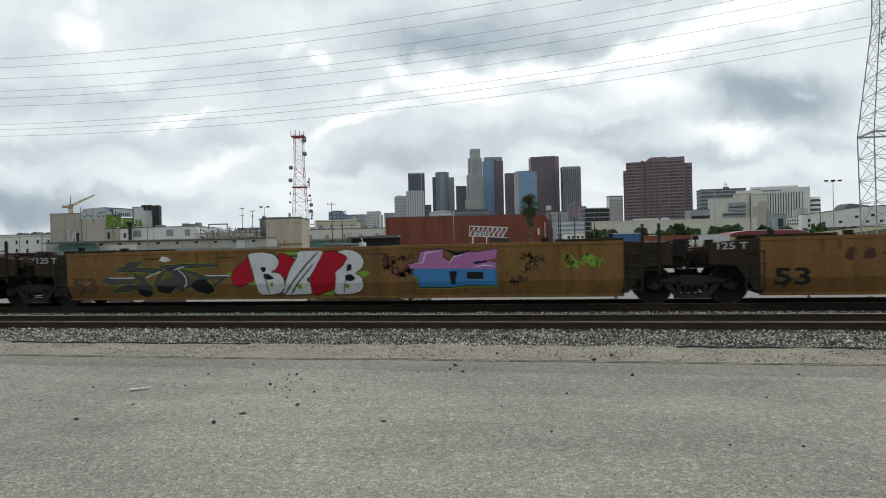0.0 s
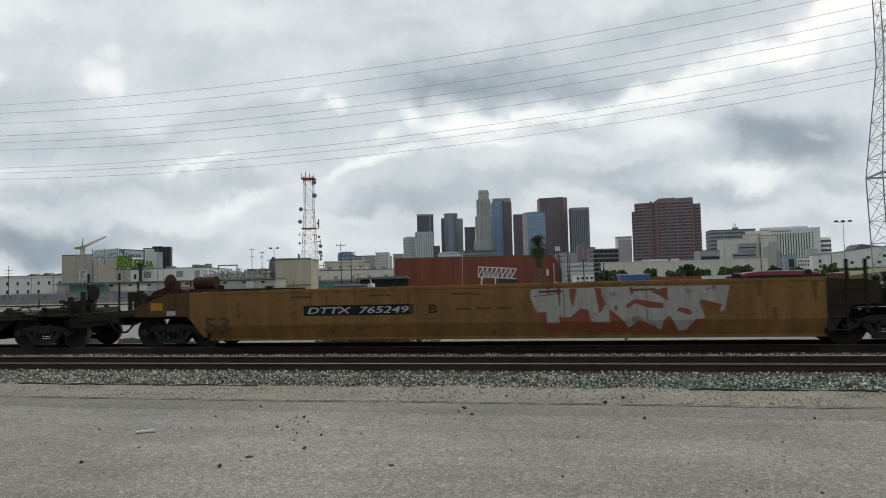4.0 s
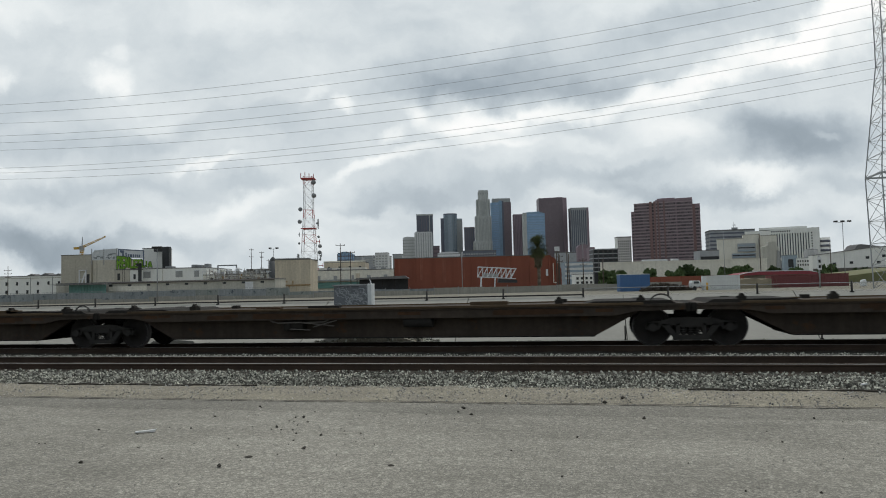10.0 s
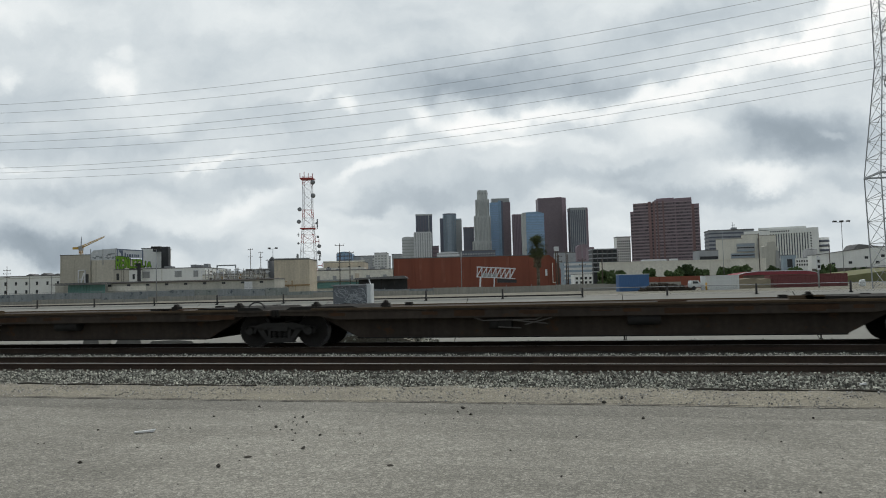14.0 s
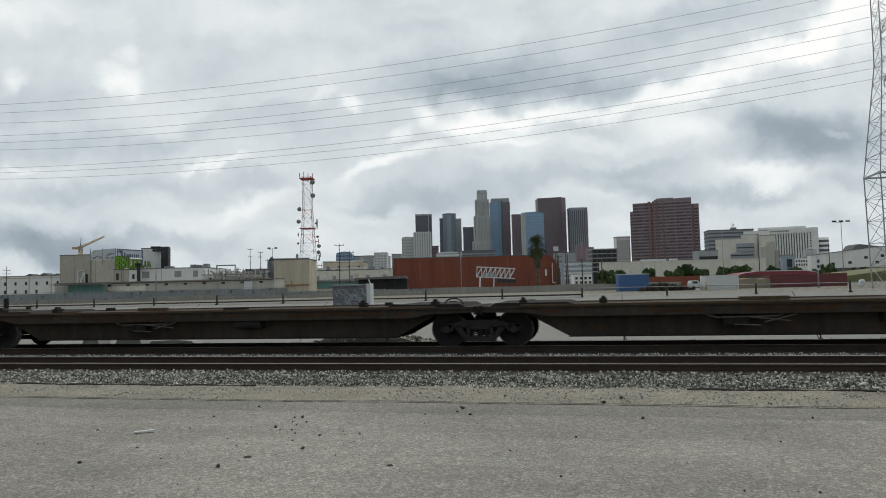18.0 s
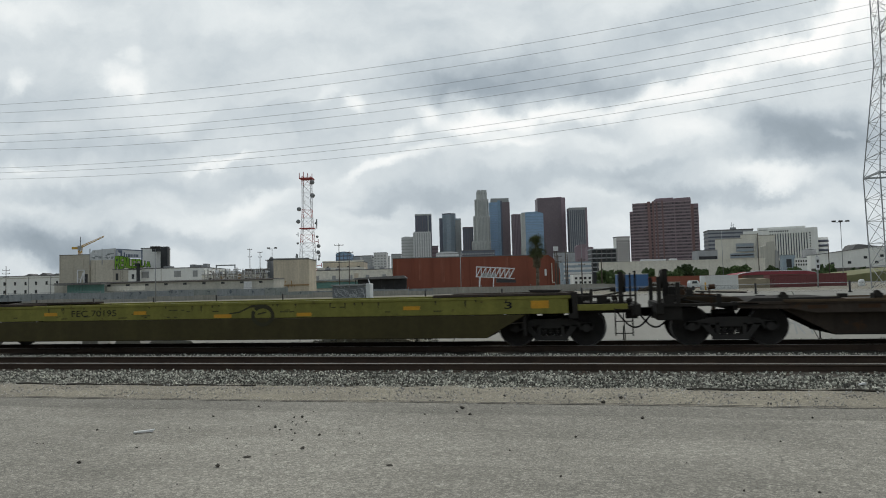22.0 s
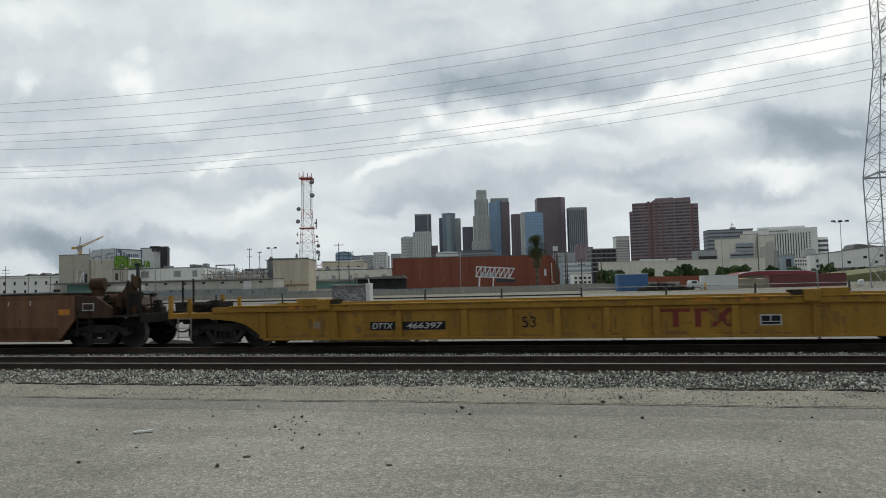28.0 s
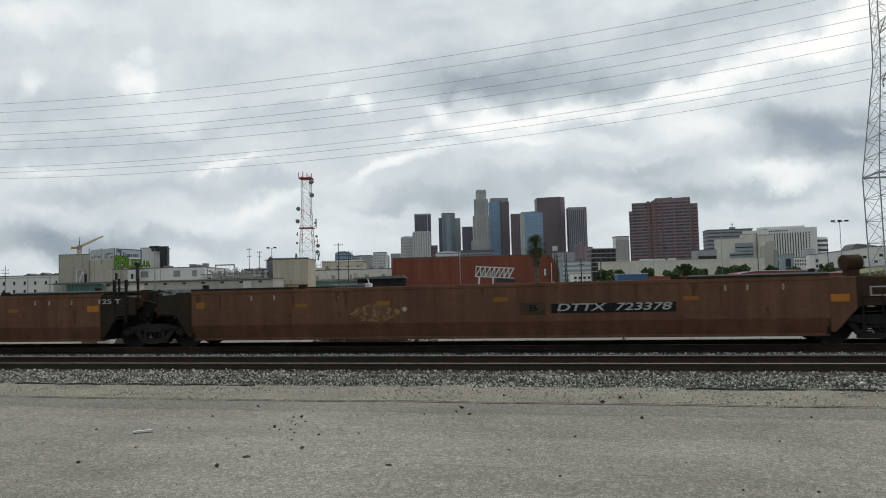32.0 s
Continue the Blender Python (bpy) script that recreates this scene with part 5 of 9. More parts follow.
openings(b, 14.6, 1, 4, 9.2, 3, 0.8, 0.9, DARKW)
part("parapet", Shape().box(-7.4, 7.4, -0.2, 0.3, 11.2, 11.6), CREAM, b)
b = block("warehouse", "long cream warehouse with clerestory", "warehouse", -30.8, 230, 28.2, 20, 7.9, CREAM)
openings(b, 28.2, 1, 5, 5.4, 3, 1.2, 1.6, GREYW)
part("panel", Shape().box(-13, 3, -0.6, 0, 2.0, 4.0), TEAL, b)
part("step_roof", Shape().box(-13.5, 14, -1.5, 0, 4.4, 4.9), GREYW, b)
part("attic", Shape().box(-12, 4, 4, 10, 7.9, 9.0), CREAM, b)
part("door", Shape().box(1.2, 2.6, -0.1, 0, 5, 6.8), TAN, b)
for k in range(7):
    part("pier", Shape().box(-13.6 + k * 4.4, -13.3 + k * 4.4, -0.12, 0, 4.9, 7.8), CREAM, b)
for x, h in ((-9, 1.0), (-5.5, 0.7), (6, 1.2), (9.5, 0.8)):
    part("rooftop_unit", Shape().box(x, x + 1.6, 3, 5, 7.8, 7.9 + h), GALV, b, bevel=0.05)
o = thing("loading_canopy", "dark open loading canopy on posts", "canopy", bank(-17.2, 190))
part("roof", Shape().prism([(-7.5, 4.2), (7.5, 4.2), (6.5, 5.0), (-7.0, 4.6)], -1, 6), ROOF, o)
for i in range(5):
    part("post", Shape().box(-7 + i * 3.5, -6.8 + i * 3.5, 0, 0.2, 0, 4.2), IRON, o)
part("back_wall", Shape().box(-7, 7, 6, 6.2, 0, 4.2), DARKW, o)
b = block("brick_warehouse", "large plain red brick warehouse", "warehouse", 9.9, 230, 52.8, 40, 11.35, BRICK, roof=0.25)
for i in range(9):
    part("pilaster", Shape().box(-26.4 + i * 6.5, -25.9 + i * 6.5, -0.25, 0, 0, 11.2), BRICK, b)
part("side_gable", Shape().prism([(26.4, 0), (30.2, 0), (30.2, 6.5), (28.2, 10.2), (26.4, 11.4)], 2, 40), BRICK, b)
part("notice_board", Shape().box(24.6, 25.3, -0.35, -0.26, 4.4, 6.6), WHITEM, b, "small white wall sign")
part("frame_post", Shape().box(27.0, 27.2, -0.5, -0.3, 2.0, 8.6).box(28.2, 28.4, -0.5, -0.3, 2.0, 8.0).box(27.0, 28.4, -0.5, -0.3, 2.0, 2.2), CREAM, b, "pale steel frame by the gable")
for k in range(7):
    part("brick_stain", Shape().box(-25 + k * 7.3, -24.6 + k * 7.3 + 0.5 * (k % 3), -0.03, -0.004, 3.0 + (k % 2), 11.0), BRICKSTAIN, b)
b = thing("footbridge", "white steel truss gantry sloping on posts", "gantry", bank(8.45, 170, 3.8) @ pose(0, 0, 0, 0, 4, 0))
for y in (0.0, 2.2):
    part("truss_beam", Shape().box(0, 9.6, y, y + 0.2, 2.5, 2.7), WHITEM, b)
    part("truss_beam", Shape().box(0, 9.6, y, y + 0.2, 0, 0.22), WHITEM, b)
    for i in range(8):
        x = 0.1 + i * 1.18
        part("brace", Shape().cyl((x, y + 0.1, 0.1), (x + 1.18, y + 0.1, 2.6), 0.07, seg=6), WHITEM, b)
        part("upright", Shape().cyl((x, y + 0.1, 0.1), (x, y + 0.1, 2.6), 0.05, seg=6), WHITEM, b)
part("side_panel", Shape().box(1.2, 5.2, 0.3, 0.4, 0.1, 1.1), GREYW, b, "grey side panel")
part("deck", Shape().box(0, 9.6, 0.2, 2.2, 0.0, 0.1), GREYW, b)
for x, y in ((1.0, 0.1), (1.0, 2.3), (4.4, 0.1)):
    part("post", Shape().cyl((x, y, -4.4), (x, y, 0.1), 0.15, seg=8), WHITEM, b)
part("shade_deck", Shape().prism([(5.2, -1.1), (9.9, -0.9), (9.9, -0.2), (5.2, -0.1)], -0.4, 2.5), DARKW, b, "dark canopy under the truss")

s = grid_sheet(-560, 60, 0, 200, 40, 6, lambda x, y: 0.215 * y * (1 + 0.25 * noise.noise(Vector((x * 0.01, y * 0.01, 2)))))
solid("hillside", s, surf("hazy_hillside", (0.19, 0.19, 0.16), (0.24, 0.23, 0.20), 0.95, 0.02, bump=0.0, fine=10), "low built-up hillside far behind the warehouses", "hill", bank(-600, 1500), kind="structure")
# scrap, a small truck and a bollard in the yard
scatter("scrap_heap", "long heap of dark scrap in the yard", "scrap", 420, lambda r: (lambda a, b: tuple(bank(40.5 + a * 4.6, 125 + b, max(0.05, 1.15 * (1 - abs(a) ** 2)) * r.random()).translation))(r.uniform(-1, 1), r.uniform(-1, 1)), (0.15, 0.42), TIE, 15)
t = thing("pickup_truck", "small white truck parked in the yard", "truck", bank(45.9, 124, -0.06))
part("cab", Shape().prism([(-0.9, 0.5), (0.9, 0.5), (0.9, 1.2), (0.5, 1.75), (-0.7, 1.75), (-0.9, 1.3)], 0, 1.7), WHITEC, t, bevel=0.05)
part("bed", Shape().box(0.9, 2.8, 0, 1.7, 0.5, 1.1), WHITEC, t, bevel=0.03)
part("window", Shape().prism([(-0.55, 1.2), (0.45, 1.2), (0.3, 1.62), (-0.5, 1.62)], -0.02, 0.0), PANE, t)
for x in (-0.4, 2.1):
    for y in (0.1, 1.6):
        part("wheel", Shape().cyl((x, y - 0.12, 0.36), (x, y + 0.12, 0.36), 0.36, seg=14), DARKW, t)
solid("bollard", Shape().cyl((0, 0, -0.06), (0, 0, 1.3), 0.16, seg=10), YELLOW, "short yellow steel bollard", "bollard", bank(46.6, 121))
# the yard fence along the far bank
b = thing("bank_fence", "screened grey-blue chain-link fence on the far bank", "fence", bank(0, 140, 0, -3))
rnd = random.Random(9)
for i in range(30):
    x = -102 + i * 5
    top = 2.3 if i < 14 else 1.5
    part("fence_panel", Shape().box(x, x + 4.96, 0, 0.06, 0.1, top + rnd.uniform(-0.12, 0.08)), (SCREEN, SCREEN2, SCREEN)[rnd.randrange(3)] if i < 20 else LOWFENCE, b)
    part("post", Shape().cyl((x, -0.05, 0), (x, -0.05, top + 0.25), 0.04, seg=6), GALV, b)
    if i < 20:
        part("weathered_strip", Shape().box(x, x + 4.96, -0.03, -0.005, 0.1, 0.9 + rnd.uniform(-0.2, 0.3)), LOWFENCE, b)
part("top_wire", Shape().cyl((-102, -0.05, 2.5), (-32, -0.05, 2.5), 0.025, seg=6), GALV, b)


def container(a, d, w, h, mat, label, turn=0.0, roofmat=None):
    c = thing("shipping_container", label, "container", bank(a, d, 0, turn))
    part("body", Shape().box(-w / 2, w / 2, 0, 2.4, -0.06, h), mat, c)
    me = fix(Shape().box(-0.07, 0.07, -0.05, 0, 0.25, h - 0.15).mesh("corrugation", mat))
    for i in range(int(w / 0.3)):
        part("corrugation", me, None, c, at=pose(-w / 2 + 0.2 + i * 0.3, 0, 0))
    part("top_rail", Shape().box(-w / 2 - 0.03, w / 2 + 0.03, -0.08, 2.45, h, h + 0.12), roofmat or mat, c)
    return c


container(36.4, 130, 5.7, 3.1, BLUEC, "blue corrugated container in the yard", roofmat=WHITEC)
container(49.9, 122, 6.0, 2.4, WHITEC, "white corrugated container with pale roof edge", roofmat=WHITEM)
solid("grass_mound", Shape().prism([(-4.6, -0.1), (5.2, -0.1), (5.0, 1.5), (3.4, 1.75), (2.1, 1.6), (0.4, 1.85), (-1.6, 1.7), (-3.0, 1.8), (-4.4, 1.5)], 0, 6), surf("dry_mound_grass", (0.34, 0.29, 0.21), (0.24, 0.21, 0.15), 0.95, 0.5, bump=0.5, fine=20, mottle=0.3), "mound of dry grass between the containers", "mound", bank(58.4, 130))
container(66.6, 130, 8.5, 2.2, MAROON, "maroon corrugated container in the yard")
container(75.1, 132, 6.3, 2.3, MAROON, "short maroon corrugated container")
b = thing("long_roof", "long low red roof with a white edge", "roof", bank(78.4, 160))
part("roof", Shape().prism([(-9.0, 2.5), (-4.5, 2.6), (9.3, 2.5), (9.3, 2.85), (7.0, 3.3), (-4.5, 3.4), (-7.6, 3.05), (-9.0, 2.7)], 0, 8), surf("weathered_red_roof", (0.30, 0.055, 0.07), (0.22, 0.05, 0.06), 0.7, 0.3, bump=0.1, streak=0.2), b)
part("eave", Shape().prism([(-9.1, 2.68), (-7.6, 3.05), (-4.5, 3.4), (7, 3.3), (9.4, 2.83), (9.4, 2.93), (7, 3.46), (-4.5, 3.56), (-7.6, 3.2), (-9.1, 2.8)], -0.1, 0.3), WHITEM, b)
part("wall", Shape().box(-9.2, 9, 0.5, 7.5, 0, 2.6), surf("shaded_canopy_wall", (0.20, 0.17, 0.13), (0.14, 0.12, 0.10), 0.9, 0.4, bump=0.1, streak=0.3), b)


def shrub(a, d, w, h, label, mat=None, seed=0, leaves=1000):
    rnd = random.Random(seed)
    t = thing("shrub", label, "shrub", bank(a, d))
    part("stem", Shape().cyl((0, 0, 0), (0, 0, h * 0.5), 0.18, 0.08, 6).cyl((0, 0, h * 0.2), (w * 0.25, 0, h * 0.6), 0.09, 0.04, 6).cyl((0, 0, h * 0.2), (-w * 0.25, 0.1, h * 0.65), 0.09, 0.04, 6), BARK, t)
    s = Shape()
    lumps = [(rnd.uniform(-0.34, 0.34) * w, rnd.uniform(-0.25, 0.25) * w, rnd.uniform(0.2, 0.72) * h, rnd.uniform(0.13, 0.28)) for _ in range(9)]
    for i in range(leaves):
        cx, cy, cz, r = rnd.choice(lumps)
        v = Vector((rnd.gauss(0, 1), rnd.gauss(0, 1), rnd.gauss(0, 1))).normalized() * rnd.uniform(0.5, 1)
        p = Vector((cx + v.x * r * w, cy + v.y * r * w, max(0.1, cz + v.z * r * h)))
        q = rnd.uniform(0.055, 0.11) * h
        e = Euler((rnd.uniform(0, 6), rnd.uniform(0, 6), rnd.uniform(0, 6))).to_matrix()
        s.add([p + e @ Vector(c) * q for c in ((-1, -0.6, 0), (1, -0.5, 0.2), (0.9, 0.6, 0), (-0.8, 0.7, -0.2))], [(0, 1, 2, 3)])
    me = s.mesh("crown", mat or LEAF)
    part("crown", me, None, t)
    return t


GREENLEAF = surf("green_foliage", (0.066, 0.105, 0.036), (0.10, 0.148, 0.056), 0.8, 0.6, bump=0.3, fine=6)
for i, (a, w, h) in enumerate(((61.4, 6.6, 5.5), (67.7, 5.7, 5.2), (79.3, 4.6, 5.6), (86.1, 6.2, 5.6), (92.6, 6.7, 6.7), (100.1, 6.0, 5.7), (106.4, 6.0, 5.7), (112.5, 5.9, 5.8), (118.1, 4.1, 7.2), (122.6, 6.0, 8.0), (132.6, 5.7, 6.1), (138.6, 5.1, 6.0), (144.0, 6.5, 7.2))):
    shrub(a, 255 + 4 * (i % 3), w * (1.12 if i < 8 else 0.95), h * (1.25 if i < 8 else 0.95), "dark green shrub below the retaining wall" if i in (4, 9) else "green shrub below the retaining wall", LEAF if i in (4, 8, 9) else GREENLEAF, seed=20 + i)
for i, (a, d, w, h) in enumerate(((152, 250, 6, 5.4), (160, 240, 10, 4.5), (133, 170, 9, 2.2), (146, 168, 12, 3.4), (126, 150, 8, 2.2))):
    shrub(a, d, w, h, "dry yellow-green bush on the bank", DRYLEAF if i > 1 else LEAF, 40 + i)


# grassy embankment by the pylon
b = solid("embankment", Shape().prism([(-40, -0.1), (60, -0.1), (60, 5.0), (10, 4.4), (-5, 3.2), (-30, 0.6)], 0, 30), surf("dry_grass", (0.20, 0.19, 0.10), (0.14, 0.15, 0.07), 0.95, 0.3, bump=0.5, fine=20),
          "grassy embankment with dry weeds", "embankment", bank(142, 210), kind="structure")


PALMLEAF = surf("palm_foliage", (0.075, 0.10, 0.042), (0.13, 0.14, 0.065), 0.8, 0.6, bump=0.3, fine=6)
SKIRT = surf("dead_frond", (0.20, 0.165, 0.11), (0.14, 0.12, 0.075), 0.9, 0.5, bump=0.3, fine=6)


def palm(a, d, h):
    rnd = random.Random(5)
    t = thing("palm_tree", "tall fan palm with a skirt of dead fronds", "palm tree", bank(a, d))
    s = Shape()
    for i in range(8):
        s.cyl((0.1 * math.sin(i * 0.5), 0, h * 0.82 * i / 8), (0.1 * math.sin((i + 1) * 0.5), 0, h * 0.82 * (i + 1) / 8), 0.48 - 0.012 * i, 0.47 - 0.012 * i, 8)
    part("trunk", s, BARK, t)
    for name, n, mat, lo, hi, ln in (("crown", 260, PALMLEAF, -75, 85, 3.3), ("dead_fronds", 300, SKIRT, -88, -50, 2.2)):
        s = Shape()
        for i in range(n):
            az, el = rnd.uniform(0, 360), rnd.uniform(lo, hi)
            m = pose(0, 0, h * 0.82 - (rnd.uniform(0, 1.2) if name == "crown" else 4.6 * rnd.random() ** 1.5), 0, -el, az)
            m = Matrix.Translation(m.translation) @ pose(0, 0, 0, 0, 0, az) @ pose(0, 0, 0, 0, -el, 0)
            ll = ln * rnd.uniform(0.75, 1.1)
            s.add([m @ Vector(c) for c in ((0, -0.03, 0), (ll * 0.45, -0.05, 0.02), (ll * 0.45, 0.05, 0.02), (0, 0.03, 0))], [(0, 1, 2, 3)])
            for k in range(7):
                q = radians(-60 + 20 * k)
                tip = Vector((ll * 0.45 + ll * 0.55 * math.cos(q), ll * 0.55 * math.sin(q), -0.25 * abs(math.sin(q)) * ll))
                s.add([m @ Vector((ll * 0.45, -0.02, 0)), m @ Vector((ll * 0.45, 0.02, 0)), m @ (tip + Vector((0, 0.07, 0))), m @ (tip - Vector((0, 0.07, 0)))], [(0, 1, 2, 3)])
        me = s.mesh(name, mat)
        part(name, me, None, t)
    return t


palm(26.5, 190, 15.4)


def lattice(parent, name, mat, levels, r, w_of, z_of, cx=0.0):
    """Four legs with cross braces between the given levels."""
    for i in range(levels):
        z0, z1 = z_of(i), z_of(i + 1)
        a, b = w_of(z0) / 2, w_of(z1) / 2
        c0 = [(cx - a, -a), (cx + a, -a), (cx + a, a), (cx - a, a)]
        c1 = [(cx - b, -b), (cx + b, -b), (cx + b, b), (cx - b, b)]
        mt = mat[i % len(mat)] if isinstance(mat, (list, tuple)) else mat
        for k in range(4):
            n = (k + 1) % 4
            part("leg", Shape().cyl((*c0[k], z0), (*c1[k], z1), r, seg=6), mt, parent)
            part("brace", Shape().cyl((*c0[k], z0), (*c1[n], z1), r * 0.45, seg=5), mt, parent)
            part("brace", Shape().cyl((*c0[n], z0), (*c1[k], z1), r * 0.45, seg=5), mt, parent)
            part("girt", Shape().cyl((*c1[k], z1), (*c1[n], z1), r * 0.45, seg=5), mt, parent)


DISH = surf("grey_dish", (0.169, 0.176, 0.182), (0.260, 0.267, 0.273), 0.6, 0.5, bump=0.0)
MASTRED = surf("faded_mast_red", (0.506, 0.124, 0.111), (0.440, 0.098, 0.091), 0.6, 0.4, bump=0.0)
m = thing("radio_mast", "red and white lattice radio mast with dishes", "radio mast", bank(-64.7, 330))
lattice(m, "mast_section", [WHITEM, WHITEM, MASTRED, WHITEM, WHITEM, WHITEM, MASTRED], 14, 0.14, lambda z: 8.6 - 4.4 * min(1, z / 40), lambda i: i * 56.5 / 14)
part("head_platform", Shape().box(-3.2, 3.2, -3, 3, 55.2, 55.7).box(-3.2, -2.9, -3, -2.8, 55.7, 58).box(2.9, 3.2, -3, -2.8, 55.7, 57.6).box(-1.2, -0.9, -3, -2.8, 55.7, 58.5).box(0.8, 1.1, -3, -2.8, 55.7, 57.8), REDP, m, "red head platform with whips")
for k, (x, z, w) in enumerate(((4.5, 31.5, 1.2), (4.9, 24.5, 1.6), (5.6, 18.0, 1.8), (6.0, 13.0, 2.2), (-4.9, 17.5, 1.2), (-5.2, 13.5, 1.4), (-4.4, 28, 0.9))):
    part("antenna_bracket", Shape().box(x - w / 2, x + w / 2, -2.7, -2.4, z, z + 0.3).box(x + w / 2 - 0.3, x + w / 2, -2.7, -2.4, z - 0.8, z + 1.2), (GALV, MASTRED)[k % 2], m)
part("mid_platform", Shape().box(-3.4, 3.4, -3, 3, 31, 31.4), REDP, m)
for x, z, r in ((2.9, 53.5, 1.5), (3.0, 47, 1.5), (-3.6, 40.5, 1.3), (-4.0, 34.5, 1.3), (5.4, 19.5, 1.2), (5.6, 22.5, 1.2), (5.0, 27.0, 0.8), (-4.4, 24, 0.7), (4.4, 33.5, 0.7), (5.6, 16.0, 0.7)):
    r *= 0.78
    part("dish", Shape().turned([(0.01, -0.35), (r * 0.6, -0.2), (r, 0.1), (r, 0.5), (r * 0.9, 0.6), (0.01, 0.6)], (x, -2.5, z), "y", 14), DISH, m, "dark round microwave dish")
for x, z in ((4.9, 33), (4.9, 34.5), (-5, 18), (5.8, 17)):
    part("panel_antenna", Shape().box(x - 0.3, x + 0.3, -2.6, -2.3, z - 1, z + 1), GALV, m)

c = thing("tower_crane", "yellow tower crane with a raised jib", "crane", bank(-318, 600))
lattice(c, "mast_section", YELLOW, 8, 0.25, lambda z: 2.2, lambda i: i * 5.4)
part("jib", Shape().cyl((0, 0, 43), (21, 0, 52.5), 0.5, 0.3, 6).cyl((0, 0, 44.5), (21, 0, 53.3), 0.4, 0.2, 6), YELLOW, c)
part("counter_jib", Shape().box(-7, 0, -0.8, 0.8, 42, 44), YELLOW, c)
part("cab", Shape().box(-1.5, 1.5, -1.5, 1.5, 41, 45), GREYW, c)
part("head_post", Shape().cyl((0, 0, 44), (0.4, 0, 53), 0.4, 0.2, 6), IRON, c)

# the power pylon; its wires follow the river
PY_X, PY_Y = 40.5, 105.0
p = thing("power_pylon", "tall grey steel lattice power pylon", "pylon", pose(PY_X, PY_Y, 0))
STEEL = surf("weathered_pylon_steel", (0.314, 0.326, 0.338), (0.414, 0.427, 0.439), 0.6, 0.3, 0.2, 0.0)
lattice(p, "pylon_section", STEEL, 5, 0.085, lambda z: 5.5 + 0.4 * z / 15.7, lambda i: 3.14 * i)
lattice(p, "pylon_section", STEEL, 12, 0.075, lambda z: max(2.7, 5.9 - 3.2 * (z - 15.7) / 15.8), lambda i: 15.7 + i * 2.6)
part("belt_frame", Shape().box(-3.0, 3.0, -3.0, -2.88, 15.55, 15.8).box(-3.0, 3.0, 2.88, 3.0, 15.55, 15.8).box(-3.0, -2.88, -2.88, 2.88, 15.55, 15.8), STEEL, p)
for z, r in ((29.3, 2.0), (36.2, 2.2), (42.6, 2.0)):
    part("cross_arm", Shape().cyl((0, -r, z), (0, r, z), 0.1, seg=6).cyl((0, -r, z), (0, 0, z + 1.4), 0.07, seg=6).cyl((0, r, z), (0, 0, z + 1.4), 0.07, seg=6).cyl((-1.4, 0, z), (0, -r, z), 0.06, seg=5).cyl((1.4, 0, z), (0, -r, z), 0.06, seg=5), STEEL, p)
    for y in (-r, r):
        part("insulator", Shape().cyl((0, y, z - 0.1), (0.1, y, z - 0.9), 0.08, seg=8), STEEL, p, "hanging string insulator")

WIRE = surf("wire_aluminium", (0.22, 0.225, 0.23), (0.28, 0.285, 0.29), 0.6, 1.0, 0.2, 0.0)
# heights at the far end, in the middle and at the pylon; depth
for i, (zl, zm, zr, y) in enumerate(((37.9, 38.4, 43.7, 105), (36.3, 36.6, 42.0, 107), (34.4, 34.1, 39.8, 109), (32.0, 32.4, 38.0, 103), (30.7, 31.0, 36.3, 105), (29.3, 29.1, 34.4, 107), (25.9, 26.5, 31.9, 103), (25.0, 25.4, 30.7, 105), (23.8, 24.0, 29.2, 107))):
    cu = bpy.data.curves.new("power_wire", "CURVE")
    cu.dimensions, cu.bevel_depth, cu.bevel_resolution = "3D", 0.024, 1
    sp = cu.splines.new("POLY")
    n = 40
    sp.points.add(n)
    xl, xm, xr = -108.6, -23.3, 38.4
    k = y / 105.0
    for j in range(n + 1):
        x = -230 + 269.6 * j / n
        z = zl * (x - xm) * (x - xr) / ((xl - xm) * (xl - xr)) + zm * (x - xl) * (x - xr) / ((xm - xl) * (xm - xr)) + zr * (x - xl) * (x - xm) / ((xr - xl) * (xr - xm))
        sp.points[j].co = (x * k, y, 1.86 + (z - 1.86) * k, 1)
    cu.materials.append(WIRE)
    tagged(new("power_wire", cu), "thin grey overhead power wire", "power line", "overhead power wires")


def pole(a, d, h, label, arms=(), mat=None, r=0.14):
    t = thing("utility_pole", label, "pole", bank(a, d))
    part("post", Shape().cyl((0, 0, 0), (0, 0, h), r, r * 0.65, 8), mat or POLE, t)
    for z, w in arms:
        part("cross_arm", Shape().box(-w / 2, w / 2, -0.1, 0.05, z, z + 0.14).box(-w / 2 + 0.05, -w / 2 + 0.15, -0.08, 0.02, z + 0.14, z + 0.4).box(w / 2 - 0.15, w / 2 - 0.05, -0.08, 0.02, z + 0.14, z + 0.4), mat or POLE, t)
    return t


def lamp_mast(a, d, h, n, label, spread=1.6):
    t = thing("lamp_mast", label, "lamp post", bank(a, d))
    part("post", Shape().cyl((0, 0, 0), (0, 0, h), 0.12, 0.08, 8), GALV, t)
    part("cross_bar", Shape().cyl((-spread, 0, h - 0.3), (spread, 0, h), 0.05, seg=6), GALV, t)
    for i in range(n):
        x = -spread + 2 * spread * i / max(1, n - 1)
        part("floodlight", Shape().box(x - 0.45, x + 0.45, -0.4, 0.3, h - 0.1, h + 0.35), IRON, t)
    return t


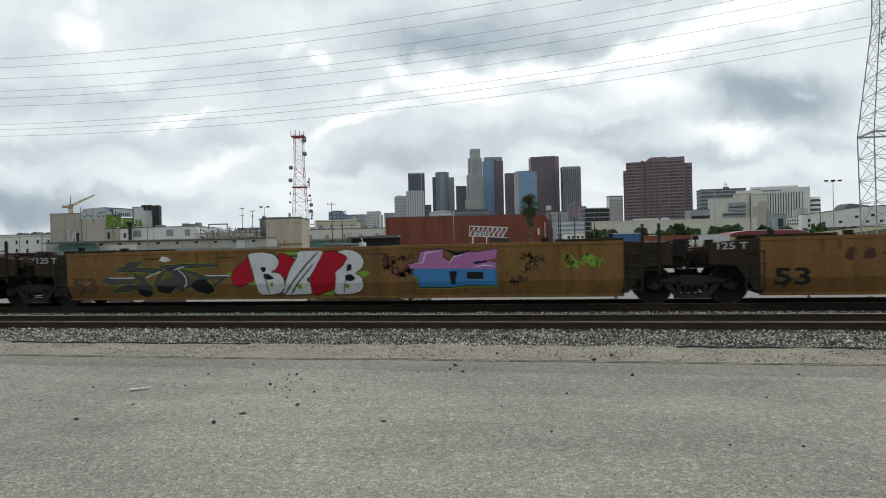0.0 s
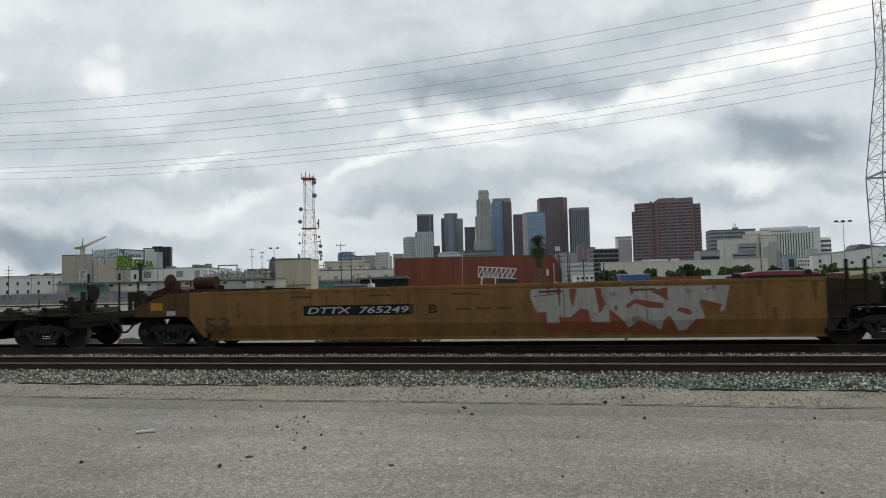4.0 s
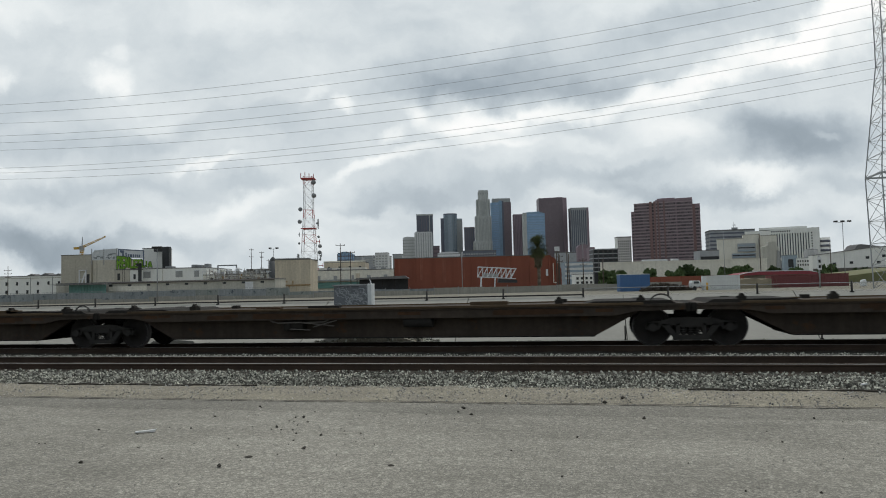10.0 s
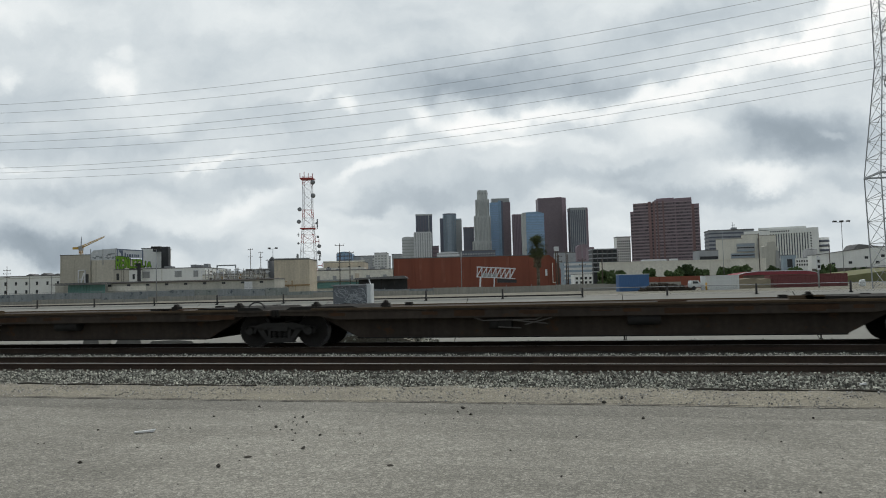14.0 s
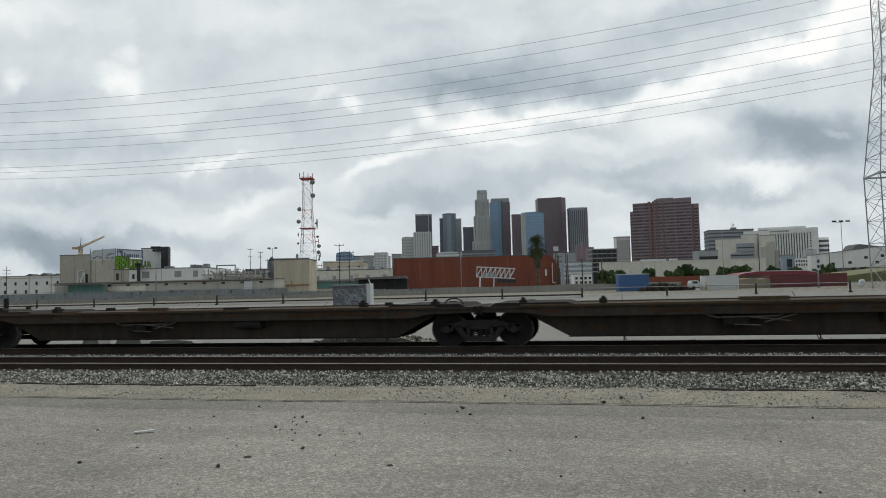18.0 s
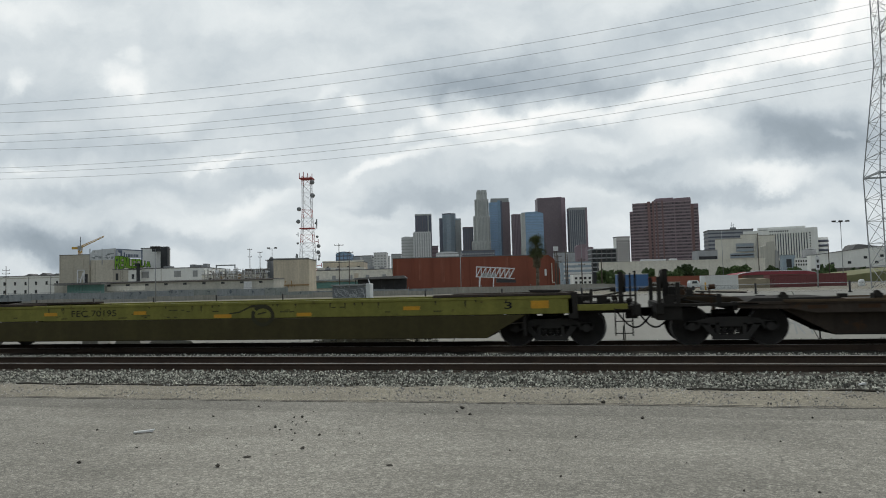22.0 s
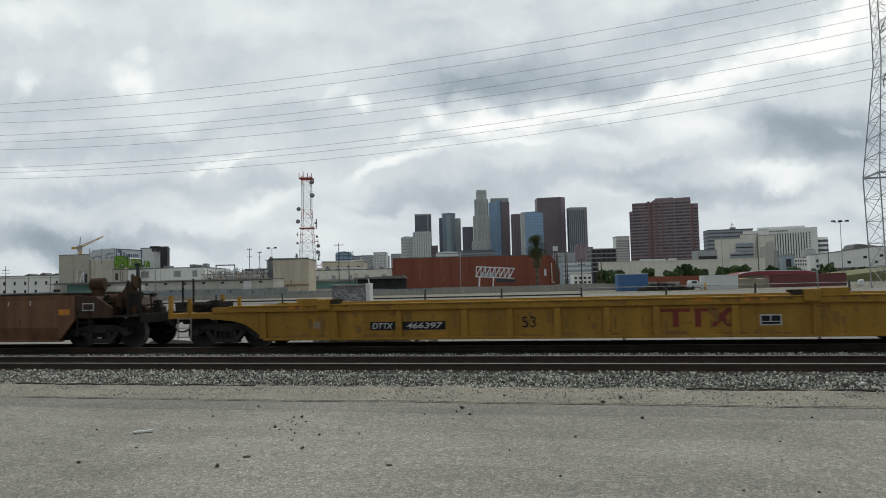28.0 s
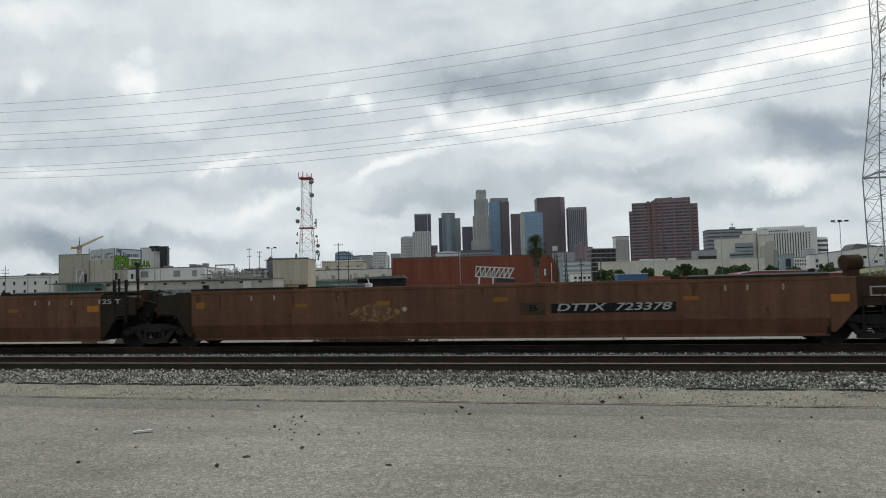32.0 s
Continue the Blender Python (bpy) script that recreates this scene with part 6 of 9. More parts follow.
pole(-66.1, 235, 16.4, "timber pole with a bent side arm", ((15.9, 1.6), (13.4, 1.4)))
pole(-62.6, 235, 15.2, "timber pole with transformers", ((14.8, 1.6), (13.2, 1.2)))
pole(-60.4, 236, 12.6, "short timber pole with cross arms", ((12.0, 1.4),))
lamp_mast(117.6, 200, 17.8, 3, "tall mast with three floodlights", 2.0)
lamp_mast(-58.4, 235, 16.2, 2, "tall mast with two floodlights", 1.2)
pole(-28.6, 190, 14.4, "timber pole with cross arms", ((13.8, 2.6), (11.6, 1.4)))
pole(-25.8, 190, 12.2, "timber pole with cross arms", ((11.7, 2.4),))
pole(-42.6, 210, 11.0, "timber pole with cross arms", ((8.5, 2.6), (9.8, 2.4)))
pole(-153.2, 240, 12.6, "timber pole with stacked cross arms", ((11.0, 2.6), (9.8, 2.6), (8.6, 2.2)))
for i, (a, h) in enumerate(((32.4, 11.6), (33.6, 11.8), (34.6, 10.2), (35.4, 11.4), (36.6, 10.2), (41.6, 9.0), (45.6, 8.4))):
    t = pole(a, 195 + 4 * (i % 3), h, "dark timber pole behind the warehouse", ((h - 0.6, 2.2), (h - 2, 2.0)) if i in (2, 5) else (), None, 0.2)
    if i < 2:
        part("lamp_head", Shape().box(-0.4, 0.4, -0.4, 0.4, h - 0.6, h + 0.7), WHITEM, t, "white boxed lamp head")
pole(4.1, 150, 9.2, "thin grey steel pole", (), GALV, 0.09)
pole(68, 165, 13.5, "thin grey steel pole", (), GALV, 0.08)
pole(93, 200, 15, "dark timber pole beside the bushes", (), POLE, 0.16)
pole(113.6, 200, 11.5, "dark timber pole by the lamp mast", (), POLE, 0.14)
pole(47.2, 230, 15.5, "steel pole with light arms", ((15, 2.0),), GALV, 0.1)
pole(-110.5, 235, 11.5, "thin pole by the factory", (), IRON, 0.09)
pole(-100.5, 215, 10.5, "thin pole by the factory", (), IRON, 0.07)
lamp_mast(-58.3, 139, 11.0, 2, "slim grey double-armed lamp post by the fence", 0.5)
solid("white_sack", Shape().prism([(-0.42, 0), (0.44, 0), (0.5, 0.6), (0.34, 1.2), (-0.3, 1.1), (-0.48, 0.5)], 0, 0.7), WHITEC, "bulging white sack on the bank", "sack", bank(72.6, 118, 0), bevel=0.12)
# a signal post with number board by the yard
t = thing("signal_post", "grey post with a white board", "sign", bank(63.3, 115))
part("post", Shape().cyl((0, 0, 0), (0, 0, 5.4), 0.14, seg=8), GALV, t)
part("board", Shape().box(-0.32, 0.32, -0.2, -0.12, 3.0, 5.2), WHITEM, t)
for z in (3.3, 4.2):
    part("plain_bar", Shape().box(-0.18, 0.18, -0.225, -0.2, z, z + 0.5), IRON, t)

SCRAWLW = surf("faded_white_spray", (0.50, 0.52, 0.53), (0.40, 0.42, 0.43), 0.8, 3.0, bump=0.0)
# machine cabinet in front of the wall
t = thing("signal_cabinet", "grey metal track-side cabinet covered in scrawled paint", "cabinet", pose(-8.42, 22.42, 0))
CABG = surf("scrawled_grey_paint", (0.21, 0.225, 0.24), (0.15, 0.16, 0.17), 0.6, 3.0, bump=0.1, spots=((0.42, 0.44, 0.46), 0.62, 5.0))
part("body", Shape().box(-0.50, 0.72, -0.35, 0.35, 0.0, 1.93), CABG, t, bevel=0.012)
part("lid", Shape().box(-0.54, 0.72, -0.4, 0.4, 1.93, 1.99), GALV, t, bevel=0.01)
part("end_panel", Shape().box(0.72, 0.86, -0.36, 0.0, 0.3, 2.0), WHITEC, t, "pale end panel", bevel=0.01)
part("bracket", Shape().cyl((0.78, -0.1, 1.98), (0.72, -0.1, 2.16), 0.02, seg=6), WHITEM, t)
s = Shape()
rnd = random.Random(12)
for k in range(60):
    x, z = rnd.uniform(-0.4, 0.6), rnd.uniform(0.9, 1.85)
    r, q0, w = rnd.uniform(0.05, 0.16), rnd.uniform(0, 6.2), rnd.uniform(0.008, 0.02)
    pts = [(x + r * math.cos(q0 + 0.45 * i) * 1.2, z + r * math.sin(q0 + 0.45 * i)) for i in range(rnd.randrange(6, 13))]
    pts = [(max(-0.48, min(0.7, a)), min(c, 1.91)) for a, c in pts]
    for (a, c), (e, f) in zip(pts, pts[1:]):
        s.sheet([(a, c), (e, f), (e + w, f + w), (a + w, c + w)], -0.3535 - 0.0003 * k)
part("painted_scrawl", s, SCRAWLW, t, "white looping paint scrawl")
part("plinth", Shape().box(-0.8, 0.95, -0.42, 0.42, -0.1, 0.3), CONCRETE, t)


# ---- the freight train ----
# Each car stands at its own place q along the train, axle height over the rails; the camera sees the side at y = -1.5.
TRAIN, WHEELS = [], []
OCHRE = surf("ochre_car_paint", (0.262, 0.140, 0.044), (0.20, 0.106, 0.037), 0.62, 0.55, bump=0.12, fine=18, streak=0.36, spots=((0.085, 0.046, 0.022), 0.645, 2.6), spec=0.22, mottle=0.22)
OLIVE = surf("olive_car_paint", (0.222, 0.210, 0.046), (0.180, 0.176, 0.041), 0.62, 0.5, bump=0.12, fine=18, streak=0.3, spots=((0.085, 0.06, 0.028), 0.655, 2.6), spec=0.22, mottle=0.2)
MUSTARD = surf("yellow_car_paint", (0.371, 0.198, 0.030), (0.290, 0.156, 0.027), 0.6, 0.5, bump=0.12, fine=18, streak=0.34, spots=((0.16, 0.085, 0.03), 0.65, 2.8), spec=0.22, mottle=0.18)
RUSTRED = surf("brown_red_car_paint", (0.192, 0.096, 0.053), (0.138, 0.069, 0.039), 0.66, 0.55, bump=0.12, fine=18, streak=0.42, spots=((0.15, 0.075, 0.035), 0.655, 1.8), spec=0.22, mottle=0.28)
SOOT = surf("sooty_steel", (0.022, 0.021, 0.019), (0.038, 0.034, 0.030), 0.8, 1.5, 0.0, 0.3, spec=0.1)
SOOTBROWN = surf("sooty_brown_steel", (0.036, 0.028, 0.019), (0.055, 0.041, 0.027), 0.8, 1.5, 0.0, 0.3, streak=0.3, spec=0.1)
FLATDECK = surf("sooty_flat_car", (0.044, 0.037, 0.031), (0.074, 0.058, 0.046), 0.8, 0.7, 0.0, 0.2, streak=0.35, spots=((0.085, 0.05, 0.03), 0.63, 1.6), spec=0.1, mottle=0.25)
DECKTOP = surf("pale_brown_deck_edge", (0.12, 0.085, 0.05), (0.07, 0.05, 0.035), 0.8, 0.6, bump=0.2, spec=0.1)
TRUCKM = surf("greasy_cast_steel", (0.032, 0.031, 0.029), (0.052, 0.048, 0.044), 0.75, 2.0, 0.0, 0.3, spec=0.1)
WHEELM = surf("wheel_plate", (0.026, 0.024, 0.0225), (0.042, 0.038, 0.035), 0.75, 2.0, 0.0, 0.2, spec=0.1)
TREAD = surf("polished_tread", (0.22, 0.215, 0.21), (0.30, 0.29, 0.285), 0.4, 2.0, 0.5, 0.0)
DECKPALE = surf("dirty_label_paper", (0.34, 0.27, 0.17), (0.26, 0.20, 0.12), 0.8, 5.0, bump=0.0)
RODPALE = surf("chalky_grey_steel", (0.30, 0.28, 0.24), (0.22, 0.20, 0.17), 0.7, 3.0, 0.0, 0.1, spec=0.15)
RODGREY = surf("dusty_rod_steel", (0.11, 0.10, 0.09), (0.17, 0.155, 0.14), 0.7, 2.0, 0.0, 0.1, spec=0.15)
RUSTY = surf("rusty_brown_steel", (0.085, 0.046, 0.026), (0.045, 0.028, 0.018), 0.85, 3.0, bump=0.4, spec=0.15)
ORANGE = surf("reflector_orange", (0.55, 0.21, 0.015), (0.48, 0.17, 0.015), 0.45, 2.0, bump=0.0)
DULLORANGE = surf("dusty_reflector_orange", (0.36, 0.15, 0.022), (0.28, 0.11, 0.02), 0.55, 3.0, bump=0.0)
FAINTOLIVE = surf("faded_olive_stencil", (0.048, 0.045, 0.02), (0.035, 0.033, 0.016), 0.8, 2.0, bump=0.0)
YELRUST = surf("rust_on_yellow", (0.275, 0.150, 0.034), (0.189, 0.105, 0.030), 0.8, 3.0, bump=0.1)
AMBER = surf("reflector_amber", (0.62, 0.32, 0.015), (0.52, 0.25, 0.015), 0.45, 2.0, bump=0.0)
DARKORANGE = surf("dirty_reflector", (0.085, 0.04, 0.016), (0.05, 0.027, 0.014), 0.6, 2.0, bump=0.0, spec=0.22)
PALEYEL = surf("pale_yellow_label", (0.55, 0.48, 0.16), (0.5, 0.42, 0.14), 0.6, 2.0, bump=0.0)
BLACKP = surf("black_paint", (0.016, 0.016, 0.017), (0.024, 0.024, 0.025), 0.6, 1.0, bump=0.0, spec=0.1)
WHITEL = surf("white_lettering", (0.56, 0.55, 0.53), (0.46, 0.45, 0.43), 0.7, 3.0, bump=0.0)
REDL = surf("faded_red_lettering", (0.20, 0.03, 0.02), (0.16, 0.03, 0.02), 0.7, 1.5, bump=0.0)
G_WHITE = surf("spray_white", (0.837, 0.837, 0.824), (0.675, 0.675, 0.675), 0.7, 5.0, bump=0.05, streak=0.2)
G_RED = surf("spray_red", (0.578, 0.017, 0.036), (0.438, 0.017, 0.036), 0.6, 1.5, bump=0.0, spec=0.1)
G_PINK = surf("spray_pink", (0.55, 0.20, 0.46), (0.48, 0.17, 0.40), 0.6, 1.5, bump=0.0)
G_BLUE = surf("spray_blue", (0.05, 0.26, 0.55), (0.05, 0.22, 0.48), 0.6, 1.5, bump=0.0)
G_GREEN = surf("spray_green", (0.230, 0.460, 0.034), (0.184, 0.380, 0.034), 0.6, 1.5, bump=0.0)
G_GREY = surf("spray_grey", (0.085, 0.08, 0.075), (0.06, 0.057, 0.055), 0.6, 1.5, bump=0.0)
G_SILVER = surf("spray_silver", (0.432, 0.404, 0.367), (0.346, 0.326, 0.296), 0.6, 3.0, bump=0.1, streak=0.3, spots=((0.20, 0.15, 0.11), 0.62, 2.5))
FAINT = surf("faded_stencil", (0.10, 0.06, 0.03), (0.075, 0.048, 0.025), 0.8, 2.0, bump=0.0)
G_OLIVE = surf("spray_olive", (0.16, 0.15, 0.035), (0.12, 0.115, 0.03), 0.7, 2.0, bump=0.0)
G_DULL = surf("dull_red_spray", (0.10, 0.03, 0.02), (0.08, 0.028, 0.02), 0.7, 1.5, bump=0.0)
G_RUST = surf("spray_rust", (0.276, 0.078, 0.038), (0.230, 0.065, 0.030), 0.6, 1.5, bump=0.0)


def text(s, size, mat, parent, x, z, y, name="lettering", label="", squeeze=1.0, slant=0.0, weight=0.0):
    """Lettering on a side that faces -y, its left end at x and its foot at z."""
    cu = bpy.data.curves.new(name, "FONT")
    cu.body, cu.size, cu.shear, cu.offset, cu.extrude = s, size, slant, weight, 0.001
    ob = new(name, cu)
    me = bpy.data.meshes.new_from_object(ob.evaluated_get(bpy.context.evaluated_depsgraph_get()))
    bpy.data.objects.remove(ob)
    me.materials.clear()
    me.materials.append(mat)
    o = new(name, me)
    o.parent = parent
    o.matrix_basis = Matrix.LocRotScale((x, y, z), Euler((radians(90), 0, 0)), (squeeze, 1, 1))
    return tagged(o, label) if label else o


def fitted(s, x0, x1, z0, z1, mat, parent, y, slant=0.0, weight=0.0, label=""):
    """Lettering stretched to a field from x0 to x1 and z0 to z1."""
    o = text(s, 1.0, mat, parent, 0, 0, y, slant=slant, weight=weight, label=label)
    co = [v.co for v in o.data.vertices]
    a0, a1 = min(c.x for c in co), max(c.x for c in co)
    b0, b1 = min(c.y for c in co), max(c.y for c in co)
    kx, kz = (x1 - x0) / (a1 - a0), (z1 - z0) / (b1 - b0)
    o.data.transform(Matrix.Diagonal((kx, kz, 1, 1)) @ Matrix.Translation((-a0, -b0, 0)))
    o.matrix_basis = pose(x0, y, z0, 90)
    return o


def wheelset_meshes():
    s = Shape()
    rings = []
    for k in (-1, 1):
        y = k * 0.7525
        # hub, dished plate, rim; the flange is on the inner side
        prof = [(0.09, 0.10), (0.13, 0.09), (0.14, 0.02), (0.33, -0.015), (0.40, 0.045), (0.464, 0.052)]
        s.turned([(r, k * h) for r, h in prof], (0, y, 0), "y", 28)
        s.turned([(r, k * h) for r, h in [(0.09, -0.08), (0.14, -0.06), (0.33, -0.055), (0.40, -0.085), (0.506, -0.085)]], (0, y, 0), "y", 28)
        t = Shape().turned([(r, k * h) for r, h in [(0.464, 0.052), (0.470, 0.048), (0.477, 0.028), (0.48, 0.0), (0.484, -0.045), (0.50, -0.058), (0.508, -0.07), (0.506, -0.085)]], (0, y, 0), "y", 36)
        rings.append(fix(t.mesh("tread", TREAD)))
        s.cyl((0, y + k * 0.1, 0), (0, y + k * 0.3, 0), 0.085, seg=12)
        s.box(-0.05, 0.05, y + k * 0.3, y + k * 0.31, -0.05, 0.05)
    s.cyl((0, -0.7, 0), (0, 0.7, 0), 0.085, seg=12)
    return fix(s.mesh("wheelset", WHEELM)), rings


WHEEL_ME, TREAD_ME = wheelset_meshes()


def side_frame_shape(k):
    s = Shape()
    y0, y1 = k * 0.93, k * 1.09
    # an arch over each journal, a deep middle with two windows
    top = [(-1.07, 0.42), (-1.10, 0.53), (-1.02, 0.61), (-0.75, 0.64), (-0.45, 0.72), (0.45, 0.72), (0.75, 0.64), (1.02, 0.61), (1.10, 0.53), (1.07, 0.42)]
    s.prism(top + [(0.76, 0.42), (0.70, 0.53), (-0.70, 0.53), (-0.76, 0.42)], y0, y1)
    s.prism([(-0.72, 0.56), (-0.52, 0.56), (-0.30, 0.22), (-0.42, 0.20)], y0, y1)
    s.prism([(0.72, 0.56), (0.52, 0.56), (0.30, 0.22), (0.42, 0.20)], y0, y1)
    s.prism([(-0.44, 0.16), (0.44, 0.16), (0.40, 0.28), (-0.40, 0.28)], y0 - k * 0.02, y1 + k * 0.02)
    for x in (-0.31, 0.31):
        s.box(x - 0.045, x + 0.045, min(y0, y1), max(y0, y1), 0.28, 0.57)
    for x in (-0.17, 0.0, 0.17):
        for j in range(4):
            s.cyl((x, (y0 + y1) / 2, 0.28 + j * 0.055), (x, (y0 + y1) / 2, 0.315 + j * 0.055), 0.075, seg=10)
    s.box(-0.27, 0.27, min(y0, y1) - 0.02, max(y0, y1) + 0.03, 0.49, 0.62)
    for x in (-0.915, 0.915):
        s.cyl((x, k * 0.95, 0.48), (x, k * 1.13, 0.48), 0.105, seg=14)
        s.box(x - 0.14, x + 0.14, min(y0, y1), max(y0, y1), 0.50, 0.60)
    return s


SIDE_ME = [fix(side_frame_shape(k).mesh("side_frame", TRUCKM)) for k in (-1, 1)]
BOLSTER_ME = fix(Shape().box(-0.2, 0.2, -1.05, 1.05, 0.46, 0.72).cyl((0, 0, 0.72), (0, 0, 0.86), 0.3, seg=16).box(-0.95, 0.95, -0.62, -0.5, 0.4, 0.5).box(-0.95, 0.95, 0.5, 0.62, 0.4, 0.5).mesh("truck", TRUCKM))


def truck(car, x):
    """A two-axle truck at x on its car; its wheelsets are keyed later."""
    t = part("truck", BOLSTER_ME, None, car, "greasy cast-steel two-axle truck", at=pose(x, 0, 0))
    for me in SIDE_ME:
        part("side_frame", me, None, t)
    for k in (-0.915, 0.915):
        w = part("wheelset", WHEEL_ME, None, t, at=pose(k, 0, WHEEL_R))
        w.data = WHEEL_ME
        WHEELS.append((w, k))
        for me in TREAD_ME:
            r = part("tread", me, None, t, at=pose(k, 0, WHEEL_R))
            WHEELS.append((r, k))
    return t


def ladder(car, x, z0, z1, y, rungs, mat, w=0.42):
    s = Shape().cyl((x - w / 2, y, z0), (x - w / 2, y, z1), 0.018, seg=6).cyl((x + w / 2, y, z0), (x + w / 2, y, z1), 0.018, seg=6)
    for i in range(rungs):
        z = z0 + 0.06 + (z1 - z0 - 0.1) * i / max(1, rungs - 1)
        s.cyl((x - w / 2, y, z), (x + w / 2, y, z), 0.014, seg=6)
    part("ladder", s, mat, car)


def rounded(o, times=2):
    """An outline with its corners cut off, twice."""
    for _ in range(times):
        o = [(p[0] * (1 - k) + q[0] * k, p[1] * (1 - k) + q[1] * k) for p, q in zip(o, o[1:] + o[:1]) for k in (0.2, 0.8)]
    return o


def cut(o, z, above):
    """The part of an outline above or below a height."""
    keep = (lambda p: p[1] >= z) if above else (lambda p: p[1] <= z)
    out = []
    for p, q in zip(o, o[1:] + o[:1]):
        if keep(p):
            out.append(p)
        if keep(p) != keep(q):
            k = (z - p[1]) / (q[1] - p[1])
            out.append((p[0] + (q[0] - p[0]) * k, z))
    return out


def paint(car, pieces, y, name="painted_shape", label="", soft=0, fold=None):
    """Paint on a side, bent over its fold. pieces: (material, outlines in x and z, growth); later colours lie over earlier ones."""
    k = 0
    for mat, outs, *more in pieces:
        k += 1
        for j, o in enumerate(outs):
            o = rounded(o, soft) if soft else o
            if more:
                o = grown(o, more[0])
            d = y - 0.0022 * k - 0.0003 * j
            s = Shape()
            if fold is None or min(p[1] for p in o) > fold:
                s.sheet(o, d)
            else:
                hi, lo = cut(o, fold, True), cut(o, fold, False)
                if len(hi) > 2:
                    s.sheet(hi, d)
                s.add([(a, d + 0.35 * (fold - max(b, 0.31)), max(b, 0.31)) for a, b in lo], [tuple(range(len(lo)))])
            part(name, s, mat, car, label)


def ribbon(o, w, tip=0.35):
    """A spray stroke of width w along a line, drawn out at both ends."""
    up, down = [], []
    n = len(o)
    for i in range(n):
        a, b = Vector(o[max(0, i - 1)]), Vector(o[min(n - 1, i + 1)])
        m = Vector((a.y - b.y, b.x - a.x)).normalized() * w / 2 * (tip if i in (0, n - 1) else 1)
        up.append((o[i][0] + m.x, o[i][1] + m.y))
        down.append((o[i][0] - m.x, o[i][1] - m.y))
    return up + down[::-1]


def eased(o):
    """An open line with its corners cut."""
    return o[:1] + [(p[0] * (1 - k) + q[0] * k, p[1] * (1 - k) + q[1] * k) for p, q in zip(o, o[1:]) for k in (0.25, 0.75)] + o[-1:]


def quad(x0, x1, z0, z1):
    return [(x0, z0), (x1, z0), (x1, z1), (x0, z1)]


def coupler(car, x, way):
    part("coupler", Shape().box(min(x, x + way * 0.75), max(x, x + way * 0.75), -0.1, 0.1, 0.72, 0.95).box(x + way * 0.62 - 0.16, x + way * 0.62 + 0.16, -0.17, 0.17, 0.66, 1.0), TRUCKM, car, bevel=0.02)
    s = Shape()
    pts = [(x + way * (0.1 + 0.09 * k), -0.45 + 0.03 * k, 0.85 - 0.42 * math.sin(math.pi * k / 10)) for k in range(11)]
    for a, b in zip(pts, pts[1:]):
        s.cyl(a, b, 0.025, seg=6)
    part("air_hose", s, BLACKP, car)


CLUTTER = [0]


def clutter(car, x0, x1, y0, y1, z0, z1, n):
    """Brake rods, levers, valves and brackets crowded on the end of a car."""
    CLUTTER[0] += 1
    rnd = random.Random(700 + CLUTTER[0])
    x0, x1 = min(x0, x1), max(x0, x1)
    for k in range(n):
        x, y, z = rnd.uniform(x0, x1), rnd.uniform(y0, y1), rnd.uniform(z0, z1)
        mat = rnd.choice((SOOT, SOOT, RUSTY, TRUCKM))
        kind = k % 3
        if kind == 0:
            l = rnd.uniform(0.25, 0.6)
            s = Shape().cyl((max(x0, x - l), y, z), (min(x1, x + l), y + rnd.uniform(-0.1, 0.1), z + rnd.uniform(-0.15, 0.15)), 0.022, seg=6)
            name = "brake_rod"
        elif kind == 1:
            w, h = rnd.uniform(0.08, 0.2), rnd.uniform(0.08, 0.22)
            s = Shape().box(x - w, x + w, y - 0.08, y + 0.08, min(z, z1 - h) - h, min(z, z1 - h) + h)
            name = "valve_box"
        else:
            s = Shape().cyl((x, y, z0 - 0.2), (x + rnd.uniform(-0.1, 0.1), y, z), 0.025, seg=6).cyl((x - 0.07, y, z), (x + 0.07, y, z), 0.06, seg=10)
            name = "lever"
        part(name, s, mat, car)


GRIMEDARK = {"ochre_car_paint": surf("grimy_ochre_paint", (0.125, 0.068, 0.027), (0.075, 0.045, 0.022), 0.7, 0.8, bump=0.15, fine=14, streak=0.4, spec=0.2, mottle=0.3),
             "brown_red_car_paint": surf("grimy_brown_paint", (0.070, 0.036, 0.022), (0.042, 0.026, 0.018), 0.7, 0.8, bump=0.15, fine=14, streak=0.4, spec=0.2, mottle=0.3)}


DRIP = {"ochre_car_paint": surf("ochre_drip", (0.19, 0.098, 0.032), (0.15, 0.078, 0.028), 0.7, 2.0, bump=0.0, spec=0.2),
        "brown_red_car_paint": surf("brown_drip", (0.135, 0.066, 0.037), (0.105, 0.052, 0.031), 0.7, 2.0, bump=0.0, spec=0.2)}


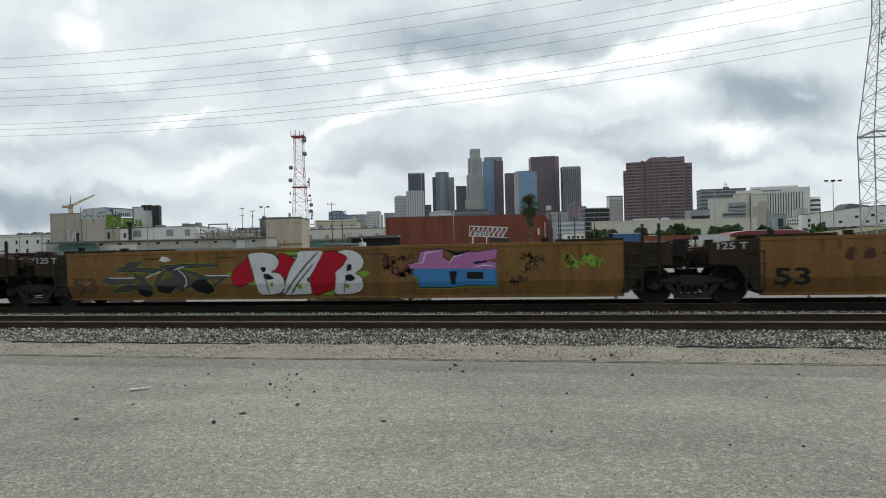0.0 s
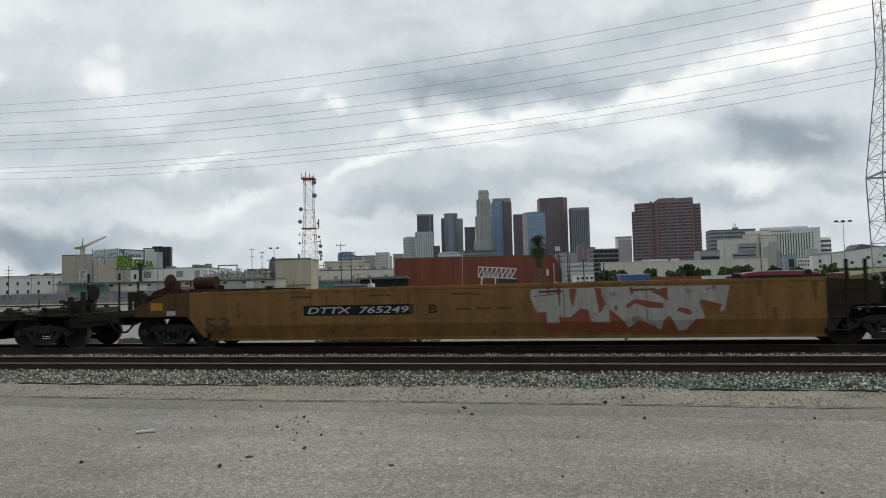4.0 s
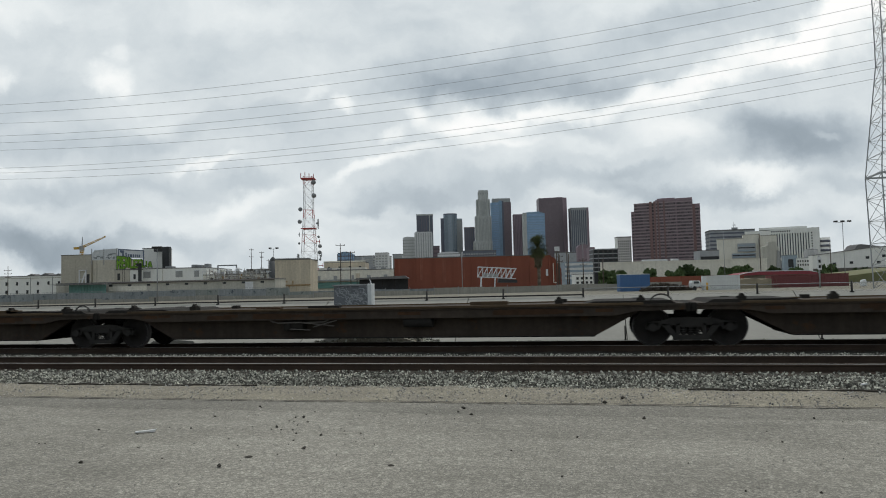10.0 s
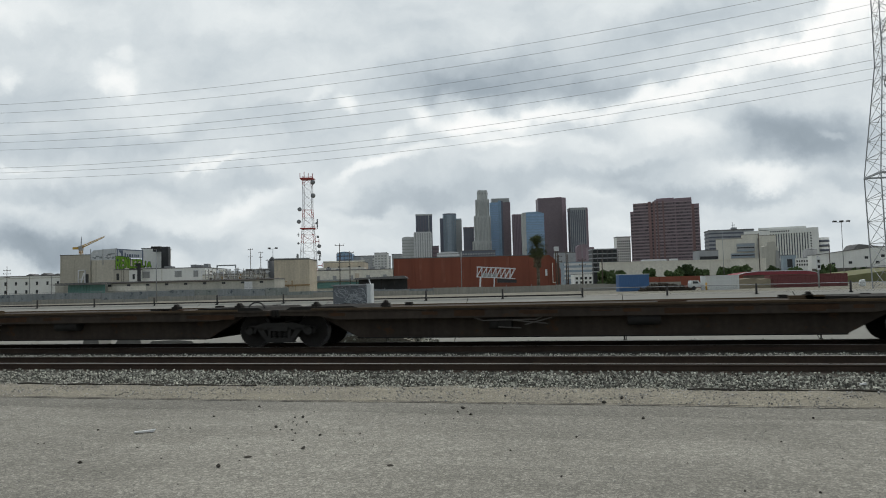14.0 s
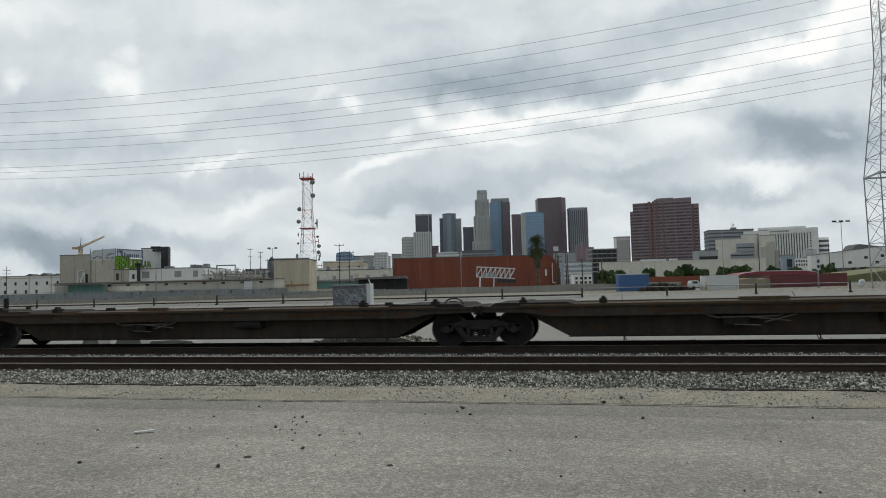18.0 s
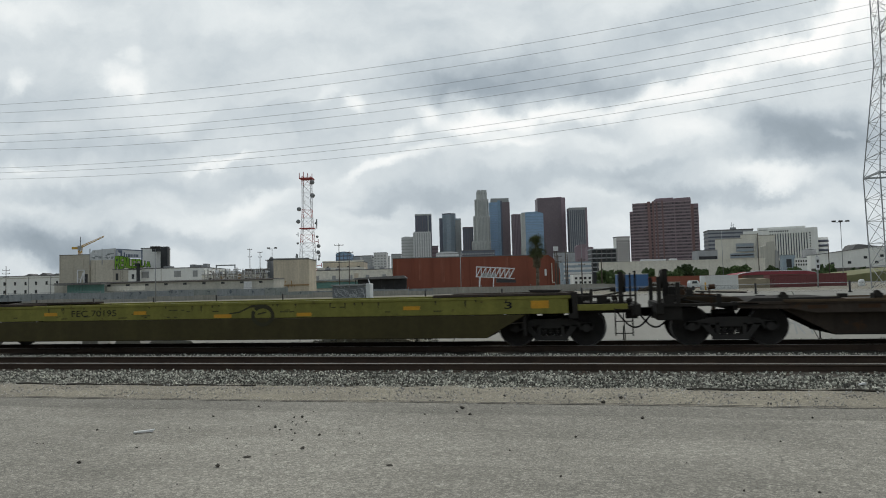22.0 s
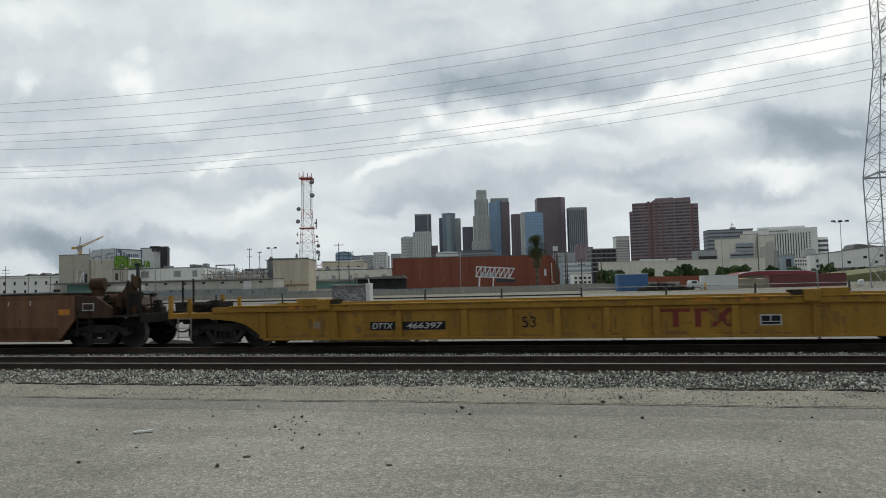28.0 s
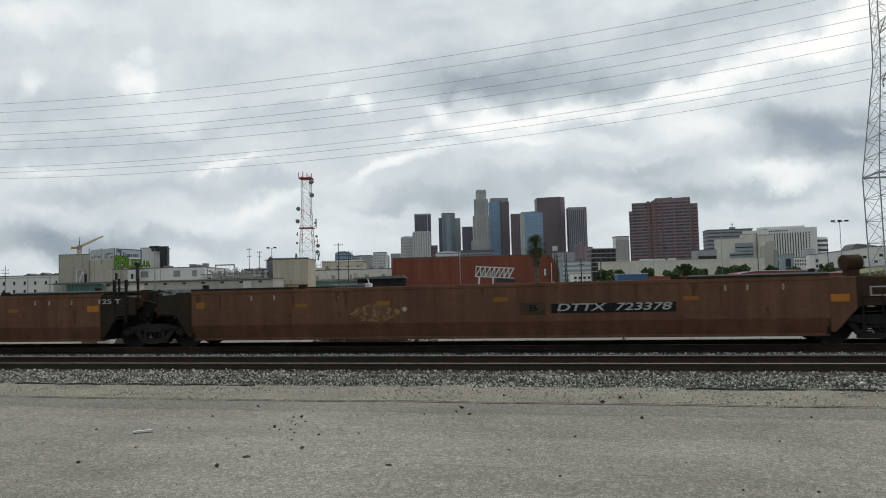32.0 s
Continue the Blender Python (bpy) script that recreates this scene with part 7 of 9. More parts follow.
def well_unit(name, label, q, half, mat, top=1.64, kind="deep", trucks=(-1, 1), ends=(True, True), plate=1.7, fold=0.68, outer=0, inset=0.0):
    """One unit of a well car between two truck centres."""
    car = thing(name, label, "freight car", group="freight cars of the train")
    TRAIN.append((car, q))
    e = half - 1.52
    # sides: an upright upper panel and a lower panel folded inwards
    for k in (-1, 1):
        y, yi = k * 1.5, k * 1.36
        s = Shape()
        prof = [(y, fold), (y, top), (y - k * 0.06, top), (y - k * 0.06, fold), (yi - k * 0.05, 0.28), (yi, 0.28)]
        s.prism(prof, -e, e, "x")
        part("side_panel", s, mat, car, bevel=0.008)
        part("top_chord", Shape().box(-e, e, min(y + k * 0.015, y - k * 0.13), max(y + k * 0.015, y - k * 0.13), top - 0.07, top + 0.03), mat, car, bevel=0.012)
        part("bottom_chord", Shape().box(-e, e, min(yi + k * 0.02, yi - k * 0.14), max(yi + k * 0.02, yi - k * 0.14), 0.24, 0.31), mat, car, bevel=0.01)
    part("floor", Shape().box(-e, e, -1.3, 1.3, 0.27, 0.30), SOOT, car)
    for w in (-1, 1):
        x = w * e
        part("bulkhead", Shape().box(min(x, x - w * 0.06), max(x, x - w * 0.06), -1.42, 1.42, 0.3, top - 0.06), SOOT, car)
        # the end frame that reaches out over the truck
        part("end_frame", Shape().prism([(x, 0.98), (x + w * 0.25, 0.92), (w * (half - 0.15), 0.92), (w * (half - 0.15), 1.35), (x, top - 0.05)], -1.1, 1.1), SOOT, car, bevel=0.015)
        if w == outer:
            reach = 0.85 if mat is OCHRE else 0.35
            part("side_extension", Shape().prism([(x, 0.34), (x + w * 0.10, 0.34), (x + w * 0.5, 0.80), (x + w * 0.58, 0.88), (x + w * 0.58, top), (x, top)], -1.495, -1.42), mat, car, bevel=0.01)
            part("end_panel", Shape().prism([(x + w * 0.59, 0.90), (x + w * 0.7, 0.95), (w * (half + reach), 0.95), (w * (half + reach), 1.25), (w * (half - 0.2), top - 0.04), (x + w * 0.59, top)], -1.49, -1.42), GRIMEDARK[mat.name], car, "dirty end panel over the truck", bevel=0.01)
            if mat is OCHRE:
                part("patch_plate", Shape().box(w * (half + 0.12) - 0.2, w * (half + 0.12) + 0.2, -1.497, -1.49, 1.14, 1.36), ORANGE, car, "orange reflective plate")
                part("patch_plate", Shape().box(w * (half - 0.35) - 0.14, w * (half - 0.35) + 0.14, -1.497, -1.49, 0.99, 1.12), WHITEL, car, "white route label")
        else:
            part("end_panel", Shape().prism([(x, 0.34), (x + w * 0.10, 0.34), (x + w * 0.55, 0.98), (w * (half - 0.35), 1.02), (w * (half - 0.35), top - 0.1), (x, top)], -1.47, -1.40), SOOTBROWN, car, "sooty brown end panel", bevel=0.01)
        if w > 0 and outer == 0 or outer == -1 and w == 1:
            for x1 in (half - 1.06, half - 0.66):
                part("guard_post", Shape().box(x1 - 0.035, x1 + 0.035, -1.5, -1.43, 0.8, top + 0.42), SOOT, car)
            for k in range(5):
                part("rung", Shape().box(half - 1.06, half - 0.66, -1.49, -1.46, 0.9 + 0.22 * k, 0.93 + 0.22 * k), SOOT, car)
        clutter(car, w * (half - 0.9), w * (half + 0.15), -1.35, -0.5, 1.1, 1.75 if w != outer else 1.5, 9)
        part("top_plate", Shape().box(min(x, x - w * plate), max(x, x - w * plate), -1.53, -1.05, top + 0.032, top + 0.085), SOOTBROWN, car, "sooty end walkway plate", bevel=0.008)
        part("top_plate", Shape().box(min(x, x - w * plate), max(x, x - w * plate), 1.05, 1.53, top + 0.032, top + 0.085), SOOTBROWN, car, "sooty end walkway plate", bevel=0.008)
        part("latch_box", Shape().box(x - w * (plate + 0.25) - 0.1, x - w * (plate + 0.25) + 0.1, -1.52, -1.36, top + 0.03, top + 0.14), SOOT, car, bevel=0.01)
        part("joint_casting", Shape().box(min(w * (half - 0.45), w * (half + 0.02)), max(w * (half - 0.45), w * (half + 0.02)), -0.55, 0.55, 0.9, 1.3).cyl((w * (half - 0.2), -0.75, 1.22), (w * (half - 0.2), -0.35, 1.22), 0.2, seg=12), RUSTY, car, "rusty joint casting", bevel=0.02)
        part("valve_gear", Shape().box(min(w * (half - 0.7), w * (half - 0.3)), max(w * (half - 0.7), w * (half - 0.3)), -1.3, -0.9, 1.25, 1.52).cyl((w * (half - 0.9), -1.25, 1.56), (w * (half - 0.1), -1.1, 1.4), 0.03, seg=6), RUSTY, car, "rusty brake valve gear")
        hose = Shape()
        hp = [(w * (half - 0.5 + 0.09 * k), -1.0, 1.2 - 0.26 * math.sin(math.pi * k / 6)) for k in range(7)]
        for p, r in zip(hp, hp[1:]):
            hose.cyl(p, r, 0.028, seg=6)
        part("air_hose", hose, SOOT, car)
        part("container_guide", Shape().box(x - w * 0.3 - 0.06, x - w * 0.3 + 0.06, -1.3, -1.15, top + 0.06, top + 0.2), SOOT, car)
    for k in range(1, 8):
        x = -e + 2 * e * k / 8
        part("weld_seam", Shape().box(x - 0.012, x + 0.012, -1.506, -1.498, fold, top - 0.07), mat, car)
    rnd = random.Random(int(q * 10) + 5000)
    runs = []
    for k in range(20):
        x, wd, z, l = rnd.uniform(-e + 0.1, e - 0.3), rnd.uniform(0.03, 0.16), rnd.choice((top - 0.08, top - 0.08, rnd.uniform(0.9, 1.5))), rnd.uniform(0.12, 0.55)
        runs.append([(x, z), (x + wd, z), (x + wd * 0.7, z - l), (x + wd * 0.35, z - l * 0.8)])
    paint(car, [(DRIP[mat.name], runs)], -1.4985, "rust_run", "dark drip stain below the top chord", 0, fold)
    for w in trucks:
        truck(car, w * (half - (inset if w == outer else 0)))
    return car


def reflectors(car, spots, y=-1.5, mat=None):
    s = None
    for x, z, w, h in spots:
        part("reflector", Shape().box(x - w / 2, x + w / 2, y - 0.006, y, z - h / 2, z + h / 2), mat or ORANGE, car, "orange reflective strip")


# three ochre well units, articulated
HALF = 9.75
for i, (q, tr) in enumerate(((65.35, (1, -1)), (45.8, (-1,)), (26.5, (-1,)))):
    car = well_unit("well_car", ("weathered ochre well car unit, empty, stencilled and dirty", "ochre well car unit covered in bright spray-painted lettering", "ochre well car unit with silver spray paint and number panel")[i], q, 9.65 if i else 9.75, OCHRE, trucks=tr, outer=-1 if i == 2 else 0, inset=0.12)
    reflectors(car, [(s * 8.0, z, 0.26, 0.2) for s in (-1, 1) for z in (1.36, 0.98)], -1.475)
    for s in (-1, 1):
        if (i, s) != (2, -1):
            ladder(car, s * 8.35, 0.35, 1.35, -1.5, 4, IRON)
    s = (-7.53, -7.5, -7.8)[i]
    o = fitted("53", s - 0.40, s + 0.40, 0.50, 0.91, BLACKP if i == 0 else FAINT, car, -1.506, weight=0.02)
    if i < 2:
        fitted("125 T", -9.2, -8.5, 1.38, 1.55, WHITEL, car, -1.48, weight=0.012)
    if i == 0:
        paint(car, [(G_DULL, [[(-6.4, 1.1), (-6.2, 1.05), (-6.1, 1.35), (-6.3, 1.4)], [(-6.0, 1.08), (-5.7, 1.12), (-5.75, 1.36), (-5.95, 1.3)], [(-5.6, 1.2), (-4.4, 1.02), (-4.38, 1.06), (-5.6, 1.26)]])], -1.5, "spray_scrawl", "faded red spray scrawl", 1)
    for n in range(5):
        part("stencil", Shape().box(-5.5 + n * 2.3, -4.9 + n * 2.3, -1.505, -1.5, 1.42, 1.47), FAINT, car, "small illegible stencilling")
    if i == 2:
        car_b = car
    if i == 1:
        car_a = car

# brake gear and end ladder at the tail of the three units
part("brake_reservoir", Shape().cyl((-9.1, -0.5, 1.93), (-8.4, -0.5, 1.93), 0.19, seg=16).box(-9.2, -8.3, -0.7, -0.3, 1.66, 1.75), RUSTY, car_b, "rusty round air tank")
part("brake_wheel", Shape().cyl((-9.75, -0.9, 1.95), (-9.68, -0.9, 1.95), 0.26, seg=16).box(-9.8, -9.5, -1.0, -0.7, 1.3, 2.0), RUSTY, car_b, "rusty brake wheel housing")
part("end_platform", Shape().box(-11.2, -9.4, -1.4, 1.4, 0.95, 1.02).box(-11.3, -11.1, -1.45, 1.45, 0.78, 1.06), SOOT, car_b, bevel=0.01)
for x in (-11.15, -10.5):
    part("end_post", Shape().cyl((x, -1.35, 1.0), (x, -1.35, 2.0), 0.03, seg=6).cyl((x, 1.35, 1.0), (x, 1.35, 2.0), 0.03, seg=6), SOOT, car_b)
part("gear_housing", Shape().prism([(-11.0, 1.0), (-9.4, 1.0), (-9.4, 1.75), (-9.9, 1.85), (-10.4, 1.7), (-10.7, 1.35), (-11.0, 1.25)], -0.8, 0.3), RUSTY, car_b, "rusty gear housing on the end platform", bevel=0.03)
part("slack_adjuster", Shape().cyl((-10.6, -1.1, 1.2), (-9.5, -1.1, 1.32), 0.11, seg=12).box(-10.2, -9.9, -1.25, -0.95, 1.05, 1.25), SOOT, car_b)
clutter(car_b, -11.1, -9.6, -1.35, -0.4, 1.05, 1.7, 21)
coupler(car_b, -11.2, -1)

# spray paint on the middle unit (x from its centre)
Y = -1.5
B_FIRST = [[(-2.17, 1.52), (-1.96, 1.57), (-1.57, 1.56), (-1.33, 1.48), (-1.22, 1.32), (-1.27, 1.12), (-1.49, 1.0), (-1.23, 0.98), (-1.08, 0.82), (-1.07, 0.6), (-1.22, 0.41), (-1.51, 0.37), (-1.87, 0.37), (-1.95, 0.75), (-2.05, 1.17)]]
B_MID = [[(-0.67, 1.58), (0.02, 1.58), (0.11, 1.53), (-0.09, 1.2), (-0.32, 0.83), (-0.3, 0.65), (-0.28, 0.37), (-0.59, 0.37), (-1.17, 0.36), (-1.05, 0.64), (-0.88, 1.08), (-0.65, 1.41)]]
B_LAST = [[(0.48, 1.55), (0.88, 1.59), (1.17, 1.47), (1.29, 1.27), (1.22, 1.07), (1.0, 0.94), (1.21, 0.84), (1.26, 0.61), (1.14, 0.43), (0.83, 0.36), (0.37, 0.36), (0.45, 0.65), (0.48, 0.82), (0.44, 0.98), (0.65, 1.11), (0.84, 1.38), (0.66, 1.48)]]
B_HOLE = [[(-1.78, 1.15), (-1.63, 1.16), (-1.6, 1.08), (-1.68, 0.99), (-1.74, 1.04)],
      [(-1.7, 0.98), (-1.49, 0.94), (-1.36, 0.82), (-1.53, 0.79), (-1.68, 0.83)],
      [(0.8, 1.18), (0.93, 1.19), (0.93, 1.04), (0.77, 0.98)],
      [(0.73, 0.9), (0.91, 0.92), (1.04, 0.81), (0.94, 0.72), (0.74, 0.74)]]
R_BLOCK = [[(-2.64, 1.0), (-2.55, 1.12), (-2.16, 1.41), (-2.07, 1.17), (-1.97, 0.78), (-2.45, 0.61), (-2.61, 0.68), (-2.67, 0.87)],
      [(-1.23, 1.42), (-1.11, 1.54), (-0.93, 1.45), (-0.71, 1.34), (-0.93, 0.97), (-1.07, 0.79), (-1.2, 0.91), (-1.43, 1.0), (-1.27, 1.12)],
      [(0.11, 1.51), (0.39, 1.57), (0.84, 1.38), (0.62, 1.11), (0.44, 0.95), (0.51, 0.75), (0.44, 0.52), (0.16, 0.45), (-0.15, 0.35), (-0.27, 0.39), (-0.3, 0.63), (-0.33, 0.8), (-0.09, 1.16)]]
G_PATCH = [[(-1.3, 1.56), (-0.67, 1.6), (-0.66, 1.41), (-0.81, 1.31), (-0.97, 1.04), (-1.03, 1.04), (-0.88, 1.38), (-1.12, 1.52)],
      [(1.04, 0.96), (1.31, 1.01), (1.47, 0.93), (1.27, 0.82)],
      [(-2.84, 1.01), (-2.67, 1.04), (-2.67, 0.9), (-2.81, 0.89)],
      [(-2.21, 0.79), (-1.98, 0.8), (-1.94, 0.63), (-2.15, 0.65)],
      [(-0.03, 0.35), (0.4, 0.52), (0.34, 0.34)]]
G_DOT = [[(-1.39, 0.66), (-1.43, 0.6), (-1.49, 0.6), (-1.52, 0.66), (-1.49, 0.72), (-1.42, 0.72)],
      [(-0.54, 0.59), (-0.58, 0.52), (-0.65, 0.53), (-0.69, 0.6), (-0.65, 0.67), (-0.57, 0.67)],
      [(0.86, 0.59), (0.82, 0.53), (0.76, 0.53), (0.72, 0.59), (0.76, 0.66), (0.83, 0.65)]]
B_LINE = [[(-0.06, 1.56), (-0.5, 1.14), (-1.11, 0.4), (-1.06, 0.38), (-0.46, 1.11), (-0.02, 1.54)],
      [(-0.22, 1.21), (-0.57, 0.83), (-0.92, 0.4), (-0.88, 0.37), (-0.53, 0.81), (-0.18, 1.2)],
      [(-1.65, 0.99), (-1.59, 0.4), (-1.56, 0.4), (-1.61, 0.98)],
      [(0.74, 0.78), (0.64, 0.38), (0.67, 0.38), (0.77, 0.74)],
      [(-0.42, 0.8), (-0.26, 0.9), (-0.29, 0.65)]]
W_BODY = [[(-6.45, 1.13), (-6.23, 1.26), (-6.14, 1.2), (-4.99, 1.15), (-4.76, 1.07), (-5.23, 1.06), (-6.08, 1.11), (-6.29, 1.09)],
      [(-6.96, 0.82), (-6.76, 0.92), (-6.67, 0.87), (-5.78, 0.9), (-5.6, 0.81), (-5.97, 0.73), (-6.64, 0.73), (-6.81, 0.77)],
      [(-6.02, 1.11), (-5.48, 0.89), (-5.25, 0.62), (-5.28, 0.4), (-5.5, 0.32), (-5.73, 0.43), (-5.79, 0.57), (-5.97, 0.52), (-6.56, 0.47), (-6.59, 0.52), (-6.21, 0.66), (-5.73, 0.7), (-5.6, 0.81), (-5.78, 0.92)],
      [(-5.17, 0.71), (-5.06, 0.94), (-4.76, 1.12), (-4.52, 1.15), (-4.17, 1.09), (-4.03, 0.87), (-4.04, 0.6), (-4.21, 0.58), (-4.3, 0.45), (-4.48, 0.6), (-4.72, 0.42), (-5.07, 0.48)],
      [(-4.17, 1.09), (-3.82, 1.03), (-3.53, 0.89), (-3.31, 0.65), (-3.26, 0.49), (-3.49, 0.4), (-3.84, 0.47), (-4.01, 0.66)],
      [(-3.59, 0.94), (-2.72, 0.95), (-3.2, 0.64), (-3.28, 0.68), (-3.02, 0.83), (-3.54, 0.84)],
      [(-4.99, 1.25), (-4.05, 1.27), (-3.12, 1.27), (-3.02, 1.17), (-3.41, 1.2), (-4.4, 1.17), (-4.93, 1.16)],
      [(-6.23, 1.16), (-5.98, 1.36), (-5.54, 1.39), (-5.85, 1.15)]]
W_OLIVE = [[(-5, 0.8), (-4.82, 1.07), (-4.64, 1.07), (-4.47, 0.93), (-4.7, 0.88)],
      [(-4.11, 1.03), (-3.77, 0.92), (-3.83, 0.79), (-4, 0.9)],
      [(-5.87, 0.84), (-5.66, 0.87), (-5.6, 0.76), (-5.73, 0.74)]]
W_DARK = [[(-3.83, 0.81), (-3.54, 0.84), (-3.31, 0.65), (-3.26, 0.49), (-3.49, 0.41), (-3.83, 0.5), (-3.98, 0.66)],
      [(-5.07, 0.67), (-4.71, 0.61), (-4.47, 0.64), (-4.72, 0.43), (-5.07, 0.5)],
      [(-5.73, 0.57), (-5.28, 0.51), (-5.31, 0.39), (-5.5, 0.33), (-5.72, 0.43)]]
W_LIGHT = [[(-6.7, 0.91), (-6.21, 0.9), (-5.78, 0.9)],
      [(-5.45, 0.89), (-5.18, 1), (-4.92, 1.09)],
      [(-4.52, 1.12), (-4.14, 1.22)],
      [(-4.4, 1.14), (-4.14, 0.93), (-4.09, 0.71), (-4.21, 0.6)],
      [(-3.53, 0.94), (-3.13, 0.93), (-2.73, 0.93)]]
W_TAG = [[(-4.99, 1.41), (-4.88, 1.52), (-4.69, 1.48), (-4.58, 1.38), (-4.85, 1.35)]]
paint(car_a, [(G_GREEN, W_BODY, 0.036), (BLACKP, W_BODY, 0.018), (G_GREY, W_BODY), (BLACKP, W_DARK), (G_OLIVE, W_OLIVE),
              (G_WHITE, [ribbon(eased(o), 0.03) for o in W_LIGHT]), (G_WHITE, W_TAG)], Y, "sprayed_letter", "grey and black pointed spray-painted lettering edged green", 0, 0.68)
paint(car_a, [(G_GREEN, G_PATCH), (BLACKP, R_BLOCK, 0.022), (G_RED, R_BLOCK)], Y, "sprayed_letter", "red spray-painted blocks edged black", 0, 0.68)
paint(car_a, [(BLACKP, B_FIRST + B_MID + B_LAST, 0.022), (G_WHITE, B_FIRST + B_MID + B_LAST),
              (BLACKP, B_HOLE), (G_GREY, B_LINE), (G_GREEN, G_DOT)], Y - 0.008, "sprayed_letter", "large white spray-painted letter shape", 1, 0.68)
P_TOP = [[(2.53, 1.15), (2.8, 1.19), (2.86, 1.47), (3.04, 1.52), (3.48, 1.54), (3.5, 1.32), (3.69, 1.2), (3.79, 1.41), (4.03, 1.47), (4.32, 1.44), (4.94, 1.52), (4.91, 1.28), (4.67, 1.21), (4.93, 1.17), (4.9, 1.0), (3.49, 1.02), (2.58, 1.04)]]
P_FOOT = [[(2.69, 1.04), (4.9, 1.0), (4.91, 0.56), (4.01, 0.57), (3.68, 0.53), (2.81, 0.54), (2.79, 0.8), (2.65, 0.87)]]
P_DARK = [[(3.45, 1.57), (3.87, 1.34), (4.29, 1.53), (3.92, 1.45)], [(4.12, 0.93), (4.56, 0.92), (4.56, 0.74), (4.12, 0.75)], [(3.65, 0.95), (3.86, 0.95), (3.8, 0.6), (3.69, 0.6)], [(4.31, 1.19), (4.67, 1.23), (4.67, 1.18), (4.33, 1.13)]]
P_LIGHT = [[(2.69, 1.18), (2.93, 1.19), (3.02, 1.45), (3.4, 1.49)], [(3.65, 1.17), (3.79, 1.34), (4.03, 1.39)], [(4.31, 1.05), (4.61, 1.1), (4.85, 1.07)]]
paint(car_a, [(G_GREEN, P_FOOT, 0.05), (BLACKP, P_TOP + P_FOOT, 0.025), (G_PINK, P_TOP), (G_BLUE, P_FOOT), (BLACKP, P_DARK), (G_WHITE, [ribbon(o, 0.035) for o in P_LIGHT])],
      Y, "sprayed_letter", "pink and blue block-shaped spray paint", 0, 0.68)
RND = random.Random(31)


def scrawl(x0, x1, z0, z1, n, w):
    """Loose looping strokes of a spray can over a field."""
    out = []
    for k in range(n):
        x, z = x0 + (x1 - x0) * RND.random(), RND.uniform(z0 + 0.1, z1 - 0.1)
        line = [(x, z)]
        for i in range(5):
            line.append((line[-1][0] + RND.uniform(-0.03, 0.14), z + (0.16 if i % 2 else -0.12) * RND.uniform(0.4, 1.1)))
        out.append(ribbon(eased(line), w * RND.uniform(0.7, 1.2)))
    return out


paint(car_a, [(BLACKP, scrawl(5.25, 5.9, 0.5, 1.5, 12, 0.024))], Y, "spray_scrawl", "black marker scrawl", 0, 0.68)
paint(car_a, [(G_GREEN, scrawl(6.5, 7.6, 0.95, 1.4, 11, 0.04))], Y, "spray_scrawl", "faded yellow-green scrawl", 0, 0.68)
paint(car_a, [(G_DULL, scrawl(1.75, 2.4, 0.75, 1.45, 14, 0.045))], Y, "spray_scrawl", "faded dark red scrawl", 0, 0.68)

# silver lettering, number panel and marks on the tail unit
S_MAIN = [[(1.2, 1.49), (1.27, 1.52), (3.73, 1.53), (6.01, 1.51), (5.87, 0.92), (5.79, 0.87), (5.48, 1.09), (5.28, 1.14), (5.42, 0.72), (5.19, 0.7), (4.98, 0.44), (4.81, 0.41), (4.59, 0.81), (4.47, 0.71), (4.38, 0.44), (4.03, 0.63), (3.86, 0.69), (3.62, 0.5), (3.45, 0.72), (3.15, 0.99), (3.15, 0.64), (2.7, 0.65), (2.64, 0.97), (2.43, 1), (2.19, 0.79), (1.88, 0.79), (1.91, 0.65), (1.6, 0.63), (1.57, 0.93), (1.33, 0.91), (1.18, 1.32)]]
S_GAP = [[(2.17, 1.51), (2.37, 1.51), (2.31, 1.25), (2.25, 1.03), (2.18, 1.3)],
      [(2.8, 1.52), (2.97, 1.5), (2.98, 1.34), (3.07, 1.1), (2.91, 0.86), (2.86, 1.18)],
      [(3.65, 1.5), (3.74, 1.52), (3.76, 1.38), (3.69, 1.3)],
      [(3.78, 1.22), (4.45, 1.1), (4.45, 0.97), (4.1, 1), (3.78, 1.11), (3.6, 0.98), (3.54, 1.06)],
      [(4.16, 1.4), (4.57, 1.5), (4.57, 1.15), (4.37, 1.29)],
      [(4.82, 0.99), (5.02, 0.96), (5.13, 0.88), (5.08, 0.8), (4.76, 0.91)],
      [(5.31, 1.19), (5.82, 1.05), (5.76, 0.92), (5.37, 1.06)]]
S_DRIP = [[(1.26, 0.85), (1.57, 0.93), (1.6, 0.63), (1.91, 0.65), (1.94, 0.98), (2.15, 0.76), (2.31, 0.84), (2.3, 0.43), (1.69, 0.41), (1.45, 0.6)],
      [(2.19, 0.79), (2.43, 0.98), (2.64, 0.94), (2.7, 0.65), (3.15, 0.64), (3.14, 0.4), (2.24, 0.43)],
      [(3.15, 0.96), (3.45, 0.72), (3.62, 0.5), (3.86, 0.66), (4.03, 0.6), (4.03, 0.36), (3.14, 0.38)],
      [(4.03, 0.6), (4.38, 0.41), (4.5, 0.7), (4.67, 0.7), (4.81, 0.41), (4.98, 0.44), (4.95, 0.35), (4.03, 0.36)],
      [(4.98, 0.42), (5.19, 0.7), (5.42, 0.69), (5.24, 0.41), (4.98, 0.36)]]
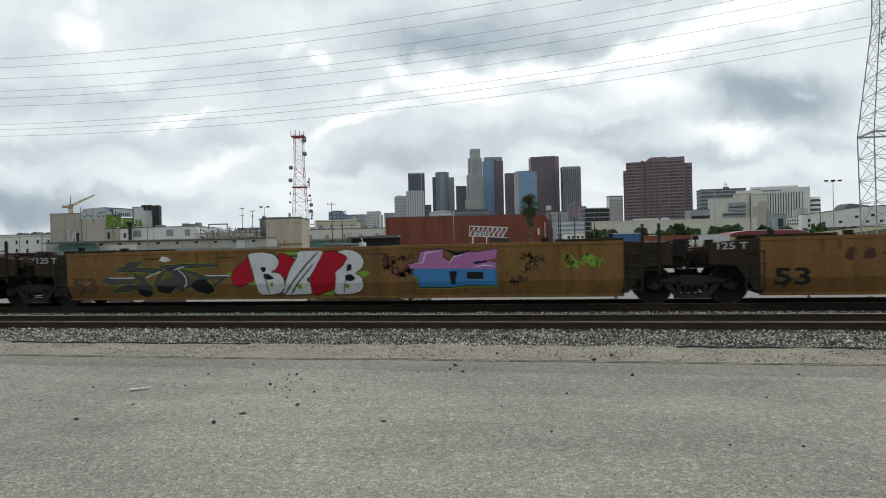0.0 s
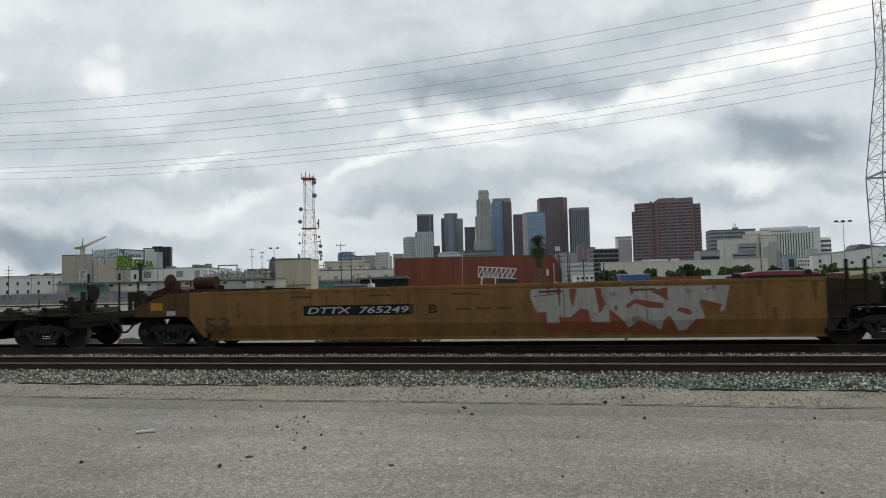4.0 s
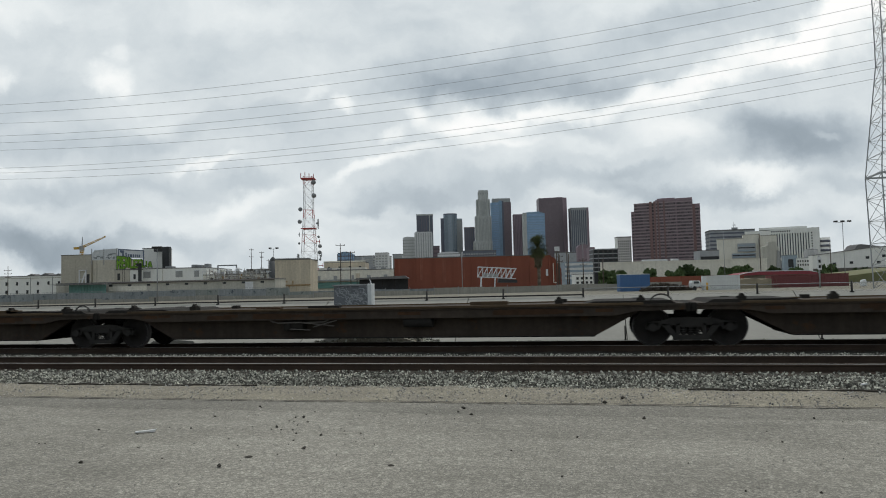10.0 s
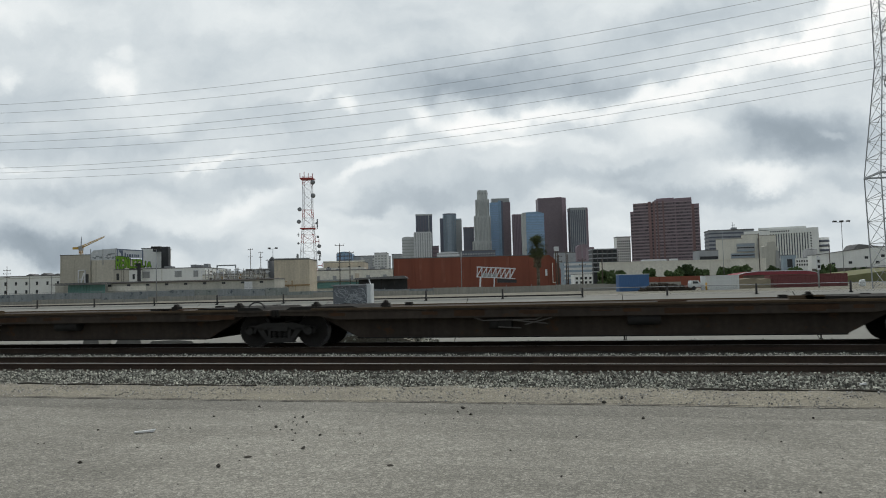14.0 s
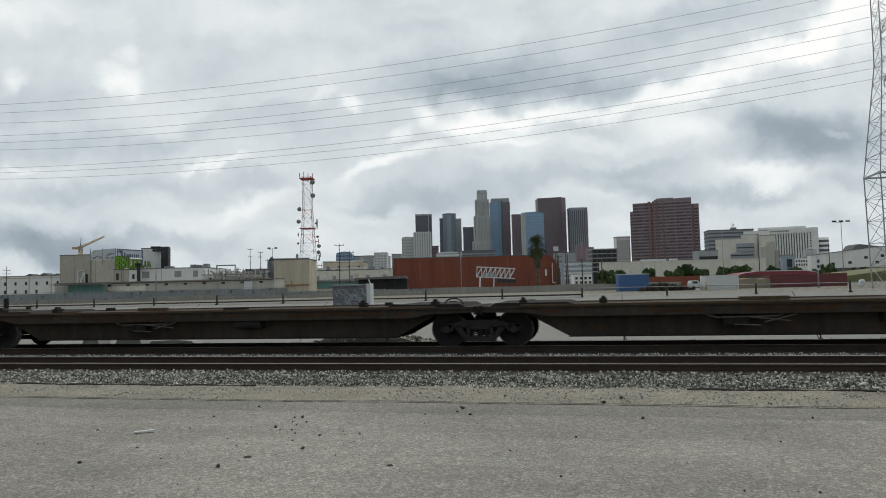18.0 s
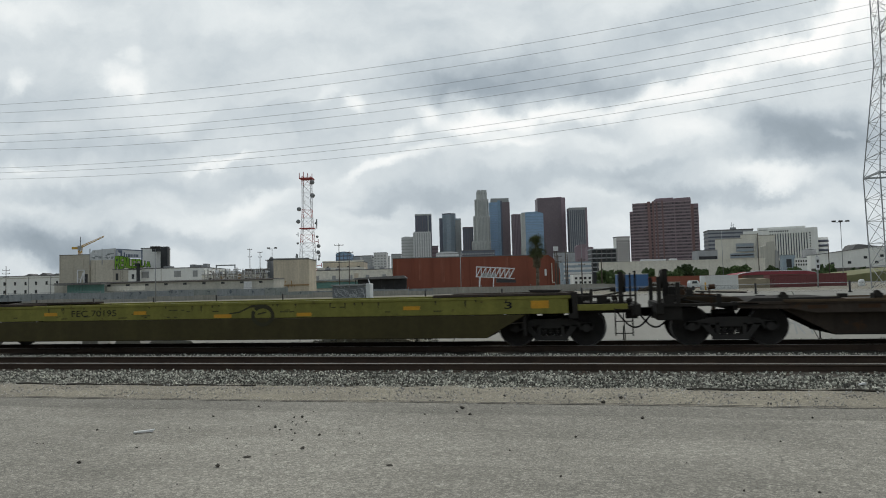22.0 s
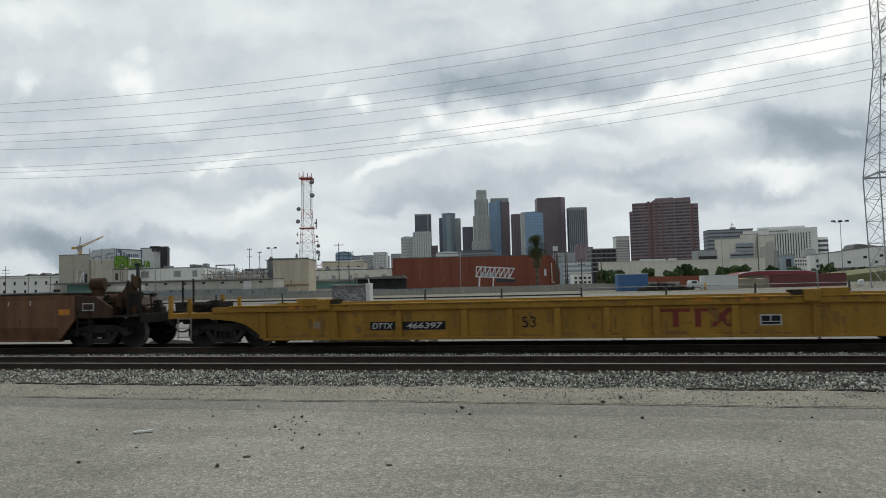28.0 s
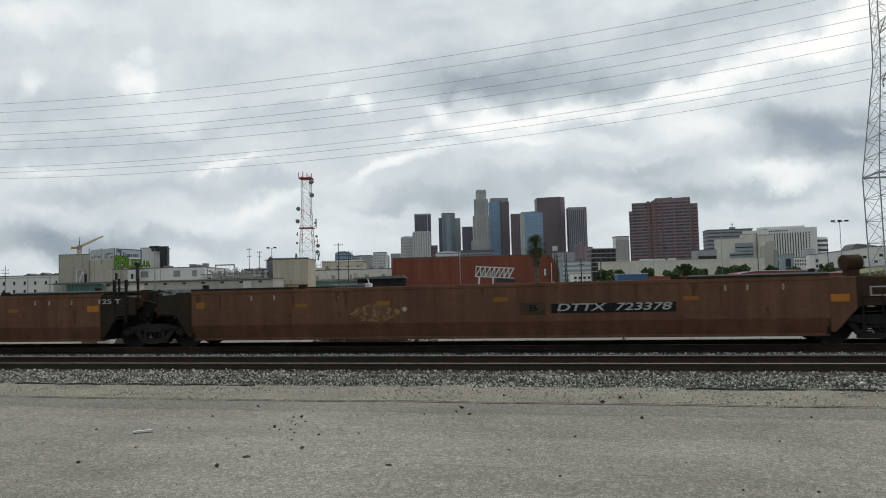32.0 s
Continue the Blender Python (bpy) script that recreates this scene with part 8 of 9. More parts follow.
S_LINE = [[(1.67, 1.48), (1.89, 1.48), (1.89, 1.39), (1.21, 1.32)],
      [(5.79, 0.9), (5.42, 1.03)],
      [(4.51, 1.47), (4.47, 0.78)],
      [(3.01, 1.51), (3.15, 1.02)],
      [(2.35, 1.49), (2.43, 1)]]
paint(car_b, [(G_RUST, S_DRIP), (G_SILVER, S_MAIN), (G_RUST, S_GAP), (FAINT, [ribbon(o, 0.025) for o in S_LINE])], Y, "sprayed_letter", "silver spray-painted lettering with rust-red shadow", 0, 0.68)
part("number_panel", Shape().box(-5.12, -1.96, -1.504, -1.5, 0.92, 1.2), BLACKP, car_b, "black painted number panel")
fitted("DTTX  765249", -5.0, -2.08, 0.97, 1.15, WHITEL, car_b, -1.508, slant=0.2, weight=0.01)
fitted("B", -1.52, -1.3, 0.95, 1.17, BLACKP, car_b, -1.506, weight=0.01)
for k in range(3):
    part("stencil", Shape().box(-0.8 + 0.55 * k, -0.4 + 0.55 * k, -1.505, -1.5, 1.02, 1.07), FAINT, car_b, "small illegible stencilling")


# ---- five-unit flat car ----
def flat_unit(q, x0, x1, trucks, label):
    """A unit of the flat car from x0 to x1 (truck centres), fish-bellied below its deck."""
    car = thing("flat_car", label, "freight car", group="freight cars of the train")
    TRAIN.append((car, q))
    a, b = x0 + 0.14, x1 - 0.14
    part("deck", Shape().box(a, b, -1.4, 1.4, 1.02, 1.09), FLATDECK, car, bevel=0.01)
    part("deck_edge", Shape().box(a + 1.0, b - 1.0, -1.43, -1.33, 1.06, 1.125), DECKTOP, car, "deck edge in a paler brown than the deck", bevel=0.01)
    part("deck_edge", Shape().box(a + 1.0, b - 1.0, 1.33, 1.43, 1.06, 1.125), DECKTOP, car, "deck edge in a paler brown than the deck", bevel=0.01)
    for y in (-1.36, 1.24):
        part("side_sill", Shape().prism([(a, 0.93), (a + 1.2, 0.90), (a + 1.7, 0.80), (b - 1.7, 0.80), (b - 1.2, 0.90), (b, 0.93), (b, 1.03), (a, 1.03)], y, y + 0.12), FLATDECK, car, bevel=0.01)
    for y in (-0.95, 0.83):
        part("centre_girder", Shape().prism([(x0 + 1.25, 0.86), (x0 + 2.35, 0.27), (x1 - 2.35, 0.27), (x1 - 1.25, 0.86), (x1 - 1.25, 1.02), (x0 + 1.25, 1.02)], y, y + 0.12), FLATDECK, car, bevel=0.012)
    part("girder_flange", Shape().box(x0 + 2.35, x1 - 2.35, -1.05, 1.05, 0.255, 0.285), SOOT, car)
    part("end_casting", Shape().box(x0 + 0.02, a, -1.3, 1.3, 0.88, 1.10), SOOT, car, bevel=0.02)
    part("end_casting", Shape().box(b, x1 - 0.02, -1.3, 1.3, 0.88, 1.10), SOOT, car, bevel=0.02)
    for w, x in ((1, a), (-1, b)):
        part("end_plate", Shape().prism([(x + w * 0.2, 1.09), (x + w * 0.35, 1.17), (x + w * 2.2, 1.17), (x + w * 2.5, 1.09)], -1.38, 1.38), SOOT, car)
        for k in (1.05, 3.1):
            part("pedestal", Shape().box(x + w * k - 0.1, x + w * k + 0.1, -1.3, -1.05, 1.09, 1.24).prism([(x + w * k - 0.06, 1.24), (x + w * k + 0.08, 1.24), (x + w * k + 0.03, 1.31), (x + w * k - 0.03, 1.31)], -1.26, -1.1), SOOT, car, bevel=0.01)
            part("pedestal", Shape().box(x + w * k - 0.1, x + w * k + 0.1, 1.05, 1.3, 1.09, 1.19), SOOT, car, bevel=0.01)
    # hose hoop over the joint, tank and brake rods below the deck
    s = Shape()
    pts = [(b - 0.55 + 0.26 * math.cos(k * math.pi / 10) * -1, -1.1, 1.12 + 0.2 * math.sin(k * math.pi / 10)) for k in range(11)]
    for p, r in zip(pts, pts[1:]):
        s.cyl(p, r, 0.022, seg=6)
    part("hand_hold", s, IRON, car)
    m = (x0 + x1) / 2
    part("air_tank", Shape().cyl((m + 1.1, -1.12, 0.72), (m + 1.9, -1.12, 0.72), 0.17, seg=14), TRUCKM, car, "grey air tank under the deck")
    part("brake_rod", Shape().cyl((m - 3.2, -1.25, 0.92), (m - 2.6, -1.28, 0.72), 0.018, seg=6).cyl((m - 2.6, -1.28, 0.72), (m - 1.2, -1.28, 0.74), 0.018, seg=6).cyl((m - 1.2, -1.28, 0.74), (m - 0.7, -1.25, 0.95), 0.018, seg=6).cyl((m - 1.9, -1.28, 0.73), (m - 0.9, -1.27, 0.62), 0.018, seg=6), RODGREY, car, "dusty bent brake rod")
    for k, (u, v, r0, r1) in enumerate(((-3.6, -2.9, 0.86, 0.86), (-2.9, -2.7, 0.86, 0.74), (-1.5, -0.8, 0.6, 0.78), (-2.2, -1.6, 0.55, 0.52))):
        part("brake_pipe", Shape().cyl((m + u, -1.33, r0), (m + v, -1.33, r1), 0.016, seg=6), RODGREY, car)
    part("control_valve", Shape().box(m - 2.45, m - 1.85, -1.25, -0.96, 0.5, 0.78).cyl((m - 2.3, -1.3, 0.62), (m - 2.3, -1.2, 0.62), 0.09, seg=10), SOOT, car, bevel=0.02)
    rnd = random.Random(int(q * 10) + 900)
    for k in range(9):
        x, wd = rnd.uniform(x0 + 1.6, x1 - 2.4), rnd.uniform(0.25, 1.3)
        part("rust_patch", Shape().box(x, x + wd, -1.3665, -1.36, rnd.uniform(0.84, 0.93), rnd.uniform(0.95, 1.01)), RUSTY, car, "rust-brown bare patch on the sill")
    for k in range(3):
        x, wd = rnd.uniform(x0 + 1.6, x1 - 2.6), rnd.uniform(0.5, 1.2)
        part("deck_bar", Shape().box(x, x + wd, -1.3, -1.1, 1.125, 1.16 + 0.03 * k), (RUSTY, SOOT, DECKTOP)[k], car, "loose rusty bar on the deck", bevel=0.005)
    for k in range(6):
        part("reflector", Shape().box(x0 + 1.9 + k * (x1 - x0 - 4) / 5 - 0.22, x0 + 1.9 + k * (x1 - x0 - 4) / 5 + 0.22, -1.366, -1.36, 0.9, 0.985), DARKORANGE, car, "dirty orange reflective strip")
    for x in trucks:
        truck(car, x)
    return car


FT = (12.40, -3.7, -20.78, -37.9, -54.97, -71.43)
for i in range(5):
    q = (FT[i] + FT[i + 1]) / 2
    h = (FT[i] - FT[i + 1]) / 2
    car = flat_unit(q, -h, h, (h, -h) if i == 0 else (-h,), "empty sooty flat car unit with low container pedestals")
    for w in ((1,) if i == 0 else (-1,) if i == 4 else ()):
        part("end_platform", Shape().box(min(w * (h - 0.6), w * (h + 1.75)), max(w * (h - 0.6), w * (h + 1.75)), -1.4, 1.4, 1.0, 1.07).box(min(w * (h + 1.6), w * (h + 1.78)), max(w * (h + 1.6), w * (h + 1.78)), -1.45, 1.45, 0.82, 1.1), SOOT, car, bevel=0.01)
        for x, z in ((1.7, 1.75), (1.25, 1.6), (0.3, 1.3)):
            part("end_post", Shape().box(w * (h + x) - 0.05, w * (h + x) + 0.05, -1.42, -1.3, 1.05, z).box(w * (h + x) - 0.05, w * (h + x) + 0.05, 1.3, 1.42, 1.05, z), SOOT, car)
        part("brake_stand", Shape().box(w * (h + 1.5) - 0.06, w * (h + 1.5) + 0.06, -0.9, -0.7, 1.05, 1.95).cyl((w * (h + 1.57), -0.8, 1.7), (w * (h + 1.62), -0.8, 1.7), 0.24, seg=14), SOOT, car, "rusty hand brake stand")
        part("buffer_beam", Shape().box(min(w * (h + 1.15), w * (h + 1.76)), max(w * (h + 1.15), w * (h + 1.76)), -1.3, 1.3, 0.66, 1.0), SOOT, car, bevel=0.02)
        part("walkway_frame", Shape().prism([(w * (h - 0.4), 1.07), (w * (h + 1.2), 1.07), (w * (h + 1.1), 1.24), (w * (h - 0.2), 1.2)], -1.0, 1.0), SOOTBROWN, car, bevel=0.02)
        for x, z0, z1 in ((0.25, 1.32, 1.36), (0.9, 1.24, 1.28)):
            part("hand_rail", Shape().cyl((w * (h + x - 0.6), -1.36, z0), (w * (h + x + 0.6), -1.36, z1), 0.02, seg=6), SOOT, car)
        clutter(car, w * (h + 0.3), w * (h + 1.7), -1.35, -0.4, 1.1, 1.5, 15)
        coupler(car, w * (h + 1.7), w)

# ---- olive well car ----
q, h = -85.2, 9.6
car = thing("well_car", "olive green well car, lower half coloured darker as shade, empty", "freight car", group="freight cars of the train")
TRAIN.append((car, q))
# darker olive; the shade of the inward-leaning lower side is put into the colour
SHADEOLIVE = surf("shaded_olive_paint", (0.070, 0.059, 0.020), (0.054, 0.045, 0.018), 0.7, 0.5, bump=0.12, fine=18, streak=0.2, spec=0.22)
for k in (-1, 1):
    y, yi = k * 1.5, k * 1.38
    part("side_panel", Shape().box(-9.95, 9.95, min(y, y - k * 0.06), max(y, y - k * 0.06), 0.88, 1.3), OLIVE, car, bevel=0.01)
    n = Shape()
    lo = [(-8.95, 0.86), (-8.25, 0.27), (7.7, 0.27), (8.75, 0.86)]
    part("lower_panel", n.prism(lo, y - k * 0.08, y - k * 0.02), SHADEOLIVE, car, "lower side panel with its shade put into the colour", bevel=0.01)
    part("top_chord", Shape().box(-9.9, 9.9, min(y + k * 0.02, y - k * 0.14), max(y + k * 0.02, y - k * 0.14), 1.26, 1.34), OLIVE, car, bevel=0.012)
part("floor", Shape().box(-7.7, 7.7, -1.3, 1.3, 0.25, 0.29), SOOT, car)
for w in (-1, 1):
    part("bulkhead", Shape().box(w * 8.7 - 0.04, w * 8.7 + 0.04, -1.4, 1.4, 0.3, 1.25), SOOT, car)
    part("end_frame", Shape().box(min(w * 8.7, w * 11.4), max(w * 8.7, w * 11.4), -0.9, 0.9, 0.85, 1.12), SOOT, car, bevel=0.015)
    part("end_platform", Shape().box(min(w * 9.95, w * 11.6), max(w * 9.95, w * 11.6), -1.40, 1.42, 0.98, 1.05).box(min(w * 11.45, w * 11.62), max(w * 11.45, w * 11.62), -1.46, 1.46, 0.8, 1.08), SOOT, car, bevel=0.01)
    part("top_plate", Shape().box(min(w * 6.3, w * 9.9), max(w * 6.3, w * 9.9), -1.53, -1.0, 1.345, 1.41), FLATDECK, car, bevel=0.01)
    part("top_plate", Shape().box(min(w * 6.3, w * 9.9), max(w * 6.3, w * 9.9), 1.0, 1.53, 1.345, 1.41), FLATDECK, car, bevel=0.01)
    part("hinged_cover", Shape().prism([(w * 8.85, 1.44), (w * 9.5, 1.40), (w * 9.6, 1.47), (w * 8.8, 1.49)], -1.2, 0.6), SOOT, car)
    part("cover_stand", Shape().box(w * 9.2 - 0.05, w * 9.2 + 0.05, -1.0, 0.4, 1.3, 1.42), SOOT, car)
    part("end_rail", Shape().box(min(w * 10.07, w * 11.3), max(w * 10.07, w * 11.3), -1.46, -1.41, 0.94, 1.10), SHADEOLIVE if w < 0 else OLIVE, car, "olive step rail at the car end", bevel=0.01)
    part("corner_post", Shape().box(w * 9.95 - 0.12, w * 9.95 + 0.12, -1.5, -1.3, 0.75, 1.42), SOOT, car, bevel=0.01)
    clutter(car, w * 10.0, w * 11.4, -1.35, -0.5, 1.08, 1.5, 12)
    for x, z in ((10.4, 1.45), (11.5, 1.9)):
        part("end_post", Shape().cyl((w * x, -1.4, 1.0), (w * x, -1.4, z), 0.028, seg=6).cyl((w * x, 1.4, 1.0), (w * x, 1.4, z), 0.028, seg=6).cyl((w * x, -1.4, z), (w * x, -0.9, z), 0.024, seg=6), SOOT, car)
    part("hand_rail", Shape().cyl((w * 9.95, -1.4, 1.3), (w * 11.5, -1.4, 1.3), 0.024, seg=6), SOOT, car)
    ladder(car, w * 11.2, 0.3, 1.0, -1.46, 3, SOOT)
    truck(car, 9.35 if w > 0 else -9.62)
    coupler(car, w * 11.5, w)
part("brake_stand", Shape().box(11.1, 11.22, -1.1, -0.9, 1.05, 1.9).cyl((11.22, -1.0, 1.62), (11.28, -1.0, 1.62), 0.24, seg=16), SOOT, car, "sooty hand brake wheel")
reflectors(car, [(-9.1, 1.12, 0.46, 0.2), (9.12, 1.12, 0.46, 0.2)], mat=AMBER)
reflectors(car, [(-5.7, 1.08, 0.46, 0.1), (5.7, 1.08, 0.46, 0.1), (-2.6, 1.08, 0.42, 0.1), (2.6, 0.96, 0.44, 0.1), (0.1, 0.95, 0.55, 0.1)], mat=AMBER)
fitted("FEC 70195", -4.95, -3.4, 1.0, 1.18, BLACKP, car, -1.506)
ring = Shape()
n = 28
for k in range(n - 1):
    a0, a1 = 2 * math.pi * (k + 2) / n + 2.2, 2 * math.pi * (k + 3) / n + 2.2
    ring.sheet([(1.35 + 0.36 * math.cos(a0), 0.95 + 0.31 * math.sin(a0)), (1.35 + 0.36 * math.cos(a1), 0.95 + 0.31 * math.sin(a1)), (1.35 + 0.25 * math.cos(a1), 0.95 + 0.20 * math.sin(a1)), (1.35 + 0.25 * math.cos(a0), 0.95 + 0.20 * math.sin(a0))], -1.507)
ring.sheet([(0.98, 1.18), (1.36, 1.18), (1.36, 1.26), (0.98, 1.25)], -1.5065)
ring.sheet([(1.2, 0.97), (1.45, 1.02), (1.45, 1.06), (1.2, 1.01)], -1.5065)
ring.sheet([(0.3, 1.0), (0.62, 1.03), (0.98, 1.18), (0.98, 1.23), (0.6, 1.07), (0.3, 1.03)], -1.5066)
part("painted_ring", ring, FAINTOLIVE, car, "faded dark painted ring emblem")
fitted("3", 8.2, 8.4, 1.02, 1.2, BLACKP, car, -1.506, weight=0.01)
rnd = random.Random(61)
for k in range(26):
    x, w = rnd.uniform(-8, 8), rnd.uniform(0.08, 0.3)
    part("stencil", Shape().box(x, x + w, -1.504, -1.5, 0.93 + 0.05 * (k % 5), 0.955 + 0.05 * (k % 5)), FAINTOLIVE, car, "small illegible stencilling")
paint(car, [(FAINTOLIVE, [[(x, 1.26), (x + 0.05, 1.26), (x + 0.03, 1.26 - l), (x + 0.015, 1.26 - l * 0.7)] for x, l in [(rnd.uniform(-9, 9), rnd.uniform(0.05, 0.22)) for _ in range(26)]])], -1.4995, "rust_run", "dark run below the top edge")

# ---- yellow well car with ribs ----
# lighter copy of the car's yellow; the top light on the lip is painted in
MUSTARDLIP = surf("lit_yellow_lip", (0.44, 0.25, 0.035), (0.34, 0.19, 0.03), 0.6, 0.8, bump=0.1, fine=14, streak=0.3, spec=0.22)
q, h = -108.95, 9.44
car = thing("well_car", "yellow well car with ribbed sides, stained and empty", "freight car", group="freight cars of the train")
TRAIN.append((car, q))
arch = [(-8.0 - 0.0, 0.27), (8.0, 0.27), (8.18, 0.42), (8.36, 0.56), (8.62, 0.70), (8.95, 0.79), (9.4, 0.84), (9.7, 0.85), (9.7, 1.03), (-9.7, 1.03), (-9.7, 0.85), (-9.4, 0.84), (-8.95, 0.79), (-8.62, 0.70), (-8.36, 0.56), (-8.18, 0.42)]
for k in (-1, 1):
    y = k * 1.46
    part("side_panel", Shape().prism(arch, min(y, y - k * 0.05), max(y, y - k * 0.05)), MUSTARD, car, bevel=0.008)
    part("top_chord", Shape().box(-9.1, 9.1, min(k * 1.56, k * 1.40), max(k * 1.56, k * 1.40), 1.035, 1.20), MUSTARD, car, "yellow box-section top chord", bevel=0.02)
    part("chord_lip", Shape().box(-9.0, 9.0, min(k * 1.60, k * 1.42), max(k * 1.60, k * 1.42), 1.20, 1.23), MUSTARDLIP, car, "yellow lip along the chord, coloured brighter as if lit from above", bevel=0.005)
    part("bottom_chord", Shape().box(-8.0, 8.0, min(k * 1.53, k * 1.36), max(k * 1.53, k * 1.36), 0.24, 0.31), MUSTARD, car, bevel=0.012)
    for x in (-8.0, -5.87, -4.03, -2.24, -1.03, 0.19, 1.41, 2.61, 4.44, 6.24, 8.0):
        part("rib", Shape().prism([(x - 0.10, 0.3), (x + 0.10, 0.3), (x + 0.075, 1.03), (x - 0.075, 1.03)], min(k * 1.455, k * 1.535), max(k * 1.455, k * 1.535)), MUSTARD, car, bevel=0.008)
rnd = random.Random(62)
paint(car, [(YELRUST, [[(x, z), (x + w, z), (x + w * 0.8, z - l), (x + w * 0.3, z - l * 0.8)] for x, w, z, l in [(rnd.uniform(-7.9, 7.6), rnd.uniform(0.05, 0.22), rnd.uniform(0.6, 1.0), rnd.uniform(0.1, 0.4)) for _ in range(42)]])], -1.459, "rust_run", "rusty brown stain on the yellow side")
paint(car, [(YELRUST, [[(x, 0.31), (x + w, 0.31), (x + w * 0.7, 0.31 + l), (x + w * 0.2, 0.31 + l * 0.7)] for x, w, l in [(rnd.uniform(-7.9, 7.2), rnd.uniform(0.2, 0.7), rnd.uniform(0.03, 0.14)) for _ in range(26)]])], -1.4582, "rust_stain", "rusty grime along the foot of the side")
paint(car, [(YELRUST, [[(x, 1.195), (x + w, 1.195), (x + w * 0.8, 1.195 - l), (x + w * 0.2, 1.195 - l * 0.6)] for x, w, l in [(rnd.uniform(-8, 7.6), rnd.uniform(0.06, 0.4), rnd.uniform(0.03, 0.15)) for _ in range(30)]])], -1.558, "rust_run", "rusty run on the yellow top chord")
part("floor", Shape().box(-8, 8, -1.3, 1.3, 0.25, 0.29), SOOT, car)
for w in (-1, 1):
    part("bulkhead", Shape().box(w * 8.3 - 0.04, w * 8.3 + 0.04, -1.4, 1.4, 0.3, 1.1), SOOT, car)
    part("end_deck", Shape().box(min(w * 8.2, w * 9.7), max(w * 8.2, w * 9.7), -1.39, 1.39, 1.05, 1.16), SOOTBROWN, car, bevel=0.012)
    part("latch_block", Shape().box(min(w * 6.35, w * 6.95), max(w * 6.35, w * 6.95), -1.57, -1.25, 1.23, 1.39), MUSTARD, car, bevel=0.015)
    part("latch_block", Shape().box(min(w * 5.95, w * 6.33), max(w * 5.95, w * 6.33), -1.62, -1.25, 1.08, 1.37), MUSTARD, car, bevel=0.015)
    part("latch_hinge", Shape().box(min(w * 5.72, w * 5.93), max(w * 5.72, w * 5.93), -1.60, -1.3, 1.235, 1.36).cyl((w * 5.6, -1.5, 1.33), (w * 5.95, -1.5, 1.33), 0.03, seg=8), SOOTBROWN, car, "sooty latch hinge on the chord")
    for y in (-1.5, 1.41):
        part("end_shoulder", Shape().box(min(w * 9.12, w * 9.6), max(w * 9.12, w * 9.6), y, y + 0.09, 1.035, 1.19), MUSTARD, car, bevel=0.012)
    part("end_sill", Shape().box(min(w * 9.7, w * 11.05), max(w * 9.7, w * 11.05), -1.45, 1.45, 0.88, 1.04), MUSTARD, car, bevel=0.01)
    part("centre_sill", Shape().box(min(w * 8.4, w * 11.5), max(w * 8.4, w * 11.5), -0.4, 0.4, 0.75, 1.0), SOOT, car)
    part("end_gear", Shape().box(min(w * 9.9, w * 10.6), max(w * 9.9, w * 10.6), -0.8, 0.2, 1.04, 1.35).cyl((w * 9.9, -1.0, 1.25), (w * 10.8, -1.0, 1.3), 0.08, seg=8), SOOT, car)
    for x, z in ((10.37, 1.46), (10.99, 1.56)):
        part("end_post", Shape().box(w * x - 0.05, w * x + 0.05, -1.46, -1.36, 0.9, z).box(w * x - 0.05, w * x + 0.05, 1.36, 1.46, 0.9, z), MUSTARD, car)
    clutter(car, w * 9.8, w * 11.2, -1.3, -0.4, 1.08, 1.4, 12)
    ladder(car, w * 10.5, 0.3, 0.92, -1.48, 3, RODPALE)
    truck(car, w * h)
    coupler(car, w * 11.3, w)
wheel = part("brake_wheel", Shape().turned([(0.23, -0.02), (0.27, -0.02), (0.27, 0.02), (0.23, 0.02), (0.23, -0.02)], (11.12, -1.2, 1.48), axis="x", seg=18), MUSTARD, car, "yellow hand brake wheel on its stand")
for k in range(4):
    a = math.pi * k / 4
    part("spoke", Shape().cyl((11.12, -1.2 - 0.24 * math.cos(a), 1.48 - 0.24 * math.sin(a)), (11.12, -1.2 + 0.24 * math.cos(a), 1.48 + 0.24 * math.sin(a)), 0.012, seg=6), MUSTARD, wheel)
part("brake_stand", Shape().box(11.0, 11.08, -1.26, -1.14, 0.95, 1.6), MUSTARD, car)
part("number_panel", Shape().box(-4.85, -2.75, -1.47, -1.462, 0.5, 0.72), BLACKP, car, "black number panel")
fitted("DTTX", -4.78, -4.2, 0.535, 0.69, WHITEL, car, -1.473, slant=0.2, weight=0.01)
fitted("466397", -3.82, -2.83, 0.535, 0.69, WHITEL, car, -1.473, slant=0.2, weight=0.01)
fitted("53", -0.72, -0.36, 0.53, 0.81, BLACKP, car, -1.466, weight=0.0)
paint(car, [(REDL, [quad(2.72, 3.42, 0.87, 0.95), quad(3.0, 3.14, 0.5, 0.87), quad(3.5, 3.86, 0.87, 0.95), quad(3.52, 3.66, 0.5, 0.87), [(3.84, 0.95), (4.0, 0.95), (4.42, 0.5), (4.26, 0.5)], [(4.26, 0.95), (4.42, 0.95), (4.0, 0.5), (3.84, 0.5)]])], -1.462, "painted_mark", "faded dark red block emblem")
part("data_plate", Shape().box(5.0, 5.48, -1.468, -1.462, 0.52, 0.78), WHITEL, car, "white-edged data plate")
part("data_field", Shape().box(5.03, 5.22, -1.473, -1.468, 0.62, 0.75).box(5.25, 5.45, -1.473, -1.468, 0.62, 0.75).box(5.03, 5.45, -1.473, -1.468, 0.55, 0.6), BLACKP, car)
part("route_label", Shape().box(-6.5, -6.3, -1.468, -1.462, 0.56, 0.74), DECKPALE, car, "dirty pale route label")
